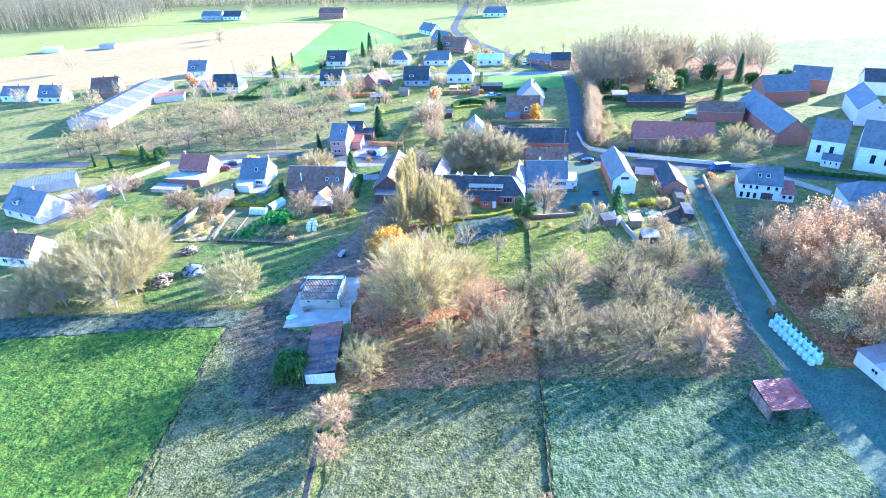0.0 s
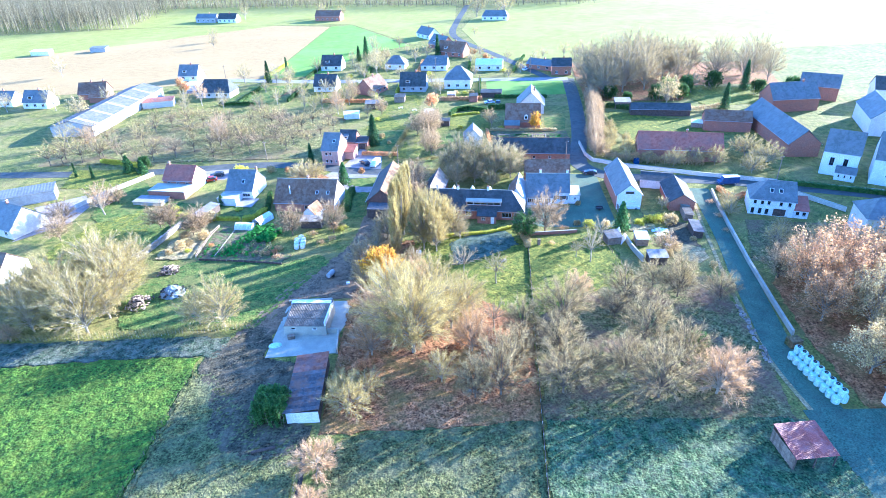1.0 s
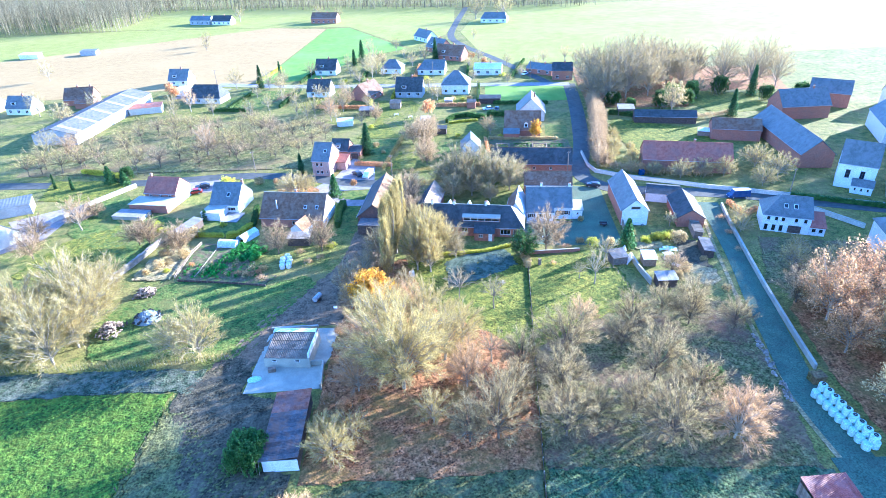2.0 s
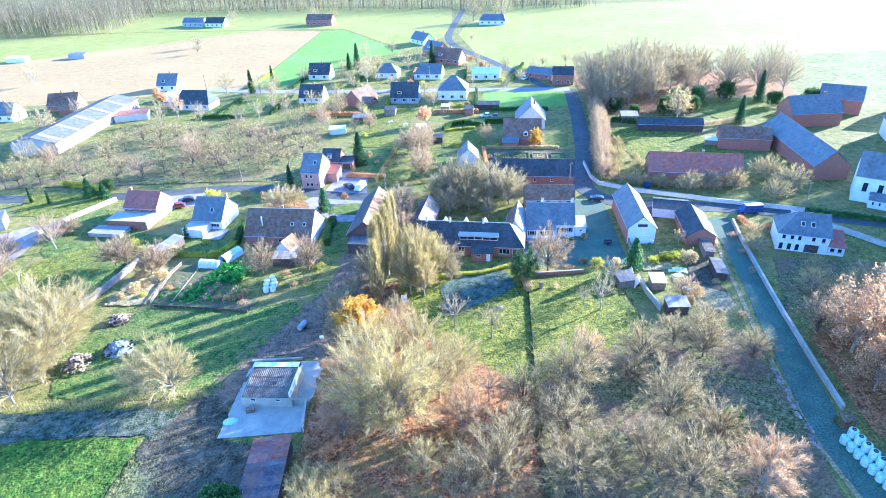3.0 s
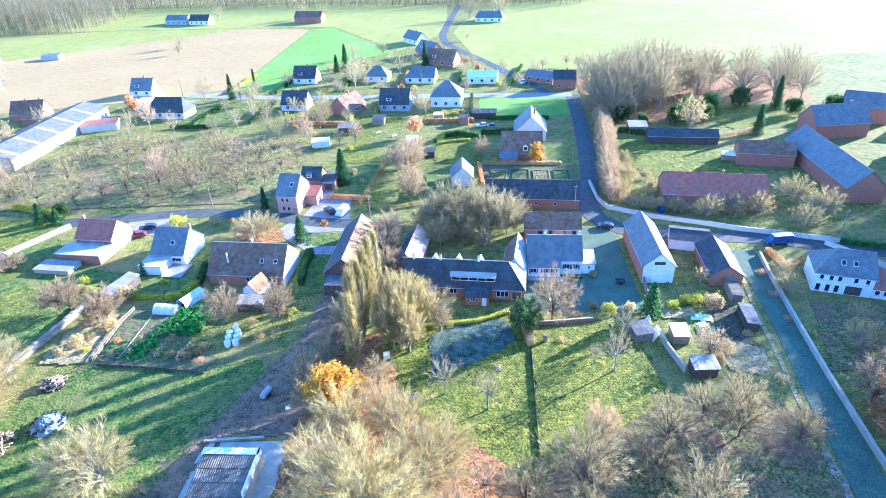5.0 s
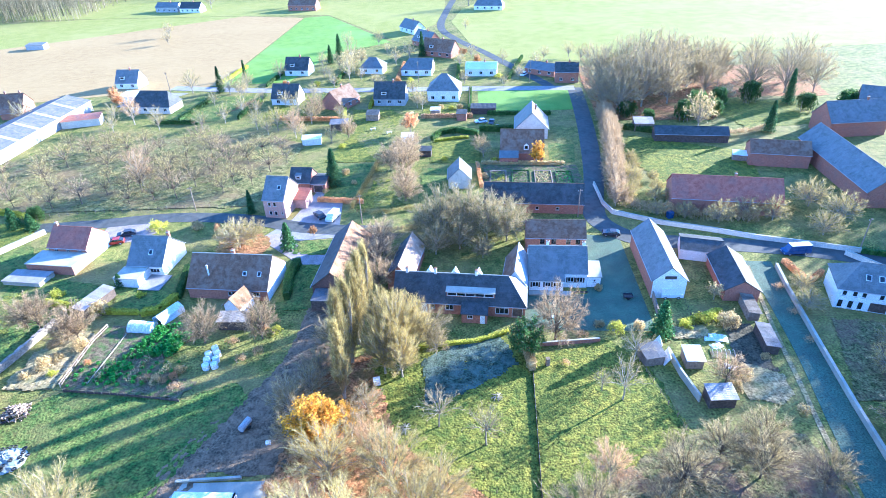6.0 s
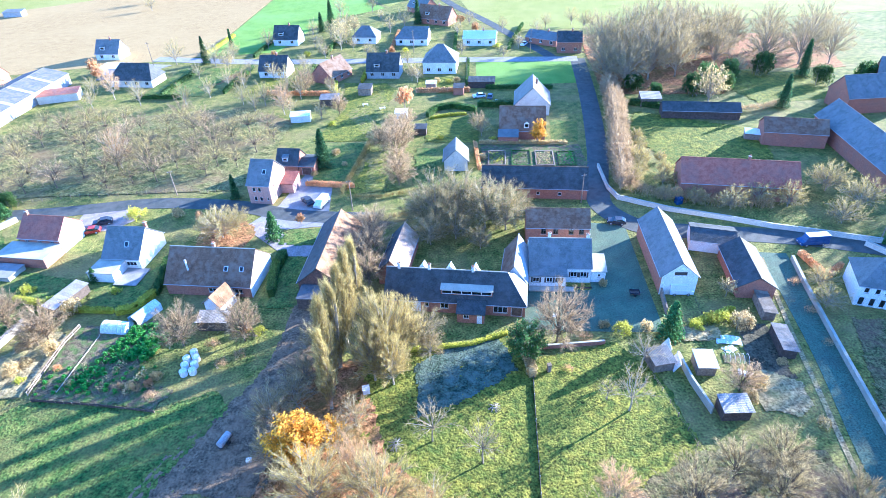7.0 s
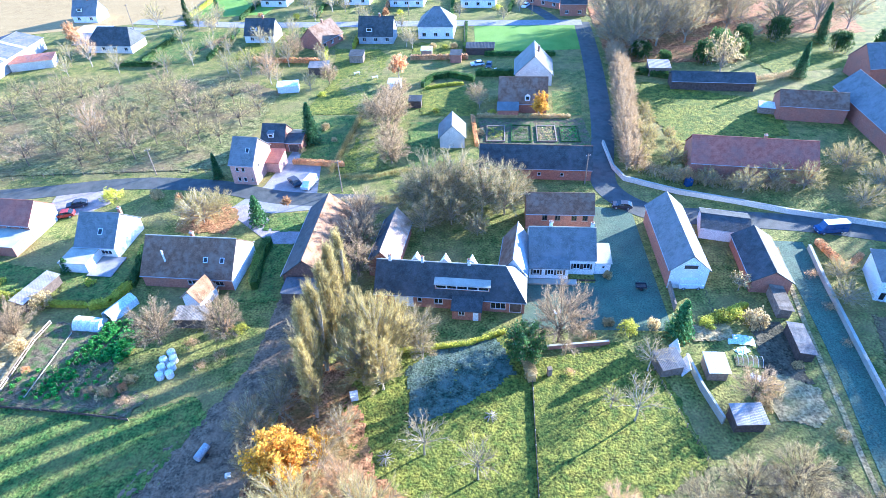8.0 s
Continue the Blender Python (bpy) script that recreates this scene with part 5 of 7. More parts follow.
# central wood: wide pale crowns over leaf litter
big = tree("tree", 18.5, 8.0, "large many-stemmed bare tree with pale beige twigs", 11, M_TWIG, limbs=26, subs=20, twigs=22, tilt=(10, 62), fork=0.04)
place(big, [(-5.8, 88.5)], 3, (0.98, 1.02))
wood_a = tree("tree", 12.5, 5.4, "bare broad-crowned tree with pale beige twigs", 111, M_TWIG, limbs=17, subs=16, twigs=17, tilt=(15, 60), fork=0.08)
wood_b = tree("tree", 11.5, 5.0, "bare russet-tinted tree over fallen leaves", 12, M_TWIGR, limbs=17, subs=16, twigs=17, tilt=(15, 58), fork=0.06)
wood_c = tree("tree", 11.5, 5.2, "bare grey-twigged tree with an open crown", 13, M_TWIGG, bark=M_BARKD, limbs=16, subs=16, twigs=14, tilt=(20, 66), fork=0.14)
wood_d = tree("tree", 10.5, 5.2, "gnarled bare fruit tree with a spreading crown", 17, M_TWIGG, bark=M_BARKD, limbs=16, subs=16, twigs=14, tilt=(30, 72), fork=0.16)
WOOD = [(1.2, 95.5, 0.95), (-13, 97, 0.9), (-2, 103.5, 0.9), (5, 88.5, 0.75), (-11, 105, 0.85), (-13.5, 88, 0.75), (4.5, 101, 0.75), (-5.5, 108.5, 0.65), (-0.5, 80.5, 0.5)]
split([wood_a, wood_b], WOOD, "wood in the middle")
ORCH = [(9.4, 77, 0.95), (19.9, 77.2, 1.0), (5, 76.4, 0.7), (23, 95.6, 1.0), (12.2, 83.6, 0.75), (20.6, 86.2, 0.95), (35.3, 75.6, 1.05), (36.9, 89, 1.0), (14.6, 92.5, 0.7), (36.8, 103, 0.85),
        (48.1, 104.3, 0.7), (56, 102.4, 0.62), (31, 80.5, 0.75), (42.2, 84, 0.8), (24.6, 79.5, 0.6), (44, 107.8, 0.7), (50.1, 108.6, 0.62), (33.6, 98, 0.6)]
split([wood_c, wood_d], ORCH, "old orchard trees")
place(tree("tree", 8.0, 4.2, "bare russet-twigged tree at the orchard edge", 23, M_TWIGR, limbs=16, subs=16, twigs=14, tilt=(20, 66), fork=0.1), [(44.8, 76, 1.1), (48, 79, 0.85), (28, 105, 0.7)], 6, group="russet trees")
place(tree("tree", 8.2, 2.9, "slender bare tree on the lawn", 14, M_TWIGG, limbs=9, subs=6, twigs=8, tilt=(20, 58), fork=0.42),
      [(4.2, 115, 0.95), (11.2, 111.2, 0.9), (33.4, 119.4, 0.95), (37.6, 128, 0.8), (9.6, 94.8, 0.9), (30.6, 121.6, 0.55)], 6, group="lawn trees")
# poplars and thicket
pop = tree("poplar", 17.5, 1.3, "tall narrow bare poplar with pale twigs", 15, M_TWIG, limbs=34, subs=10, twigs=14, tilt=(4, 13), fork=0.04, tl=(0.8, 1.8), spray=0.32)
place(pop, [(-11.2, 121.5, 0.9), (-11.3, 125.5, 1.0), (-11.0, 130, 1.0), (-10.4, 135, 0.95), (-10.0, 140, 0.9), (-9.6, 145, 0.85)], 7, (0.95, 1.05), "poplar row")
pop2 = tree("tree", 14.5, 4.0, "bare upright tree with yellowish twigs", 16, M_TWIG, limbs=26, subs=16, twigs=15, tilt=(8, 34), fork=0.05, spray=0.55)
place(pop2, [(-3, 130, 0.92), (-0.8, 133.5, 0.82), (-5, 127, 0.85), (-2, 126, 0.72), (-5.5, 134, 0.75)], 8, group="upright trees")
place(tree("tree", 7.5, 3.4, "low bare thicket tree", 18, M_TWIGG, limbs=16, subs=12, twigs=13, tilt=(15, 62), fork=0.04),
      [(-18.8, 117.5, 1.0), (-16.5, 122, 0.9), (-18, 112.5, 0.75), (-16, 127, 0.8), (2.3, 134.5, 1.0), (-14.5, 133, 0.9), (-14, 138, 0.8), (-9, 113.5, 0.85), (-7, 118, 0.7), (3.8, 132, 0.7)], 9, group="thicket")
place(tree("tree", 7.0, 3.6, "olive-twigged bushy tree beside the shed", 24, M_TWIG, limbs=18, subs=12, twigs=15, tilt=(10, 62), fork=0.03), [(-15.7, 73.5, 1.0), (-13.2, 77.5, 0.8), (-17.2, 78, 0.7)], 9, group="shed bushes")
place(tree("yellow_tree", 7.5, 2.6, "small tree with bright yellow autumn leaves", 19, M_TWIG, limbs=13, subs=12, twigs=3, tilt=(12, 48), leaf=M_YELLOW, leaf_n=44, leaf_size=0.2),
      [(-13.6, 112, 1.3), (-10.2, 115, 0.7)], 10)
place(tree("yellow_tree", 6.5, 1.6, "slender tree with golden leaves", 20, M_TWIG, limbs=13, subs=8, twigs=2, tilt=(8, 25), fork=0.08, leaf=M_YELLOW, leaf_n=30, leaf_size=0.2), [(33.2, 213.5, 1.15)], 10)
# pale clump by the ditch
clump = tree("tree", 13.0, 6.0, "bare pale-twigged ditch-side tree", 21, M_TWIG, limbs=20, subs=16, twigs=16, tilt=(12, 62), fork=0.06)
place(clump, [(-71.5, 97, 1.0), (-69.5, 102, 0.8), (-77, 101, 0.95), (-70, 107, 1.0), (-71, 112, 0.8), (-76, 109, 0.85), (-83, 98, 0.75), (-88, 103, 0.85), (-84, 109, 0.95), (-78, 116, 0.95), (-72.5, 115, 0.9), (-91, 98, 0.6), (-82, 104, 0.9), (-73, 121, 0.7), (-91, 111, 0.7), (-44.2, 98, 0.82), (-49.5, 99, 0.7), (-74, 116, 0.6)], 11, group="ditch trees")
place(tree("tree", 5.4, 2.8, "russet bare shrub tree by the fence", 22, M_TWIGR, limbs=16, subs=12, twigs=14, tilt=(12, 58), fork=0.03),
      [(-18.6, 62, 1.1), (-18.4, 55, 0.8), (13, 43.5, 0.75), (-97, 108, 0.8), (-98, 101, 0.9), (-104, 117, 0.9), (-92, 94, 0.8), (-86, 95, 0.7)], 12, group="fence shrubs")
# orchard across the street
orc = [tree("fruit_tree", 6.4, 3.6, "bare orchard tree with thin pale branches", 30 + i, (M_TWIG, M_TWIGB)[i % 2], bark=M_BARKD, limbs=9, subs=7, twigs=8, tilt=(35, 74), fork=0.36) for i in range(3)]
rng = random.Random(77)
spots = []
for iy in range(7):
    for ix in range(16):
        x = -136 + ix * 6.1 + rng.uniform(-1.6, 1.6) + (iy % 2) * 3
        y = 195.5 + iy * 7.0 + rng.uniform(-1.6, 1.6) + (ix - 6) * 0.5
        if rng.random() < 0.74 and not (x > -46 and y < 212) and not (-60 < x < -30 and iy >= 5) and x < -38 and not (x < -122 and y > 222):
            spots.append((x, y, rng.uniform(0.8, 1.3)))
split(orc, spots, "street orchard")
place(tree("birch", 11.0, 3.4, "bare birch with reddish drooping twigs", 36, M_TWIGR, limbs=12, subs=12, twigs=12, tilt=(10, 45), fork=0.15),
      [(-81, 207, 1.0), (-44, 242, 1.0), (-128, 206, 0.9), (-96, 152, 0.9), (-108, 262, 1.0)], 13, group="birches")
# courtyard trees
court = tree("tree", 11.0, 5.2, "bare courtyard tree with olive-grey ivy-grown branches", 40, M_TWIGG, limbs=18, subs=16, twigs=13, tilt=(15, 64), fork=0.08, leaf=M_IVY, leaf_n=6, leaf_size=0.17)
place(court, [(5, 171, 1.1), (10.5, 174, 1.1), (15.5, 171, 1.0), (9, 167, 0.8), (20, 170, 0.9), (3.5, 165, 0.7), (14, 163, 0.5), (22, 175, 0.75), (1, 174, 0.8), (19.5, 176, 0.8), (6, 177, 0.7)], 14, group="courtyard trees")
place(tree("tree", 10.5, 5.0, "bare brown-grey garden tree", 41, M_TWIGB, bark=M_BARKD, limbs=17, subs=16, twigs=13, tilt=(20, 66), fork=0.12),
      [(25.3, 134.6, 1.1), (-6, 207, 0.95), (-4.5, 192, 0.75), (-5, 215, 0.9), (-6.5, 223, 0.7), (-4, 230, 0.5), (-10, 213, 0.8), (-5, 199, 0.7), (17, 224, 0.5), (-26, 240, 0.6), (-41, 262, 0.8), (-104, 146, 0.8), (-76, 142.5, 0.7), (-100, 137, 0.7), (-8.3, 152, 0.75), (-8.5, 160, 0.85), (-9, 168, 0.8), (-39.2, 136.5, 0.72), (-28.7, 137.3, 0.80), (-73.1, 142.2, 0.75), (-63.8, 138.6, 0.72), (-65.1, 137.3, 0.60), (-96, 160, 0.6), (51, 122.6, 0.55), (71.8, 110.5, 0.75), (77, 114, 0.7)], 15, group="garden trees")
place(tree("tree", 7.0, 4.6, "wide low bare shrub tree", 42, M_TWIG, limbs=20, subs=12, twigs=12, tilt=(30, 70), fork=0.06), [(-42.5, 170.5, 1.0), (-40, 173, 0.8), (-45.5, 173, 0.8), (78, 124, 0.7), (84, 121, 0.8), (90, 125, 0.8), (96, 120, 0.9), (82, 130, 0.55), (71, 175, 0.75), (78.5, 178, 0.8), (84, 175.5, 0.8), (58, 180, 0.6), (64, 178, 0.6), (92, 168, 0.9), (99, 174, 1.0), (76, 147, 0.6), (74, 141, 0.6), (96, 182, 1.1)], 16, group="street shrubs")
place(tree("thorn_tree", 4.6, 2.4, "low bare thorn tree on the roadside bank", 43, M_TWIG, limbs=14, subs=12, twigs=12, tilt=(15, 60), fork=0.05),
      [(53, 189, 1.0), (56, 193, 0.9), (57, 198, 1.0), (55, 202, 0.9), (60, 188, 0.9), (62, 193, 0.8), (59, 206, 0.9), (64, 186, 0.9), (60, 212, 0.8), (68, 183, 0.8), (63, 200, 0.6)], 44, group="bank thorns")
# park wood and far trees
park = tree("park_tree", 20.0, 9.0, "tall bare park tree with thin grey twigs", 50, M_TWIGG, limbs=20, subs=16, twigs=10, tilt=(18, 62), fork=0.1, tw=0.06)
rng = random.Random(9)
pk_spots = [(63.5, 262, 0.8), (69, 257, 0.85), (72, 268, 0.95), (65.5, 274, 0.9), (78, 262, 0.9), (82, 272, 1.0), (76, 281, 1.0), (88, 264, 0.85), (92, 277, 1.0), (68, 287, 0.9), (86, 289, 1.0), (102, 283, 0.95), (98, 296, 1.0)]
pk_spots += [(106 + i % 4 * 13 + rng.uniform(-4, 4), 276 + i // 4 * 14 + rng.uniform(-4, 4), rng.uniform(0.7, 0.95)) for i in range(10)]
place(park, pk_spots, 17, group="park trees")
fart = tree("tree", 9.0, 3.6, "bare garden tree far off", 51, M_TWIG, limbs=12, subs=8, twigs=7, tilt=(15, 50), fork=0.2, tw=0.04)
place(fart, [(-37, 338, 1.3), (-20, 297, 0.7), (-77, 300, 0.9), (-83, 296, 1.0), (-100, 300, 1.1), (-70, 270, 0.8), (-47, 262, 1.0), (-35, 312, 1.1), (-10, 345, 1.0), (20, 345, 0.8), (48, 322, 0.9),
             (-2, 268, 0.8), (70, 330, 0.9), (-157, 420, 1.0), (-150, 400, 0.9), (-210, 330, 1.1), (-150, 265, 1.0), (25, 490, 1.8), (46, 490, 2.0), (-165, 520, 1.3), (-100, 515, 1.4), (-84, 512, 1.2), (-230, 290, 1.0), (-46, 287, 0.7), (-42, 331, 0.8), (-67, 318, 0.9), (-47, 318, 0.7), (-16, 336, 0.9), (-23, 302, 0.6), (15, 300, 0.6), (14, 326, 0.8), (34, 331, 0.8), (38, 304, 0.7), (-40, 301, 0.7), (31, 294, 0.6), (-118, 268, 0.8), (-112, 254, 0.9), (-96, 255, 0.9), (-80, 254, 0.8), (-60, 252, 0.8), (-52, 250, 0.9), (-32, 262, 0.6), (-66, 284, 0.6), (-174, 262, 1.2), (-196, 262, 1.1), (-140, 212, 1.1), (-51.0, 336.8, 0.80), (-43.8, 312.8, 0.70), (-43.5, 372.5, 1.00), (-34.2, 322.5, 0.80), (-29.7, 310.9, 0.60), (-27.8, 377.5, 0.80), (-22.0, 358.8, 0.60), (-6.3, 287.9, 0.70), (-41.5, 274.5, 0.80), (-41.3, 255.7, 0.90), (-47.0, 254.9, 0.80), (-64.3, 269.0, 0.80), (-78.7, 306.9, 0.80), (-55.1, 276.1, 0.70), (-31.2, 236.9, 0.70), (17.8, 220.3, 0.70), (53.6, 333.8, 0.80), (65.9, 338.4, 0.90), (73.1, 330.9, 0.90), (19.9, 409.9, 0.70), (-73.7, 260.0, 0.80), (-54.5, 245.9, 0.80), (-84.6, 281.3, 0.70), (-29.6, 255.2, 0.60), (-41.9, 241.9, 0.70)], 18, group="far garden trees")
place(tree("tree", 5.2, 1.9, "round garden tree with orange leaves", 52, M_TWIGR, limbs=11, subs=8, twigs=2, tilt=(15, 55), leaf=M_COPPER, leaf_n=26, leaf_size=0.19),
      [(-5.2, 243, 1.4), (-123, 283, 1.2), (-13, 302, 0.7), (22, 330, 0.9), (-128, 290, 1.2), (16, 345, 0.9), (-62, 306, 0.5), (-26, 175, 0.5), (-50, 178, 0.5)], 19, group="orange garden trees")
place(tree("tree", 6.5, 2.6, "garden tree with straw-yellow leaves", 53, M_TWIG, limbs=11, subs=8, twigs=3, tilt=(15, 50), leaf=M_STRAW, leaf_n=10, leaf_size=0.17),
      [(-4, 270, 0.9), (-152, 244, 1.5), (-32, 335, 1.2), (58, 145, 0.6), (64.5, 150, 0.6), (-36, 322, 1.6), (-18, 288, 0.9), (-76, 290, 1.1), (88, 234, 2.0), (108, 262, 1.3)], 20, group="straw-leaved trees")
# tall trees added east of the village, mostly out of view, to cast shade
lime = tree("lime_tree", 30.0, 9.5, "very tall ivy-grown tree added to cast shade, mostly unseen", 55, M_TWIGG, limbs=24, subs=16, twigs=4, tilt=(12, 58), fork=0.08, tw=0.05, leaf=M_IVY, leaf_n=8, leaf_size=0.5)
place(lime, [(142, 123), (138, 132), (148, 140), (156, 150), (158, 164), (163, 176), (168, 190), (150, 128), (172, 204), (149, 151, 1.2), (153, 168, 1.2), (156, 180, 1.2)], 26, (0.94, 1.06), "churchyard limes")
# copper beeches beside the lane
bee = tree("beech", 14.0, 6.2, "spreading beech keeping copper-orange leaves", 60, M_TWIGR, limbs=15, subs=12, twigs=5, tilt=(20, 62), fork=0.15, leaf=M_COPPER, leaf_n=32, leaf_size=0.22)
place(bee, [(74.5, 104.5, 0.95), (84, 109, 0.95), (72.5, 95, 0.8), (82, 100, 1.0), (92, 104, 1.0), (90, 94, 1.0), (98, 112, 1.0), (76, 76, 0.9), (104, 102, 1.1), (107, 92, 1.1)], 21, group="beeches by the lane")
bee2 = tree("beech", 13.5, 6.2, "spreading beech with straw-pale leaves", 61, M_TWIG, limbs=15, subs=12, twigs=5, tilt=(20, 62), fork=0.15, leaf=M_STRAW, leaf_n=32, leaf_size=0.22)
# the last spot is an added, unseen tree that shades the frosted meadow
place(bee2, [(79, 91, 0.95), (72.5, 80, 0.75), (78, 80, 0.95), (86, 80, 1.0), (97, 88, 1.0), (75, 110, 0.6), (93, 75, 0.9), (101, 66, 1.25)], 22, group="beeches by the lane")
# conifers, ivy and evergreen shrubs
place(conifer("conifer", 12.5, 2.3, "dark slender pointed garden conifer", 70), [(-25.2, 203.5, 1.0), (-44.5, 188, 0.6), (-88, 300, 0.9), (-4, 350, 1.0), (110.5, 233, 0.95), (130, 260, 1.0), (-45, 352, 1.0),  (-48, 342, 0.8)], 23, group="conifers")
place(conifer("conifer", 5.6, 2.1, "bright green garden fir", 71, M_FIR), [(-30.8, 169.6, 1.1), (44.4, 135, 1.3), (-104, 184, 1.0), (-99, 183, 0.9), (-64, 156, 0.6)], 24, group="firs")
place(conifer("cypress", 6.5, 0.7, "narrow dark clipped garden cypress", 72), [(-114, 180, 0.7), (-120, 181, 0.7), (-84, 322, 1.2)], 25, group="cypresses")
place(shrub("evergreen_shrub", 6.2, 5.6, 4.2, "large glossy evergreen shrub", 73, M_LEAF, 0.17, 34), [(-28.2, 73.5, 1.15)], 26)
place(shrub("evergreen_shrub", 4.0, 4.0, 4.6, "dark green evergreen garden shrub", 74, M_LEAF, 0.15, 34), [(24, 183, 0.5), (46, 88, 0.8), (-100, 187, 0.9), (70, 252, 1.3), (88, 247, 1.4), (94, 252, 1.7), (99, 249, 1.3), (104, 258, 1.6), (118, 264, 1.5), (132, 252, 1.4), (76, 247, 1.0), (145, 250, 1.6)], 27, group="evergreens")


place(tree("ivy_tree", 8.2, 3.3, "ivy-clad evergreen tree on the boundary", 75, M_TWIGG, bark=M_BARKD, limbs=15, subs=10, twigs=4, tilt=(12, 55), fork=0.05, leaf=M_LEAF, leaf_n=34, leaf_size=0.2), [(19.4, 130.6, 1.0)], 28)


def hedge(name, line, w, h, leaf, label, seed, twigs=0, density=30, size=0.12):
    """A clipped or rough hedge built of overlapping pieces along the line."""
    rng = random.Random(seed)
    e = base(name, line[0][0], line[0][1], 0, 0, label, "hedge")
    b, s, core = Build(), Build(), Build()
    o = Vector((line[0][0], line[0][1], 0))
    for (x0, y0), (x1, y1) in zip(line, line[1:]):
        a, c = Vector((x0, y0, 0)) - o, Vector((x1, y1, 0)) - o
        ln = (c - a).length
        side = Vector((-(c - a).y, (c - a).x, 0)).normalized()
        if not twigs:
            ang = math.atan2((c - a).y, (c - a).x)
            mm = Matrix.Translation(a) @ Matrix.Rotation(ang, 4, "Z")
            core.box(-w * 0.3, ln + w * 0.3, -w * 0.36, w * 0.36, 0.0, h * 0.86, mm)
        for _ in range(int(ln * (2 * h + w) * density * 0.22) + 2):
            t, k, z = rng.random(), rng.uniform(-0.5, 0.5), rng.random() ** 0.7
            if not twigs and rng.random() < 0.7:
                if rng.random() < 0.45:
                    z = 0.95
                else:
                    k = rng.choice((-0.46, 0.46))
            p = a.lerp(c, t) + side * k * w + Vector((0, 0, 0.1 + z * h * rng.uniform(0.85, 1.02)))
            if twigs:
                for _k in range(twigs):
                    twig(b, rng, p * 1.0 - Vector((0, 0, p.z * 0.3)), rnd_dir(rng, 0, 50), rng.uniform(0.5, 1.1), 0.018)
            else:
                leaf_quads(b, rng, p, 0.22, 9, size)
        for i in range(int(ln / 0.7)):
            p = a.lerp(c, (i + 0.5) * 0.7 / ln) + side * rng.uniform(-0.2, 0.2) * w
            s.tube(p - Vector((0, 0, 0.1)), p + Vector((rng.uniform(-0.2, 0.2), rng.uniform(-0.2, 0.2), h * 0.8)), 0.04, 0.015, 4, False)
    tagged(s.obj("stem", M_BARK, e), kind="stuff")
    if core.f:
        core.obj("core", leaf, e)
    b.obj("foliage", leaf, e)
    return e


ple = tree("pleached_tree", 5.8, 2.3, "clipped bare tree of a tall roadside row", 44, M_TWIGB, limbs=15, subs=8, twigs=9, tilt=(8, 48), fork=0.04, tw=0.04)
PLE = [(49.8, 186), (51.4, 196), (55.6, 215), (59.6, 235), (62.3, 256)]
row_spots = []
for (xa, ya), (xb, yb) in zip(PLE, PLE[1:]):
    n_ = int(math.hypot(xb - xa, yb - ya) / 2.3)
    for k in range(n_):
        for off in (-0.6, 1.6):
            row_spots.append((xa + (xb - xa) * k / n_ + off, ya + (yb - ya) * k / n_ + off * 0.4, 1.0 if off < 0 else 0.85))
place(ple, row_spots, 45, (0.88, 1.1), "roadside pleached row")
hedge("hedge", [(50, 187), (55, 182), (66, 178), (80, 175)], 3.5, 3.0, M_TWIGB, "bare brown hedge behind the roadside wall", 81, twigs=5, density=22)
hedge("hedge", [(66, 240), (72, 237), (80, 233)], 1.4, 1.8, M_LEAF, "dark clipped hedge before the park", 181, density=30, size=0.16)
hedge("hedge", [(96, 231), (104, 232), (112, 236)], 1.6, 2.2, M_TWIGB, "brown hedge at the edge of the park lawn", 182, twigs=4, density=24)
hedge("hedge", [(-86, 95), (-60, 95.5), (-38, 97.5)], 1.4, 1.7, M_TWIG, "row of thin bare saplings along the ditch", 82, twigs=3, density=20)
hedge("hedge", [(0.3, 133.2), (10.8, 134.2), (17, 136.8)], 0.6, 0.8, M_LIME, "low pale clipped hedge in front of the farmhouse", 83, size=0.08, density=90)
hedge("hedge", [(-26.8, 149.5), (-27.6, 157.5), (-27, 162)], 1.6, 2.2, M_LEAF, "tall dark green clipped hedge", 84, density=50)
hedge("hedge", [(-49.5, 151), (-50.5, 157), (-51.5, 162)], 1.2, 1.4, M_LEAF, "green clipped hedge between gardens", 85, density=50)
hedge("hedge", [(-54.5, 145.6), (-51.5, 146.4), (-50, 151)], 1.5, 1.4, M_LIME, "bright yellow-green clipped garden hedge", 86, density=60, size=0.1)
hedge("hedge", [(-68, 147.5), (-62, 146.5), (-56, 146)], 1.0, 1.0, M_LIME, "yellow-green clipped garden hedge", 87, density=60, size=0.1)
hedge("hedge", [(-14, 219), (-18.4, 188)], 0.9, 1.3, M_TWIG, "dry clipped hedge between gardens", 88, twigs=5, density=50)
hedge("hedge", [(-28, 193.5), (-16, 191.5)], 0.9, 1.3, M_COPPER, "copper-leaved clipped garden hedge", 89, density=60, size=0.1)
hedge("hedge", [(20, 127), (19.5, 133)], 1.6, 1.8, M_STRAW, "dry straw-coloured bush on the boundary", 90, density=40)
hedge("hedge", [(-17, 175.5), (2, 176.5), (22, 178)], 1.0, 1.4, M_TWIGG, "rough dark hedge behind the courtyard", 91, twigs=4, density=30)
hedge("hedge", [(77.5, 157), (78.5, 149), (83, 152.5)], 1.0, 1.2, M_COPPER, "red-brown clipped hedge at the lane end", 92, density=60, size=0.1)
hedge("hedge", [(96, 160), (120, 150), (150, 137)], 1.2, 1.4, M_LEAF, "dark green clipped roadside hedge", 93, density=25)

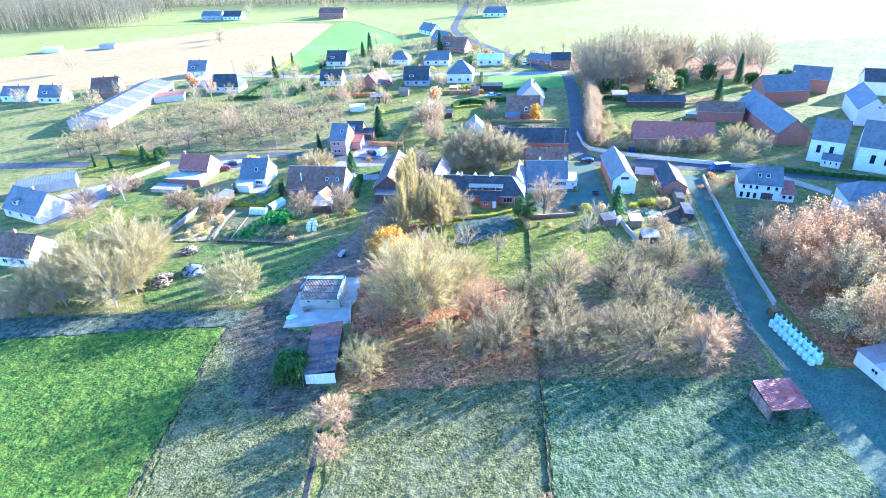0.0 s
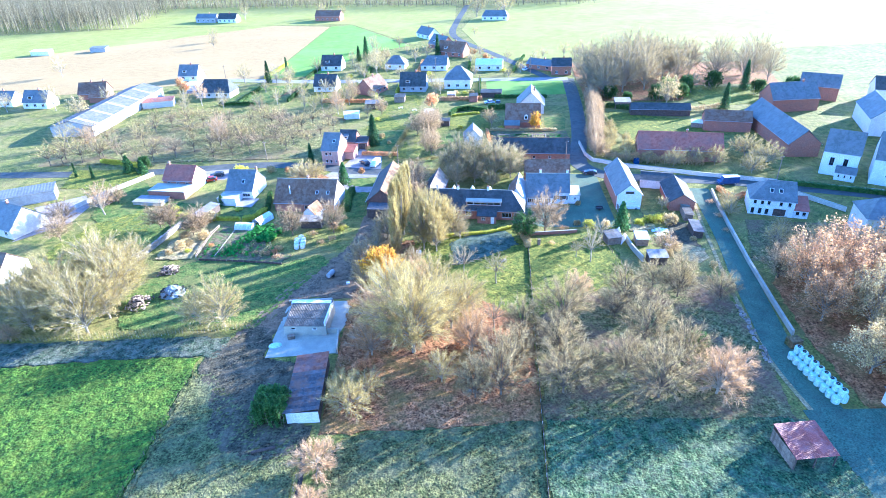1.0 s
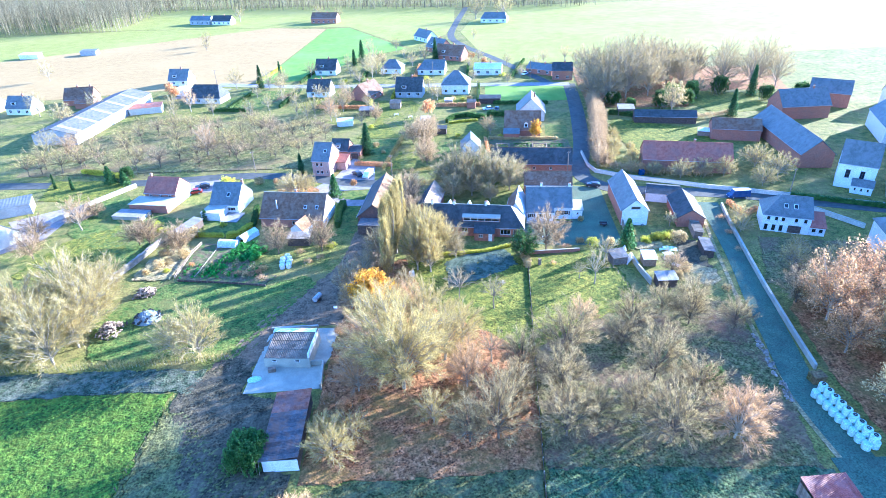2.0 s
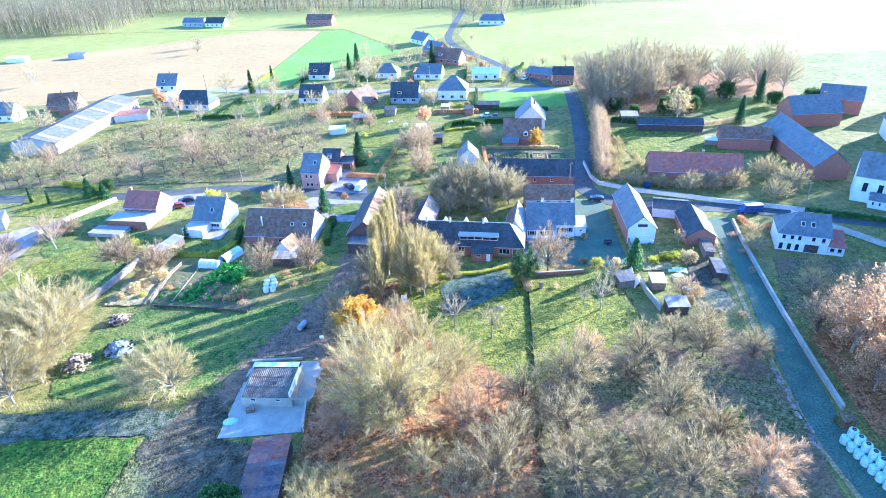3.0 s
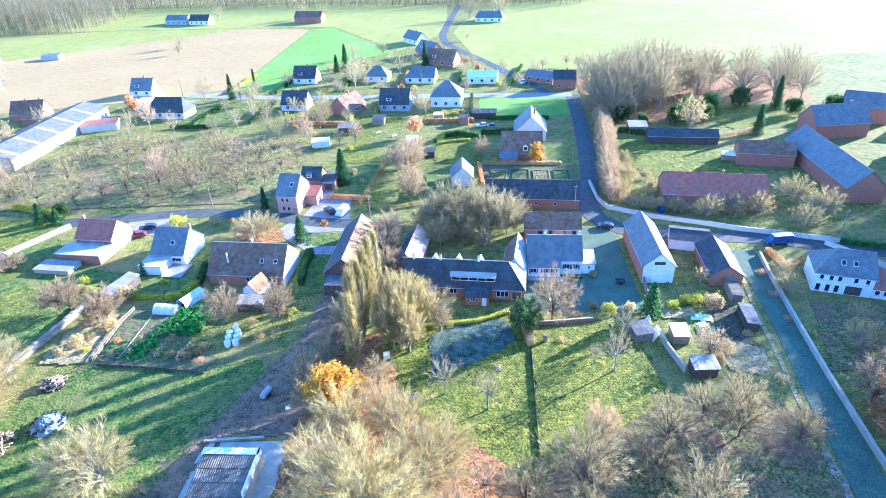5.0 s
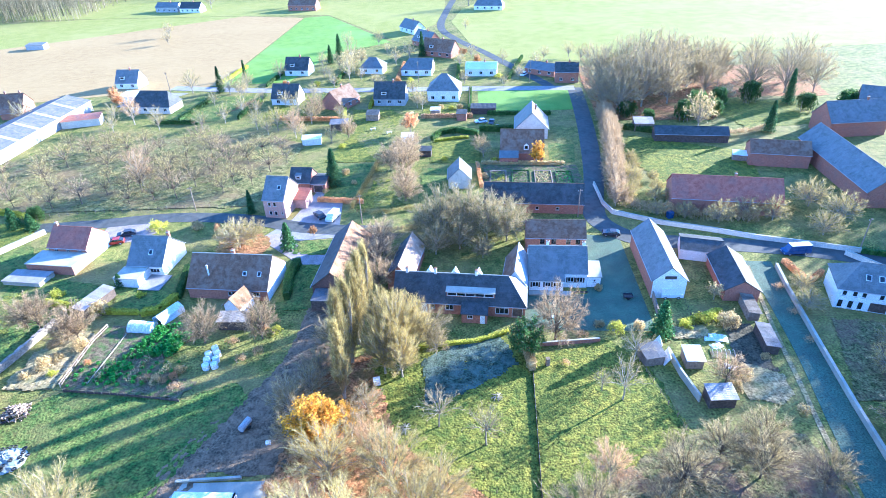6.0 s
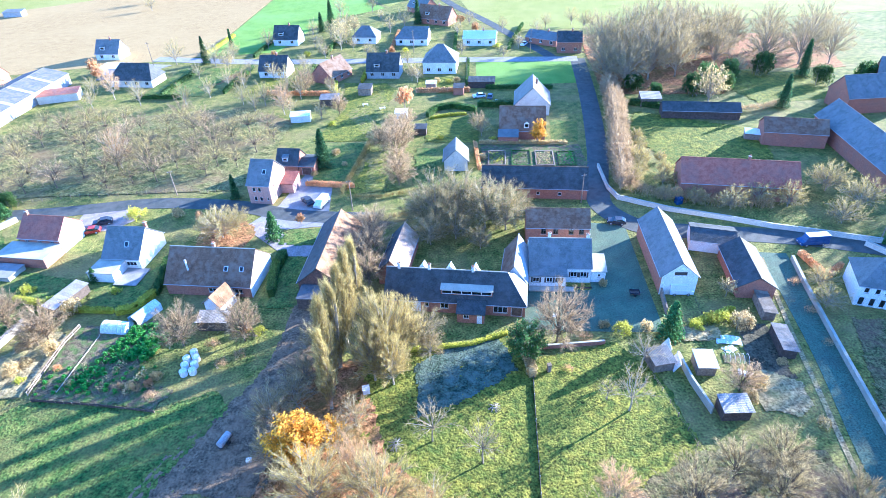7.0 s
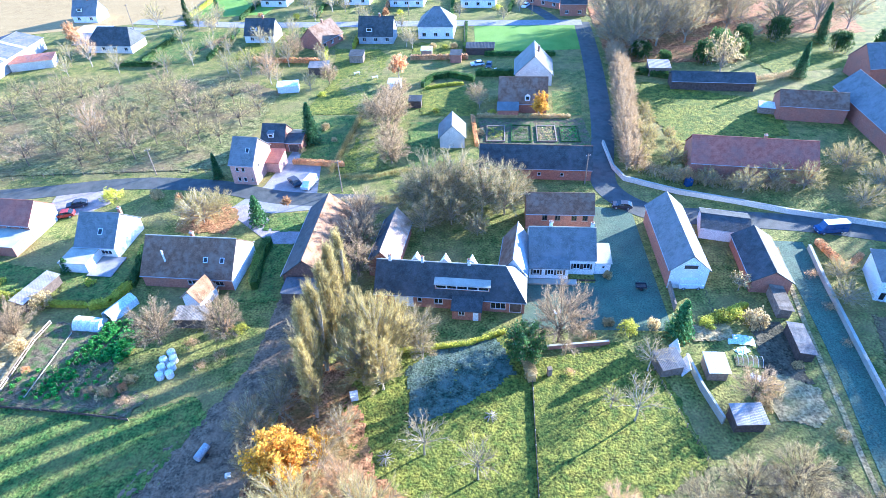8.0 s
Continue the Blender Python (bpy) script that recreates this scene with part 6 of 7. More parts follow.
hedge("hedge", [(-17, 186.2), (-9, 185.4), (0, 188)], 0.8, 0.9, M_TWIG, "low dry hedge along the back lane", 94, twigs=4, density=40)
hedge("hedge", [(2.2, 236), (5, 241), (10, 243), (17, 239)], 1.6, 1.8, M_LEAF, "curved dark green clipped hedge", 95, density=40)
hedge("hedge", [(3, 234), (9, 236), (14, 236.5)], 0.7, 0.8, M_LIME, "low pale clipped hedge on the lawn", 96, density=50)
hedge("hedge", [(18.5, 243), (30, 241.5)], 1.8, 2.2, M_LEAF, "tall dark hedge beside the steep-roofed house", 97, density=34)
hedge("hedge", [(17, 215), (30, 213.6), (41, 212.6)], 0.9, 1.0, M_STRAW, "dry hedge above the kitchen garden", 98, density=36)
hedge("hedge", [(15.6, 214), (15.9, 199)], 0.9, 1.3, M_COPPER, "copper hedge beside the kitchen garden", 99, density=36)
hedge("hedge", [(-31, 269), (-28.6, 247)], 1.0, 1.5, M_LIME, "yellow-green clipped hedge beside the long lawn", 100, density=34)
hedge("hedge", [(49, 137.4), (53, 139.2), (57.6, 141)], 0.9, 0.9, M_LIME, "low yellow-green hedge behind the garden beds", 102, density=60, size=0.1)
hedge("hedge", [(-77, 150.5), (-72, 149), (-69, 148)], 1.0, 1.2, M_LIME, "bright yellow-green hedge by the terrace", 103, density=60, size=0.1)
hedge("hedge", [(-118, 193.5), (-108, 190.5), (-101, 187.5)], 1.2, 1.5, M_LIME, "clipped olive hedge along the street", 104, density=40)
for k, (xa, ya, xb, yb, lf) in enumerate(((-92, 264, -88, 292, M_LEAF), (-70, 264, -67, 292, M_LEAF), (-45, 264, -42.5, 290, M_LEAF), (-22, 270, -20.5, 290, M_LIME), (15.5, 264, 17, 290, M_LEAF),
                                          (-70, 306, -66, 338, M_LEAF), (-40, 306, -38, 338, M_LEAF), (-14, 304, -12, 336, M_COPPER), (12, 302, 14, 335, M_LEAF), (-100, 262, -84, 260, M_LEAF),
                                          (-54, 261, -32, 258, M_COPPER), (22, 259, 44, 257, M_LEAF), (-2, 258, 16, 257, M_TWIGR), (34, 304, 44, 340, M_LEAF), (-92, 308, -88, 340, M_LIME))):
    hedge("hedge", [(xa, ya), (xb, yb)], 1.1, 1.5, lf, {M_LEAF.name: "dark green hedge dividing street gardens", M_LIME.name: "yellow-green hedge dividing street gardens"}.get(lf.name, "russet hedge dividing street gardens"), 110 + k, density=20, size=0.18)


def forest(name, cells, label, seed, h=(16, 22), mat=None):
    """Far woodland: many thin trunks with sparse upright twigs in one mesh."""
    rng = random.Random(seed)
    b = Build()
    for x, y in cells:
        hh = rng.uniform(*h)
        b.tube((x, y, 0), (x + rng.uniform(-0.5, 0.5), y, hh), 0.18, 0.04, 3, False)
        for _ in range(34):
            z = hh * rng.uniform(0.3, 1.0)
            d = rnd_dir(rng, 10, 50)
            p = Vector((x, y, z))
            q = p + d * rng.uniform(1.5, 3.2)
            s = d.orthogonal().normalized() * 0.07
            b.add([p - s, p + s, q], [(0, 1, 2)])
    ob = b.obj(name, mat or M_TWIGG)
    return tagged(ob, label, "woodland", kind="stuff")


rng = random.Random(21)
cells = [(rng.uniform(-520, -252), rng.uniform(488, 600)) for _ in range(1900)]
forest("woodland", cells, "dense bare pale-trunked plantation wood", 22, mat=M_TWIGF)
cells = [(x, 606 - (x + 310) * 0.16 + rng.uniform(0, 50)) for x in (rng.uniform(-330, 130) for _ in range(1300))]
forest("woodland", cells, "distant bare woodland edge", 23, mat=M_TWIGF)

# ---- foreground sheds ----
def corrugated(parent, name, x0, x1, y0, y1, z0, z1, nx, ny, mat, seed, gap=0.01, ribs=5, deep=0.035):
    """Overlapping corrugated sheets over a sloping rectangle: low at y0, high at y1."""
    rng = random.Random(seed)
    for j in range(ny):
        for i in range(nx):
            b = Build()
            w, l = (x1 - x0) / nx, (y1 - y0) / ny
            k = ribs
            vs, fs = [], []
            lift = 0.02 * ((i + j) % 2) + rng.uniform(0, 0.012)
            for a in range(2 * k + 1):
                u = x0 + i * w + w * a / (2 * k) * (1 + gap)
                dz = deep if a % 2 else 0.0
                for e in (0, 1):
                    y = y0 + (j + e) * l - (0.08 if e == 0 else 0)
                    z = z0 + (z1 - z0) * (y - y0) / (y1 - y0) + dz + lift + (0.02 if e == 0 else 0)
                    vs.append((u, y, z))
            for a in range(2 * k):
                fs.append((2 * a, 2 * a + 2, 2 * a + 3, 2 * a + 1))
            b.add(vs, fs)
            b.add([(v[0], v[1], v[2] - 0.012) for v in vs], [tuple(reversed(f)) for f in fs])
            b.obj(name, mat, parent)


hut = base("hut", -27.0, 98.4, 0.09, -3, "pale block hut with a corrugated roof on the slab", "hut")
add_walls(hut, 8.4, 7.6, 2.2, row("F", [-2.3, 1.9], 1.2, 0.9, 0.5), M_CONC, (False, False), 2.2)
Build().add([(-4.2, -3.8, 2.2), (-3.95, -3.8, 2.2), (-3.95, 3.8, 2.9), (-4.2, 3.8, 2.9), (-4.2, -3.8, 1.9), (-3.95, -3.8, 1.9), (-3.95, 3.8, 1.9), (-4.2, 3.8, 1.9)],
            [(0, 1, 2, 3), (0, 4, 5, 1), (1, 5, 6, 2), (2, 6, 7, 3), (3, 7, 4, 0)]).obj("parapet", M_CONC, hut)
Build().box(3.9, 4.2, -3.8, 3.8, 2.2, 3.1).obj("parapet", M_WHITE, hut, "white side wall")
Build().box(-4.2, 4.2, 2.6, 3.8, 2.2, 3.1).obj("parapet", M_WHITE, hut, "white rear parapet")
corrugated(hut, "roof_sheet", -3.95, 3.9, -4.0, 2.6, 2.25, 2.95, 8, 3, M_HUTROOF, 5, gap=-0.02, ribs=3, deep=0.06)
for k in range(4):
    Build().box(-3.95, 3.9, -0.03, 0.03, 0, 0.03, pose(0, -4.0 + 2.19 * k, 2.34 + 0.232 * k)).obj("joint_strip", M_DARKFR, hut)
rs = base("long_shed", -23.2, 78.6, 0, -87, "long low shed with rusty corrugated roof", "shed")
add_walls(rs, 13.8, 5.2, 2.3, [("R", 0, 0, 2.2, 1.9, "gate")], M_DKWOOD, (False, False), 2.3)
Build().box(6.9, 6.95, -2.6, 2.6, -0.2, 2.3).obj("end_board", M_WHITE, rs, "white boarded end")
corrugated(rs, "roof_sheet", -7.1, -2.4, -2.9, 2.9, 2.5, 3.1, 6, 2, M_RUST, 6, ribs=3, deep=0.08)
corrugated(rs, "roof_sheet", -2.4, 7.2, -2.9, 2.9, 2.5, 3.1, 11, 2, M_OLDSHEET, 7, ribs=3, deep=0.08)
sh = base("field_shelter", 52.3, 63.6, 0, 5, "open field shelter with a red sheet roof", "shelter")
for px in (-3.0, 0, 3.0):
    for py in (-2.8, 2.8):
        Build().box(px - 0.08, px + 0.08, py - 0.08, py + 0.08, -0.2, 2.4 if py < 0 else 3.0).obj("post", M_DKWOOD, sh)
for k in range(16):
    Build().box(-3.0 + k * 0.375, -3.0 + k * 0.375 + 0.36, 2.9, 2.95, 0.05, 3.0).obj("board", M_WOOD, sh)
for k in range(14):
    Build().box(-3.12, -3.08, -2.8 + k * 0.4, -2.8 + k * 0.4 + 0.38, 0.05, 2.4).obj("board", M_WOOD, sh)
corrugated(sh, "roof_sheet", -3.2, 3.2, -3.0, 3.0, 2.5, 3.2, 7, 2, M_RED, 8)

# ---- walls and fences ----
def wall_line(name, line, h, t, mat, label, cope=None, category="wall", rough=0.0):
    """A freestanding wall along a line with a coping course of its own."""
    e = base(name, line[0][0], line[0][1], 0, 0, label, category)
    o = Vector((line[0][0], line[0][1], 0))
    for (x0, y0), (x1, y1) in zip(line, line[1:]):
        a, c = Vector((x0, y0, 0)) - o, Vector((x1, y1, 0)) - o
        ln = (c - a).length
        m = Matrix.Translation(a) @ Matrix.Rotation(math.atan2((c - a).y, (c - a).x), 4, "Z")
        Build().box(-t / 2, ln + t / 2 - 0.003, -t / 2, t / 2, -0.3, h, m).obj("wall_panel", mat, e)
        n = max(2, int(ln / (0.8 if rough else 1.6)))
        rng = random.Random(int(ln * 10))
        for i in range(n):
            Build().box(ln * i / n, ln * (i + 1) / n - 0.015, -t / 2 - 0.05 - rng.random() * rough, t / 2 + 0.05 + rng.random() * rough, h + 0.002, h + 0.1 + rng.random() * rough, m).obj("coping", cope or M_CONC, e)
    return e


def fence(name, line, h, spacing, label, rails=(0.4, 0.9), post=0.06, mat=None, boards=False, board_mat=None, seed=1):
    rng = random.Random(seed)
    e = base(name, line[0][0], line[0][1], 0, 0, label, "fence")
    o = Vector((line[0][0], line[0][1], 0))
    for (x0, y0), (x1, y1) in zip(line, line[1:]):
        a, c = Vector((x0, y0, 0)) - o, Vector((x1, y1, 0)) - o
        ln = (c - a).length
        n = max(1, int(round(ln / spacing)))
        m = Matrix.Translation(a) @ Matrix.Rotation(math.atan2((c - a).y, (c - a).x), 4, "Z")
        for i in range(n + 1):
            x = ln * i / n
            lean = rng.uniform(-0.05, 0.05)
            Build().tube(m @ Vector((x, 0, -0.3)), m @ Vector((x + lean, lean, h * rng.uniform(0.92, 1.06))), post, post * 0.9, 6).obj("post", mat or M_WOOD, e)
            if i < n:
                if boards:
                    for k, z in enumerate(rails):
                        Build().box(x + post, x + ln / n - post, -0.03, 0.03, z - 0.14, z + 0.14, m).obj("board", board_mat or M_DKWOOD, e)
                else:
                    for z in rails:
                        Build().tube(m @ Vector((x, 0.02, z)), m @ Vector((x + ln / n, 0.02, z + rng.uniform(-0.03, 0.03))), 0.012, 0.012, 4).obj("rail", mat or M_WOOD, e)
    return e


wall_line("lane_wall", [(75.2, 155.5), (73.4, 147), (70.8, 132), (68.3, 116.5), (66.2, 101), (65, 91)], 1.0, 0.4, M_CONC, "long pale garden wall beside the lane")
wall_line("road_wall", [(46.4, 198), (46.1, 186.5), (47.4, 181.4), (51.3, 179), (57.3, 175.4), (67.6, 171.2), (76.8, 167), (86.4, 163.6), (100, 158.5), (120, 151)], 1.1, 0.35, M_CREAM, "low pale roadside wall curving round the bend")
wall_line("garden_wall", [(-107, 157), (-101, 169.5), (-94.5, 180.5)], 1.2, 0.4, M_CREAM, "low sunlit garden wall along the plot")
wall_line("garden_wall", [(-76, 119.5), (-72.6, 134), (-70.8, 143.5)], 1.3, 0.32, M_STONE, "broad old stone wall between the gardens", M_STONE, rough=0.2)
wall_line("garden_wall", [(45.2, 118.6), (44.3, 124.3), (44, 130)], 1.4, 0.25, M_CONC, "pale concrete plate wall")
wall_line("garden_wall", [(47.5, 153.6), (46.4, 146.5), (45.6, 140.5)], 1.5, 0.2, M_WOOD, "weathered plank boundary wall", M_WOOD)
wall_line("yard_wall", [(20.8, 132.8), (33, 133.6)], 0.8, 0.25, M_BRICK, "low brick wall behind the lawn")
wall_line("pen_wall", [(-23.6, 95), (-20.8, 95.2), (-20.2, 88.8)], 1.1, 0.25, M_CONC, "low concrete pen wall beside the hut")
wall_line("slab_kerb", [(-33, 106.2), (-24, 106.6)], 0.35, 0.3, M_CONC, "raised concrete kerb of the slab")
wall_line("villa_wall", [(92, 159.4), (98, 150), (104, 141)], 1.2, 0.3, M_CREAM, "pale wall beside the villa")
fence("boundary_fence", [(12.2, 20), (13.6, 48), (16.6, 85), (20.2, 127.4)], 0.75, 2.4, "dark concrete-post boundary fence with boards", (0.2, 0.42), 0.07, M_CONC, True, M_DKWOOD, 2)
fence("meadow_fence", [(-47.2, 22), (-46.4, 50), (-45.6, 84.4)], 1.0, 3.0, "grey post and wire fence along the meadow", (0.45, 0.9), 0.06, M_DKWOOD, False, None, 3)
fence("ditch_fence", [(-20.8, 30), (-21.4, 48), (-21.6, 63)], 1.0, 2.2, "old wooden fence beside the narrow ditch", (0.5, 0.9), 0.08, None, False, None, 4)
fence("ditch_fence", [(-19.6, 30), (-20.2, 48), (-20.3, 58)], 0.9, 2.2, "second post line across the ditch", (0.45, 0.8), 0.08, None, False, None, 5)
fence("orchard_fence", [(-128, 190.5), (-105, 188.5), (-87, 191), (-59, 192.5), (-46, 190)], 1.0, 2.4, "pale wooden orchard fence by the street", (0.45, 0.85), 0.06, M_WOOD, False, None, 6)
fence("garden_fence", [(-59.3, 124.8), (-48, 123.4), (-38.5, 121.8)], 0.7, 1.5, "low board fence edging the vegetable plot", (0.18, 0.45), 0.05, M_WOOD, True, M_DKWOOD, 7)
fence("plot_fence", [(-60.5, 126), (-60.7, 138), (-60, 142)], 0.9, 1.9, "pale timber trellis fence in the garden", (0.3, 0.8), 0.07, M_CONC, True, M_WOOD, 8)
fence("plot_fence", [(-56.1, 126.4), (-55.3, 139.5)], 0.6, 2.6, "pale timber edging of the garden path", (0.15,), 0.06, M_CONC, True, M_CONC, 9)
fence("plot_fence", [(-51.6, 128), (-50.8, 134)], 1.3, 2.0, "bean poles beside the bed", (0.5, 1.2), 0.05, M_WOOD, False, None, 10)
fence("plot_fence", [(-46.6, 128.5), (-45, 134.5)], 1.0, 2.0, "wooden stakes by the soil bed", (0.4, 0.9), 0.05, M_WOOD, False, None, 11)
fence("garden_fence", [(52.3, 146), (51.6, 140), (51.2, 135.2)], 1.0, 1.8, "thin dark fence in the back garden", (0.4, 0.85), 0.04, M_DKWOOD, False, None, 12)
fence("lawn_fence", [(38.6, 128), (40.2, 118), (42.2, 108)], 1.0, 2.6, "old post fence beside the lawn", (0.4, 0.8), 0.07, None, False, None, 13)
fence("lawn_fence", [(4, 104), (12, 103)], 0.9, 2.5, "fallen rail fence on the lawn", (0.5,), 0.06, None, False, None, 15)

# narrow ditch beside the frosted lawn
strip("ditch_bed", curve([(-20.1, 24), (-20.9, 48), (-21, 60), (-22, 68)]), 0.7, 0.05, M_RUBBER, "dark wet ditch bed", "ditch")

# rubble edging along the lane
rng = random.Random(4)
heap = base("rubble_edging", 59.4, 100.5, 0, 0, "heaped stones edging the lane", "stones")
for i in range(90):
    t = rng.random()
    x, y = -1.8 * t + rng.uniform(-0.5, 0.5) - 0.4, -17.2 * t + rng.uniform(-0.3, 0.3)
    s = rng.uniform(0.15, 0.38)
    m = Matrix.Translation((x, y, s * 0.35)) @ Euler((rng.random() * 3, rng.random() * 3, rng.random() * 3)).to_matrix().to_4x4()
    k = rng.uniform(0.5, 0.8)
    Build().box(-s, s, -s * k, s * k, -s * 0.6, s * 0.6, m).obj("stone", M_STONE, heap)


# ---- bales ----
def bale(name, mat, r, h, label, group, dot=False):
    e = base(name, 0, 0, 0, 0, label, "bale", group)
    n = 20
    b = Build()
    prof = [(r * 0.86, 0.0), (r * 0.98, 0.08), (r, 0.2), (r * 0.985, h * 0.35), (r * 1.01, h * 0.5), (r * 0.985, h * 0.7), (r, h - 0.18), (r * 0.96, h - 0.06), (r * 0.8, h), (0.03, h - 0.03)]
    vs = [(q * math.cos(2 * math.pi * i / n), q * math.sin(2 * math.pi * i / n), z) for q, z in prof for i in range(n)]
    fs = [(j * n + i, j * n + (i + 1) % n, (j + 1) * n + (i + 1) % n, (j + 1) * n + i) for j in range(len(prof) - 1) for i in range(n)]
    b.add(vs, fs).obj("wrap", mat, e, smooth=True)
    if dot:
        t = Build().torus(0, 0, h + 0.07, 0.24, 0.09)
        t.obj("tyre_weight", M_RUBBER, e, "old black tyre laid on top")
    return e


src = bale("silage_bale", M_WRAP, 0.66, 1.3, "round silage bale in pale green wrap", "silage bale stack", True)
plain = bale("silage_bale", M_WRAP, 0.66, 1.3, "round silage bale in pale green wrap", "silage bale stack")
u = Vector((0.14, -0.99, 0)).normalized()
side = Vector((0.99, 0.14, 0))
first = [True, True]
for i in range(9):
    p = Vector((61.4, 84.3, 0.06)) + u * i * 1.36
    for c, z in ((0, 0), (1, 0), (0.62, 1.31)):
        s_ob = src if z else plain
        q = p + side * 1.34 * c + Vector((0, 0, z))
        m = pose(q.x, q.y, q.z, 0, 0, i * 40)
        k = 0 if z else 1
        if first[k]:
            s_ob.matrix_basis, first[k] = m, False
        else:
            copy_thing(s_ob, m)
wb = bale("wrapped_bale", M_WWRAP, 0.62, 1.2, "round bale in white wrap on the grass", "white bales")
for i, (x, y) in enumerate([(-36.6, 129.4), (-35.2, 129.7), (-36.9, 131.0), (-35.4, 131.2), (-37.1, 132.5), (-35.6, 132.7), (-36.4, 134)]):
    if i == 0:
        wb.matrix_basis = pose(x, y, 0)
    else:
        copy_thing(wb, pose(x, y, 0, 0, 0, 33 * i))


# ---- heaps, piles ----
def log_pile(x, y, lx, ly, h, label, seed):
    rng = random.Random(seed)
    e = base("log_pile", x, y, 0, rng.uniform(0, 90), label, "log pile")
    for i in range(230):
        k = rng.random()
        z = h * k ** 0.8
        sx = lx / 2 * (1 - 0.8 * k)
        p = Vector((rng.uniform(-sx, sx), rng.uniform(-ly / 2, ly / 2) * (1 - 0.7 * k), z * 0.9 + 0.1))
        d = Vector((rng.uniform(-1, 1), rng.uniform(-1, 1), rng.uniform(-0.25, 0.25))).normalized() * rng.uniform(0.25, 0.45)
        r = rng.uniform(0.08, 0.16)
        Build().tube(p - d, p + d, r, r, 7).obj("log", M_LOG if rng.random() < 0.75 else M_DKWOOD, e)


log_pile(-64.4, 120, 5.0, 4.0, 1.3, "heap of split logs on the lawn", 1)
log_pile(-65.5, 106.5, 6.2, 5.2, 2.1, "large heap of cut logs on the lawn", 2)
heap = base("tarp_heap", -59.8, 110.5, 0, 20, "heap under a grey-green tarpaulin ringed with tyres", "heap")
b = Build()
n, rr = 22, 8
rng = random.Random(8)
vs = []
for j in range(rr + 1):
    for i in range(n):
        a = 2 * math.pi * i / n
        q = 2.4 * j / rr
        vs.append((q * math.cos(a) * 1.15, q * math.sin(a), 1.9 * math.cos(j / rr * 1.5) ** 0.8 + rng.uniform(-0.2, 0.2) * (j > 0) - 0.05))
b.add(vs, [(j * n + i, (j + 1) * n + i, (j + 1) * n + (i + 1) % n, j * n + (i + 1) % n) for j in range(rr) for i in range(n)])
b.obj("tarpaulin", M_TARP, heap)
for i in range(22):
    a = 2 * math.pi * i / 13 + i * 0.1
    q = 2.5 - 0.5 * (i // 13) - 0.2 * (i % 3)
    x, y, z = 1.1 * q * math.cos(a), q * math.sin(a), 0.32 + 1.9 * max(math.cos(q / 2.4 * 1.5), 0.05) ** 0.8
    t = Build().torus(x, y, z, 0.26, 0.1)
    t.obj("tyre", M_RUBBER, heap)
for x, y, k in ((-1, 114.6, 1.0), (13.5, 120.7, 0.8), (4.6, 78, 0.8)):
    e = base("brush_pile", x, y, 0, 30 * k, "pile of cut grey branches on the grass", "brush pile")
    b = Build()
    rng = random.Random(int(x * 7))
    for i in range(26):
        a = rng.uniform(0, 6.28)
        b.tube((0.2 * math.cos(a), 0.2 * math.sin(a), 0.5 * k), (1.3 * k * math.cos(a + 0.3), 1.3 * k * math.sin(a + 0.3), rng.uniform(0.02, 0.3)), 0.05, 0.02, 4)
    b.obj("branches", M_BARK, e)
Build().tube((-29.6, 65.6, 0.3), (-26.2, 66.6, 0.3), 0.26, 0.22, 10).obj("felled_trunk", M_DKWOOD)["label"] = "dark felled trunk lying in the grass"
bpy.data.objects["felled_trunk"]["category"] = "trunk"


# ---- garden things ----
def pent(name, x, y, yaw, L, W, h0, h1, wall, roof, label, sheets=True, n=(5, 1), seed=1, category="shed"):
    e = base(name, x, y, 0, yaw, label, category)
    for x0, x1, y0, y1, a, c in ((-L / 2, L / 2, W / 2 - 0.12, W / 2, h1, h1), (-L / 2, L / 2, -W / 2, -W / 2 + 0.12, h0, h0)):
        Build().box(x0, x1, y0, y1, -0.2, a).obj("wall", wall, e)
    for x0 in (-L / 2, L / 2 - 0.12):
        Build().add([(x0, -W / 2 + 0.12, -0.2), (x0 + 0.12, -W / 2 + 0.12, -0.2), (x0 + 0.12, W / 2 - 0.12, -0.2), (x0, W / 2 - 0.12, -0.2),
                     (x0, -W / 2 + 0.12, h0), (x0 + 0.12, -W / 2 + 0.12, h0), (x0 + 0.12, W / 2 - 0.12, h1), (x0, W / 2 - 0.12, h1)],
                    [(0, 3, 2, 1), (4, 5, 6, 7), (0, 1, 5, 4), (2, 3, 7, 6), (0, 4, 7, 3), (1, 2, 6, 5)]).obj("wall", wall, e)
    corrugated(e, "roof_sheet", -L / 2 - 0.2, L / 2 + 0.2, -W / 2 - 0.25, W / 2 + 0.15, h0 + 0.06, h1 + 0.08, n[0], n[1], roof, seed)
    return e


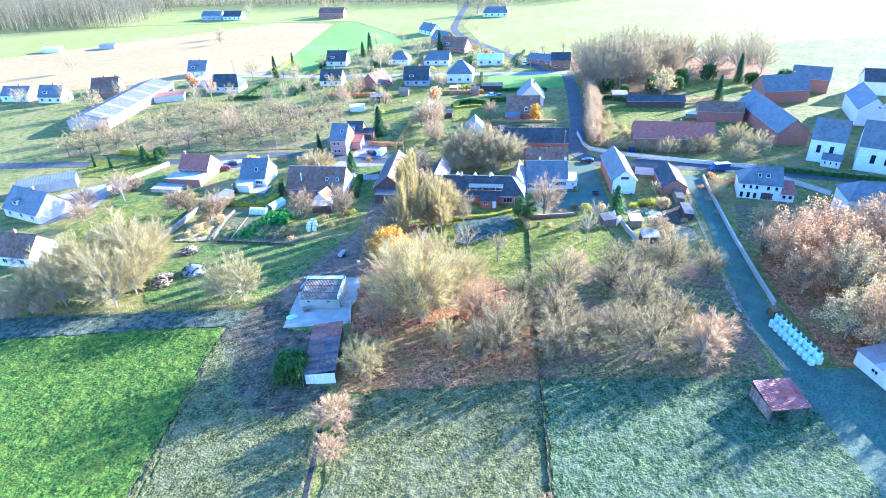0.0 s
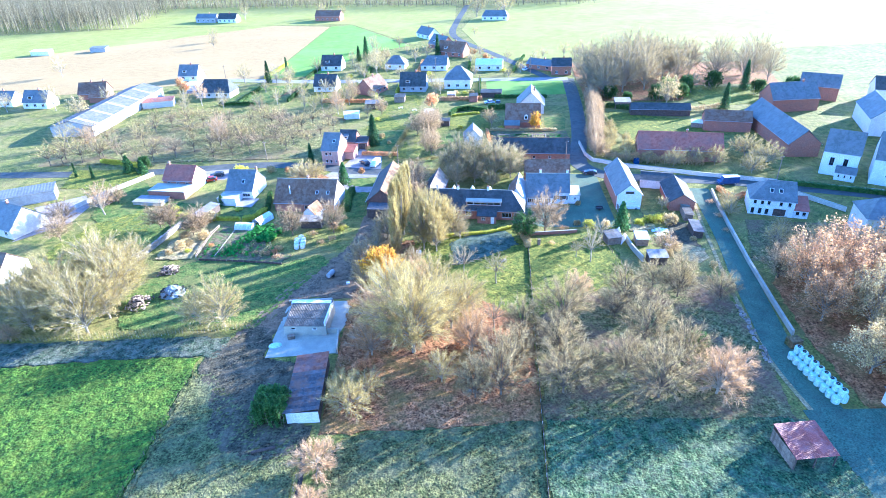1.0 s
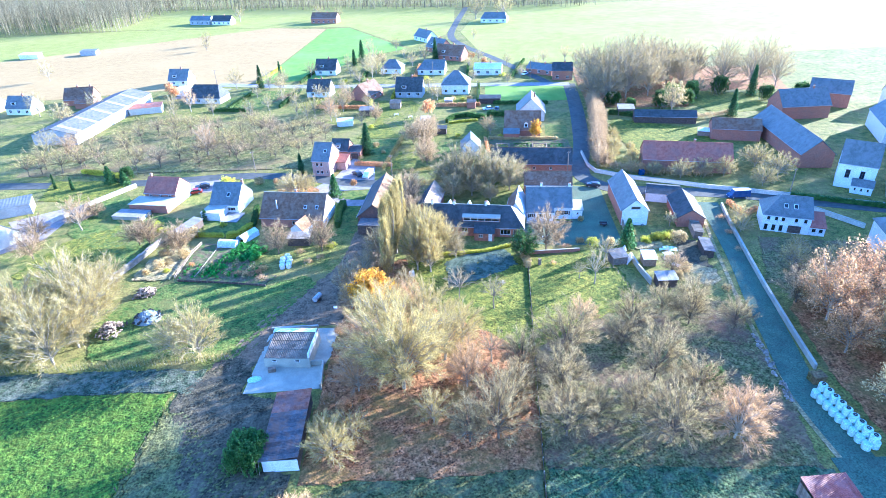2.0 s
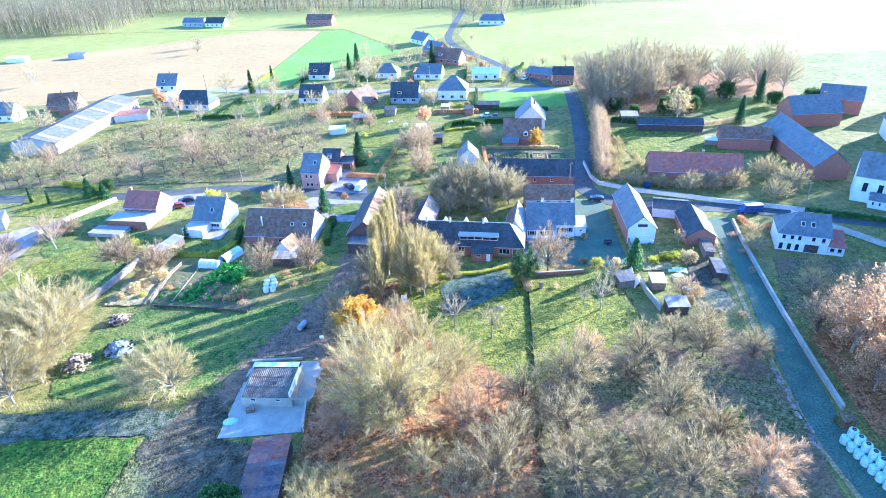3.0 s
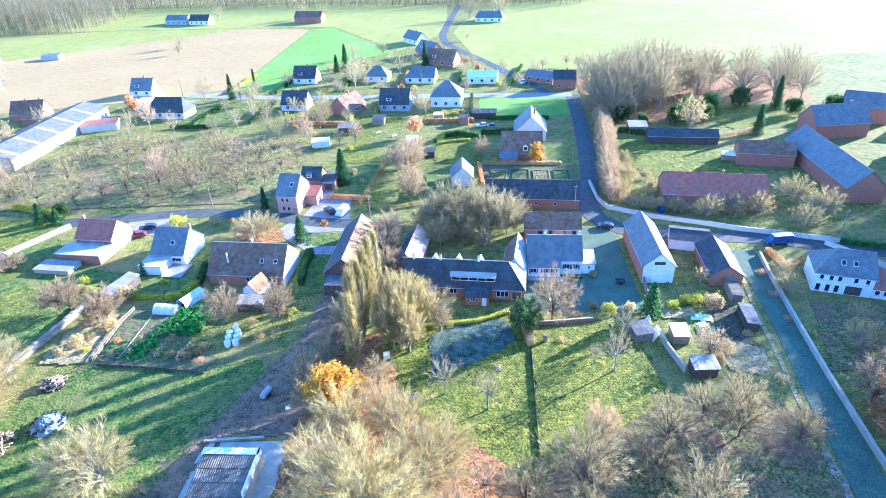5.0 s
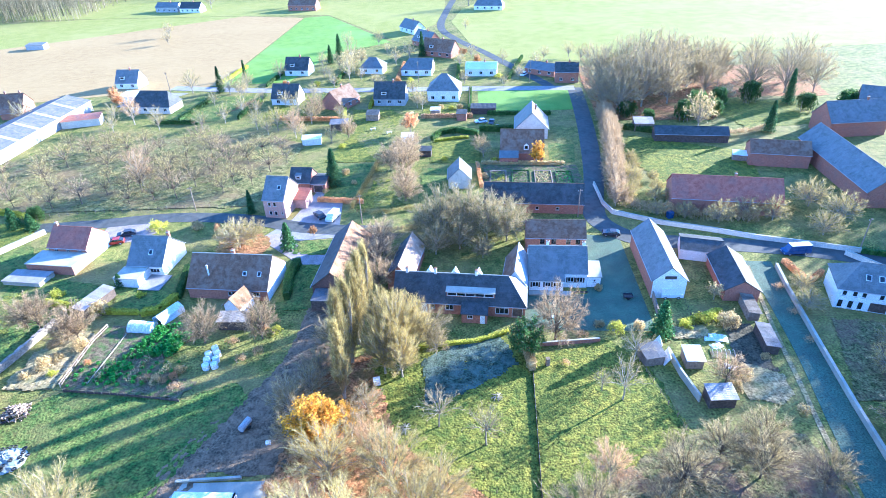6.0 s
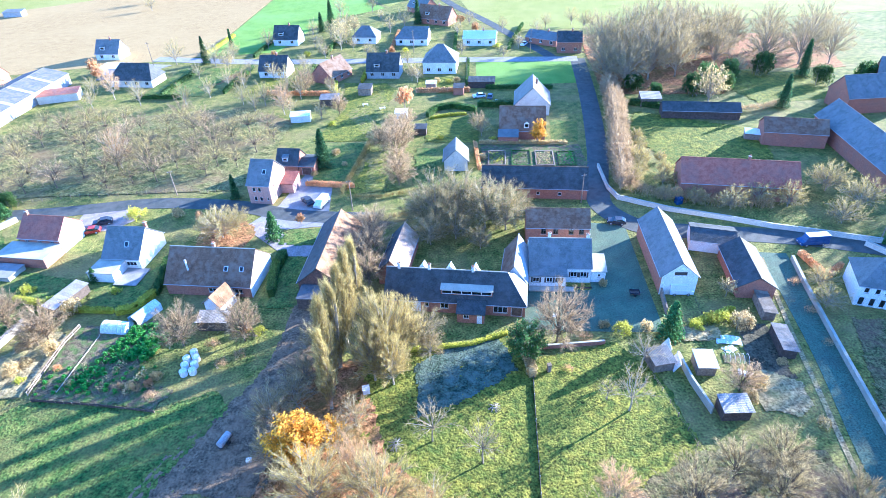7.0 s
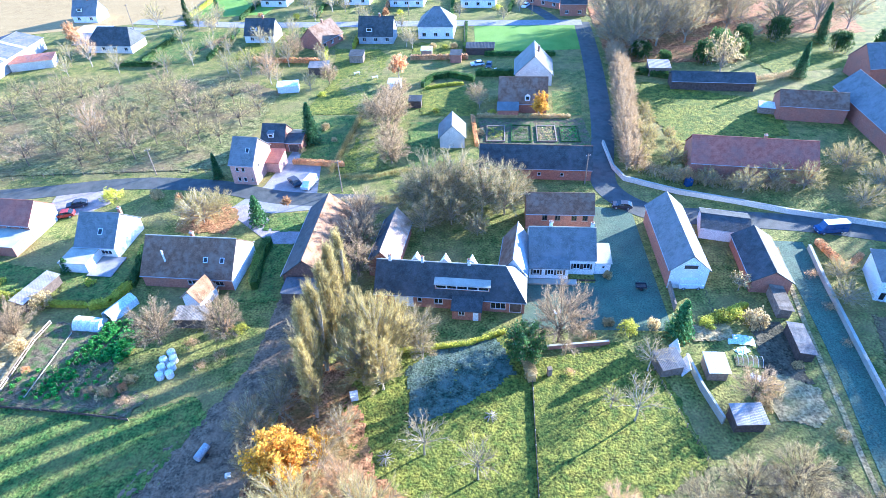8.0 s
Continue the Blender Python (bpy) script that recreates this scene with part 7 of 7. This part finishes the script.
pent("plank_shed", -65.8, 149.2, 72, 8.0, 2.6, 2.0, 2.3, M_DKWOOD, M_TIN, "long timber shed with a weathered plank roof", n=(9, 1), seed=2)
pent("dark_shed", -35.0, 141.3, -3, 5.4, 2.6, 2.1, 2.5, M_DKWOOD, M_STONE, "dark open shed with a pale flat roof", n=(5, 1), seed=3)
pent("tool_shed", 40.6, 128.6, 10, 3.4, 3.2, 1.9, 2.3, M_WOOD, M_GREYSHEET, "small dark-roofed tool shed", n=(3, 1), seed=4)
for i, (x, y) in enumerate(((42.2, 131.6), (42.6, 128.2))):
    e = base("sheet_panel", x, y, 0, 82, "white sheet panel leaning on a frame", "panel")
    Build().box(-1.4, 1.4, -0.04, 0.04, 0, 2.0, Euler((0.5, 0, 0)).to_matrix().to_4x4()).obj("sheet", M_WHITE, e)
    Build().box(-1.2, -1.12, 0.0, 0.9, 0, 0.06).obj("foot", M_WOOD, e)
pent("white_roofed_shed", 47.3, 127.6, -4, 2.8, 3.4, 1.9, 2.2, M_WOOD, M_WHITE, "garden shed with a white sheet roof", n=(3, 1), seed=5)
pent("striped_shed", 48.2, 118.5, 0, 4.0, 2.8, 2.0, 2.4, M_DKWOOD, M_TIN, "little shed with a pale ribbed roof", n=(6, 1), seed=6)
pent("lane_shed", 62.9, 141.0, 82, 5.8, 2.0, 1.7, 2.0, M_WOOD, M_HUTROOF, "narrow lane-side shed with plank-like sheets", n=(7, 1), seed=7)
pent("lane_shed", 61.9, 132.0, 82, 6.2, 2.2, 1.7, 2.0, M_DKWOOD, M_GREYSHEET, "narrow lane-side shed with a dark sheet roof", n=(6, 1), seed=8)
tun = base("polytunnel", -52.9, 141.3, 0, -8, "short white polythene tunnel", "polytunnel")
b = Build()
n = 12
for k in range(7):
    x = -2.4 + 0.8 * k
    for i in range(n + 1):
        a = math.pi * i / n
        r = 1.5 - (0.05 if k % 2 else 0)
        b.v.append((x, -r * math.cos(a), 1.55 * r * math.sin(a) / 1.5 * 1.0))
b.f = [(k * (n + 1) + i, k * (n + 1) + i + 1, (k + 1) * (n + 1) + i + 1, (k + 1) * (n + 1) + i) for k in range(6) for i in range(n)]
b.f += [tuple(range(n, -1, -1)), tuple(range(6 * (n + 1), 7 * (n + 1)))]
b.obj("cover", M_PLASTIC, tun)
for k in range(7):
    h_ = Build()
    for i in range(n):
        a0, a1 = math.pi * i / n, math.pi * (i + 1) / n
        x = -2.4 + 0.8 * k
        h_.tube((x, -1.53 * math.cos(a0), 1.58 * math.sin(a0)), (x, -1.53 * math.cos(a1), 1.58 * math.sin(a1)), 0.025, 0.025, 4, False)
    h_.obj("hoop", M_GREYW, tun)
gr = base("greenhouse", -49.0, 144.6, 0, 62, "small glass greenhouse with pale glazing bars", "greenhouse")
for k in range(7):
    x = -2.7 + 0.9 * k
    f_ = Build()
    for p, q in (((x, -1.2, 0), (x, -1.2, 1.4)), ((x, -1.2, 1.4), (x, 0, 2.1)), ((x, 0, 2.1), (x, 1.2, 1.4)), ((x, 1.2, 1.4), (x, 1.2, 0))):
        f_.tube(p, q, 0.04, 0.04, 4)
    f_.obj("glazing_bar", M_FRAME, gr)
    if k < 6:
        for y0, z0, y1, z1 in ((-1.2, 0.05, -1.2, 1.4), (-1.2, 1.4, 0, 2.1), (0, 2.1, 1.2, 1.4), (1.2, 1.4, 1.2, 0.05)):
            Build().add([(x + 0.04, y0, z0), (x + 0.86, y0, z0), (x + 0.86, y1, z1), (x + 0.04, y1, z1)], [(0, 1, 2, 3)]).obj("pane", M_PLASTIC, gr)
for x, y, lx, ly, yaw in ((53.8, 133.6, 4.0, 2.2, -10), (53.2, 131.4, 2.2, 1.4, 20), (53.6, 126, 2.6, 1.2, -25), (26.1, 141.1, 1.4, 0.9, 0)):
    e = base("plastic_sheet", x, y, 0, yaw, "crumpled white plastic sheet on the ground", "sheet")
    rng = random.Random(int(x * 10))
    b = Build()
    for i in range(9):
        for j in range(6):
            b.v.append((-lx / 2 + lx * i / 8 + rng.uniform(-0.1, 0.1), -ly / 2 + ly * j / 5 + rng.uniform(-0.1, 0.1), rng.uniform(0.0, 0.22)))
    b.f = [(i * 6 + j, (i + 1) * 6 + j, (i + 1) * 6 + j + 1, i * 6 + j + 1) for i in range(8) for j in range(5)]
    b.obj("film", M_PLASTIC, e)
hb = base("hoop_bed", 53.3, 129.3, 0, -10, "vegetable bed under thin wire hoops", "garden bed")
Build().box(-2, 2, -1.2, 1.2, -0.1, 0.12).obj("soil", M_BED, hb)
for k in range(6):
    h_ = Build()
    for i in range(8):
        a0, a1 = math.pi * i / 8, math.pi * (i + 1) / 8
        h_.tube((-1.8 + 0.72 * k, -1.1 * math.cos(a0), 0.9 * math.sin(a0)), (-1.8 + 0.72 * k, -1.1 * math.cos(a1), 0.9 * math.sin(a1)), 0.02, 0.02, 4, False)
    h_.obj("hoop", M_FRAME, hb)
cab = shrub("cabbage_plant", 0.8, 0.8, 0.55, "leafy green cabbage plant", 77, M_VEG, 0.16, 160, "vegetable")
rng = random.Random(12)
vspots = []
for r_ in range(4):
    for k in range(11):
        vspots.append((-52.4 + r_ * 1.2 + k * 0.32 + rng.uniform(-0.1, 0.1), 132.6 + k * 0.9 + rng.uniform(-0.2, 0.2), rng.uniform(0.8, 1.3)))
for r_ in range(4):
    for k in range(7):
        vspots.append((-47.4 + r_ * 1.0 + k * 0.3 + rng.uniform(-0.2, 0.2), 133.4 + k * 0.9 + rng.uniform(-0.2, 0.2), rng.uniform(1.0, 1.7)))
    for k in range(6):
        vspots.append((-55 + r_ * 1.1 + k * 0.2, 126.8 + k * 0.9 + rng.uniform(-0.2, 0.2), rng.uniform(0.7, 1.1)))
for r_ in range(9):
    for k in range(5):
        vspots.append((-58.8 + r_ * 2.1 + rng.uniform(-0.4, 0.4), 126.2 + k * 1.25 + rng.uniform(-0.3, 0.3), rng.uniform(0.5, 1.0)))
place(cab, vspots, 30, group="vegetable rows")
for x0, y0, x1, y1 in ((-54.6, 126.6, -53.6, 132), (-49, 126, -47.6, 132.4), (-44.6, 125, -43, 130)):
    row_ = base("bean_row", x0, y0, 0, 0, "row of bean poles with withered vines", "bean row", "bean rows")
    for k in range(6):
        px_, py_ = (x1 - x0) * k / 5, (y1 - y0) * k / 5
        Build().tube((px_, py_, -0.1), (px_ + rng.uniform(-0.2, 0.2), py_, 1.9), 0.035, 0.025, 5).obj("pole", M_WOOD, row_)
    vine = Build()
    for k in range(40):
        t_ = rng.random()
        leaf_quads(vine, rng, Vector(((x1 - x0) * t_, (y1 - y0) * t_, rng.uniform(0.2, 1.6))), 0.35, 7, 0.12)
    tagged(vine.obj("vine", M_STRAW, row_), kind="stuff")
place(shrub("dry_bush", 3.2, 2.8, 2.0, "dry straw-coloured garden bush", 78, M_STRAW, 0.13, 40), [(57.3, 136.8, 1.3), (-62, 136, 1.0), (41.1, 137.1, 0.7), (-66, 131, 0.9), (60.2, 116, 0.6), (60.6, 107, 0.5), (78.5, 118, 0.6), (-41, 129, 0.6), (-44.5, 127, 0.5), (-56, 180.6, 0.9), (5, 268, 0.8), (12, 267, 0.9), (36.5, 149.5, 0.5), (34, 138, 0.6), (54.6, 124, 0.9), (52, 121, 0.7), (-64, 146.6, 1.2), (-68, 128.5, 0.6), (-64.8, 133, 0.7), (-67.5, 137, 0.8), (17, 205, 0.7), (60, 128, 0.5), (-27, 199, 0.6), (-23, 211, 0.7), (-19.8, 204, 0.5)], 31, group="dry bushes")
place(shrub("green_bush", 3.0, 2.6, 1.7, "bright green garden bush", 79, M_LIME, 0.12, 40), [(36.8, 136.2, 1.1), (52.5, 138.2, 1.0), (55, 138.8, 0.9), (-26.6, 139, 0.8), (-66, 180.5, 1.3), (-76, 153, 1.0), (-58, 152, 0.7), (9, 267, 0.8), (-19, 296, 1.0), (-48, 305, 1.0), (-8, 306, 1.0), (30, 308, 1.0), (-27, 232, 0.7), (6, 219, 0.7), (21, 216.5, 0.8), (-63.5, 129, 0.5), (-69, 148.8, 0.9), (79, 121, 0.5), (49.6, 137, 0.8)], 32, group="green bushes")
place(shrub("brown_bush", 2.6, 2.2, 1.2, "low russet bare bush", 177, M_TWIGR, 0.1, 60, twigs=3), [(-43, 126.4, 0.9), (-40.4, 125, 0.9), (-46.2, 127, 0.8), (-31, 131.5, 1.0), (-28.5, 133.5, 1.0), (-34, 136, 1.0), (-21, 125, 0.6), (30, 135, 1.0), (26, 128, 0.7), (-17, 109, 1.0), (-19.5, 104.5, 1.1), (-18.5, 99, 1.0), (-17.6, 92, 1.2), (-18.6, 86, 1.2), (-19.5, 80, 1.1), (72, 148, 1.0), (70.8, 140, 0.9), (69.5, 132, 0.8)], 33, group="low bushes")
place(shrub("orange_bush", 2.8, 2.4, 2.2, "bush with orange autumn leaves", 178, M_COPPER, 0.13, 40), [(-16.2, 95.5, 1.2), (-15.4, 84, 0.9), (61, 181.5, 1.2), (66, 180, 1.0), (-29, 139.5, 0.8), (-41.6, 127.4, 0.5), (-58.6, 131.5, 0.5), (-12, 102, 1.0), (3, 90, 0.8), (-15.6, 90.5, 1.0)], 34, group="orange bushes")


# kitchen garden beds behind the barn
for i, (x, y, w, d) in enumerate(((21, 205, 4.2, 8), (27.4, 204.6, 4.6, 8.4), (33.6, 204, 4.4, 8), (39.4, 203.4, 4.2, 7.6))):
    e = base("raised_bed", x, y, 0, -5, "boarded kitchen garden bed with winter greens", "garden bed", "kitchen garden beds")
    Build().box(-w / 2, w / 2, -d / 2, d / 2, -0.1, 0.2).obj("soil", M_BED, e)
    for x0, x1, y0, y1 in ((-w / 2 - 0.25, -w / 2, -d / 2, d / 2), (w / 2, w / 2 + 0.25, -d / 2, d / 2), (-w / 2 - 0.25, w / 2 + 0.25, -d / 2 - 0.25, -d / 2), (-w / 2 - 0.25, w / 2 + 0.25, d / 2, d / 2 + 0.25)):
        Build().box(x0, x1, y0, y1, -0.1, 0.4).obj("edging_board", (M_WOOD, M_LEAF)[i % 2], e)
    b = Build()
    rng = random.Random(40 + i)
    for k in range(90):
        leaf_quads(b, rng, Vector((rng.uniform(-w, w) * 0.45, rng.uniform(-d, d) * 0.45, 0.35)), 0.3, 6, 0.14)
    tagged(b.obj("greens", (M_LIME, M_LEAF, M_STRAW, M_VEG)[i], e), kind="stuff")
for x, y in ((-12.6, 243.2), (-18.5, 247), (24, 246)):
    e = base("garden_table", x, y, 0, 20, "pale garden table with a bench", "table")
    Build().box(-0.9, 0.9, -0.45, 0.45, 0.7, 0.76).obj("tabletop", M_FRAME, e)
    for sx in (-0.75, 0.75):
        for sy in (-0.35, 0.35):
            Build().box(sx - 0.05, sx + 0.05, sy - 0.05, sy + 0.05, 0.0, 0.699).obj("leg", M_FRAME, e)


# ---- vehicles ----
def car(name, x, y, z, yaw, L, H, paint, label, box=False, category="car"):
    """A parked vehicle: rounded body, glazed cabin, four wheels, lamps."""
    e = base(name, x, y, z, yaw, label, category)
    w = 0.88 if not box else 0.98
    prof = [(-L / 2, 0.35), (-L / 2, 0.75), (-L / 2 + 0.15, 0.9), (-L * 0.22, 0.98), (L / 2 - 0.2, 1.0), (L / 2, 0.8), (L / 2, 0.35)]
    if box:
        prof = [(-L / 2, 0.4), (-L / 2, 1.0), (-L / 2 + 0.7, 1.2), (L / 2, 1.25), (L / 2, 0.4)]
    n = len(prof)
    b = Build()
    b.add([(p, s * w, q) for s in (-1, 1) for p, q in prof], [tuple(range(n - 1, -1, -1)), tuple(range(n, 2 * n))] + [(i, (i + 1) % n, (i + 1) % n + n, i + n) for i in range(n)])
    body = b.obj("body", paint, e)
    cp = [(-L * 0.24, 0.98), (-L * 0.08, H - 0.04), (L * 0.28, H), (L * 0.46, 1.0)] if not box else [(-L / 2 + 0.7, 1.2), (-L / 2 + 1.3, H), (L / 2, H), (L / 2, 1.25)]
    n = len(cp)
    cb = Build()
    cb.add([(p, s * (w - 0.06 - (0.1 if q > 1.1 else 0)), q) for s in (-1, 1) for p, q in cp], [tuple(range(n - 1, -1, -1)), tuple(range(n, 2 * n))] + [(i, (i + 1) % n, (i + 1) % n + n, i + n) for i in range(n)])
    cb.obj("cabin", M_GLASS if not box else paint, e)
    x0, x1 = (cp[1][0], cp[2][0])
    Build().box(x0, x1, -w + 0.14, w - 0.14, H + 0.002, H + 0.05).obj("roof_panel", paint if not box else M_CAR_W, e)
    for px in (-L * 0.3, L * 0.3):
        for s in (-1, 1):
            wh_ = Build().tube((px, s * (w - 0.18), 0.32), (px, s * (w + 0.02), 0.32), 0.32, 0.32, 12).obj("wheel", M_RUBBER, e)
            Build().tube((px, s * (w + 0.021), 0.32), (px, s * (w + 0.03), 0.32), 0.19, 0.19, 10).obj("rim", M_GREYW, wh_)
    for s in (-1, 1):
        Build().box(-L / 2 - 0.02, -L / 2 + 0.02, s * 0.62 - 0.16, s * 0.62 + 0.16, 0.6, 0.74).obj("headlight", M_FRAME, e)
    return e


car("truck", 81.8, 160.6, 0.06, 3, 5.8, 2.3, M_CAR_B, "blue box van with a white roof on the road", True, "van")
car("car", -26.2, 184.6, 0.06, -55, 4.3, 1.45, M_CAR_D, "dark car parked on the forecourt")
car("van", -22.6, 183.4, 0.06, 72, 4.7, 1.9, M_CAR_W, "white van parked on the forecourt", True, "van")
car("car", -72.8, 178.2, 0, 20, 4.3, 1.45, M_CAR_D, "dark car parked beside the street")
car("car", -73.8, 174.4, 0, 15, 4.2, 1.45, M_CAR_R, "dark red car parked beside the house")
car("car", 44.4, 171.0, 0.03, -10, 4.0, 1.3, M_CAR_D, "dark car at the road bend")
for x, y, yaw, paint, lb in ((19, 251, 10, M_CAR_W, "white car parked behind a garden hedge"), (22.5, 249.4, 80, M_CAR_D, "dark car parked behind a garden hedge"), (-38, 292, -8, M_CAR_D, "dark car parked by the street house"),
                             (11, 297.5, -6, M_CAR_W, "white car parked at the street edge"), (-59, 296, -8, M_CAR_R, "red car parked at the street edge"), (41, 309, 60, M_CAR_W, "white car on a house drive"),
                             (-116, 290, 30, M_CAR_W, "white car in the works yard"), (-110, 296, -20, M_CAR_D, "dark car in the works yard")):
    car("car", x, y, 0.06, yaw, 4.3, 1.45, paint, lb)
cv = car("caravan", 50.0, 146.4, 0, 178, 4.2, 2.3, M_CAR_W, "white caravan parked at the gable end", True, "caravan")
tr = base("trailer", 41.6, 146.4, 0, -5, "small dark trailer in the yard", "trailer")
Build().box(-0.9, 0.9, -0.6, 0.6, 0.4, 0.46).obj("bed", M_DKWOOD, tr)
for x0, x1, y0, y1 in ((-0.9, 0.9, -0.6, -0.55), (-0.9, 0.9, 0.55, 0.6), (-0.9, -0.85, -0.55, 0.55), (0.85, 0.9, -0.55, 0.55)):
    Build().box(x0, x1, y0, y1, 0.461, 0.8).obj("side", M_CAR_D, tr)
for s in (-1, 1):
    Build().tube((0, s * 0.62, 0.28), (0, s * 0.78, 0.28), 0.28, 0.28, 10).obj("wheel", M_RUBBER, tr)
Build().tube((0.9, 0, 0.43), (2.0, 0, 0.4), 0.04, 0.04, 5).obj("drawbar", M_DARKFR, tr)
tank = base("slurry_tank", -25.8, 115.8, 0, 70, "small grey tank trailer in the mud", "trailer")
Build().tube((-1.1, 0, 0.9), (1.1, 0, 0.9), 0.55, 0.55, 14).obj("tank", M_GREYW, tank)
for s in (-1, 1):
    Build().tube((0, s * 0.56, 0.35), (0, s * 0.76, 0.35), 0.35, 0.35, 10).obj("wheel", M_RUBBER, tank)
Build().box(-1.3, 1.3, -0.3, 0.3, 0.3, 0.36).obj("chassis", M_DARKFR, tank)
Build().tube((1.1, 0, 0.4), (2.0, 0, 0.35), 0.05, 0.05, 5).obj("drawbar", M_DARKFR, tank)


def crate(name, x, y, sx, sy, h, mat, label, category="crate", z=0.0):
    e = base(name, x, y, z, 12, label, category)
    b = Build()
    panel(b, [-sx / 2, sx / 2], [0, h], [], -sy / 2, sy / 2, Matrix())
    b.obj("box", mat, e)
    Build().box(-sx / 2 - 0.03, sx / 2 + 0.03, -sy / 2 - 0.03, sy / 2 + 0.03, h + 0.002, h + 0.06).obj("lid", mat, e)


crate("water_tank", -6.2, 124.6, 1.1, 1.1, 1.0, M_WHITE, "white water container under the trees", "container")
crate("crate", -21.5, 112.6, 0.7, 0.6, 0.45, M_WWRAP, "small white bag lying on the mud", "bag")
crate("crate", -29.8, 93.6, 1.3, 0.7, 0.7, M_WOOD, "wooden crate against the hut wall", z=0.09)
crate("nest_box", 22.8, 127.8, 0.6, 0.6, 1.6, M_WOOD, "little hutch on a stand beside the fence", "hutch")
crate("mossy_shed", 63.6, 88, 2.2, 1.8, 1.5, M_LITTER2, "small moss-roofed shed at the wall end", "shed")
crate("skip", 60.6, 178.6, 1.4, 1.2, 1.6, M_CAR_B, "blue-grey bin beside the wall", "bin")
tub = base("tub", -32.4, 91.4, 0.09, 15, "pale blue upturned oval tub on the slab", "tub")
b = Build()
n = 16
for j, (q, z) in enumerate([(1.0, 0), (0.96, 0.3), (0.85, 0.42), (0.5, 0.46), (0.02, 0.47)]):
    b.v += [(1.25 * q * math.cos(2 * math.pi * i / n), 0.65 * q * math.sin(2 * math.pi * i / n), z) for i in range(n)]
b.f = [(j * n + i, j * n + (i + 1) % n, (j + 1) * n + (i + 1) % n, (j + 1) * n + i) for j in range(4) for i in range(n)]
b.obj("shell", M_WRAP, tub, smooth=True)


def pole(x, y, h, label="wooden telegraph pole with a crossarm"):
    e = base("telegraph_pole", x, y, 0, 20, label, "pole", "telegraph poles")
    Build().tube((0, 0, -0.5), (0, 0, h), 0.14, 0.1, 8).obj("shaft", M_WOOD, e)
    Build().box(-0.6, 0.6, -0.05, 0.05, h - 0.5, h - 0.4).obj("crossarm", M_WOOD, e)
    for dx in (-0.5, 0.5):
        Build().tube((dx, 0, h - 0.4), (dx, 0, h - 0.25), 0.04, 0.04, 6).obj("insulator", M_FRAME, e)


for x, y, h in ((-14.9, 180.5, 8), (42.2, 298.8, 9), (-4.4, 304, 9), (15.7, 268.2, 8), (-108, 297, 10), (96, 161, 8), (38.6, 180.5, 7.5), (-60, 190.5, 7)):
    pole(x, y, h)
# far garden sheds and outbuildings
for x, y, yaw, L, W, h0, wl, rf, lb in ((-30.5, 250, 0, 6, 4, 2.3, M_DKWOOD, M_GREYSHEET, "dark garden shed in a back garden"), (-19.5, 258.5, -4, 4.4, 4, 2.4, M_WOOD, M_DKROOF, "small timber garden house"),
                                (-6.1, 236, -5, 3.6, 2.4, 1.9, M_WHITE, M_WHITE, "white garden box by the tree"), (0.2, 223.2, -5, 3.4, 2.6, 2.0, M_DKWOOD, M_DKROOF, "small dark timber garden shed"),
                                (12.4, 255.5, -6, 3.4, 3.4, 2.5, M_BRICK, M_DKROOF, "little brick garden house by the hedge"), (3.0, 262, -6, 3.4, 2.2, 1.8, M_WOOD, M_WHITE, "low white-topped shed in a garden"),
                                (20.5, 262, -6, 9, 4, 2.2, M_DKWOOD, M_DKROOF, "long low dark garden shed"), (-37.6, 236.5, 5, 6.0, 3.0, 2.0, M_WHITE, M_PLASTIC, "white plastic garden tunnel shed"),
                                (-120, 292, -10, 12, 6, 2.6, M_WHITE, M_WHITE, "white roofed shed in the yard"), (-128, 264, 15, 13, 6, 2.6, M_CREAM, M_RUST, "low shed with reddish roof"),
                                (72, 240, -8, 6, 5, 2.6, M_WOOD, M_TIN, "timber hay shelter in the paddock"), (-100, 160, 60, 5, 3.5, 2.2, M_WOOD, M_GREYSHEET, "small garden shed by the wall"),
                                (92, 212, -20, 4, 2.6, 1.8, M_WOOD, M_WHITE, "little feed shelter in the paddock"), (-125, 163, 25, 16, 6, 3.0, M_GREYW, M_SLATE, "low grey outbuilding beside the house"),
                                (-225, 400, 0, 10, 5, 2.6, M_GREYW, M_SLATE, "field barn in the pasture"), (-260, 395, 0, 12, 5, 2.6, M_WHITE, M_WHITE, "white field shelter in the pasture")):
    pent("garden_shed", x, y, yaw, L, W, h0, h0 + 0.5, wl, rf, lb, n=(4, 1), seed=int(abs(x)))
# farm building by the yard
fb = base("farm_building", 77.5, 63.5, 0, -80, "low yellowish brick farm building with a pale roof", "barn")
add_walls(fb, 22, 11, 3.0, row("F", [-7, -2, 4], 1.2, 1.4, 0.8), M_CREAM, (False, False), 3.0)
corrugated(fb, "roof_sheet", -11.3, 11.3, -5.8, 5.8, 3.1, 4.0, 11, 3, M_TIN, 9)
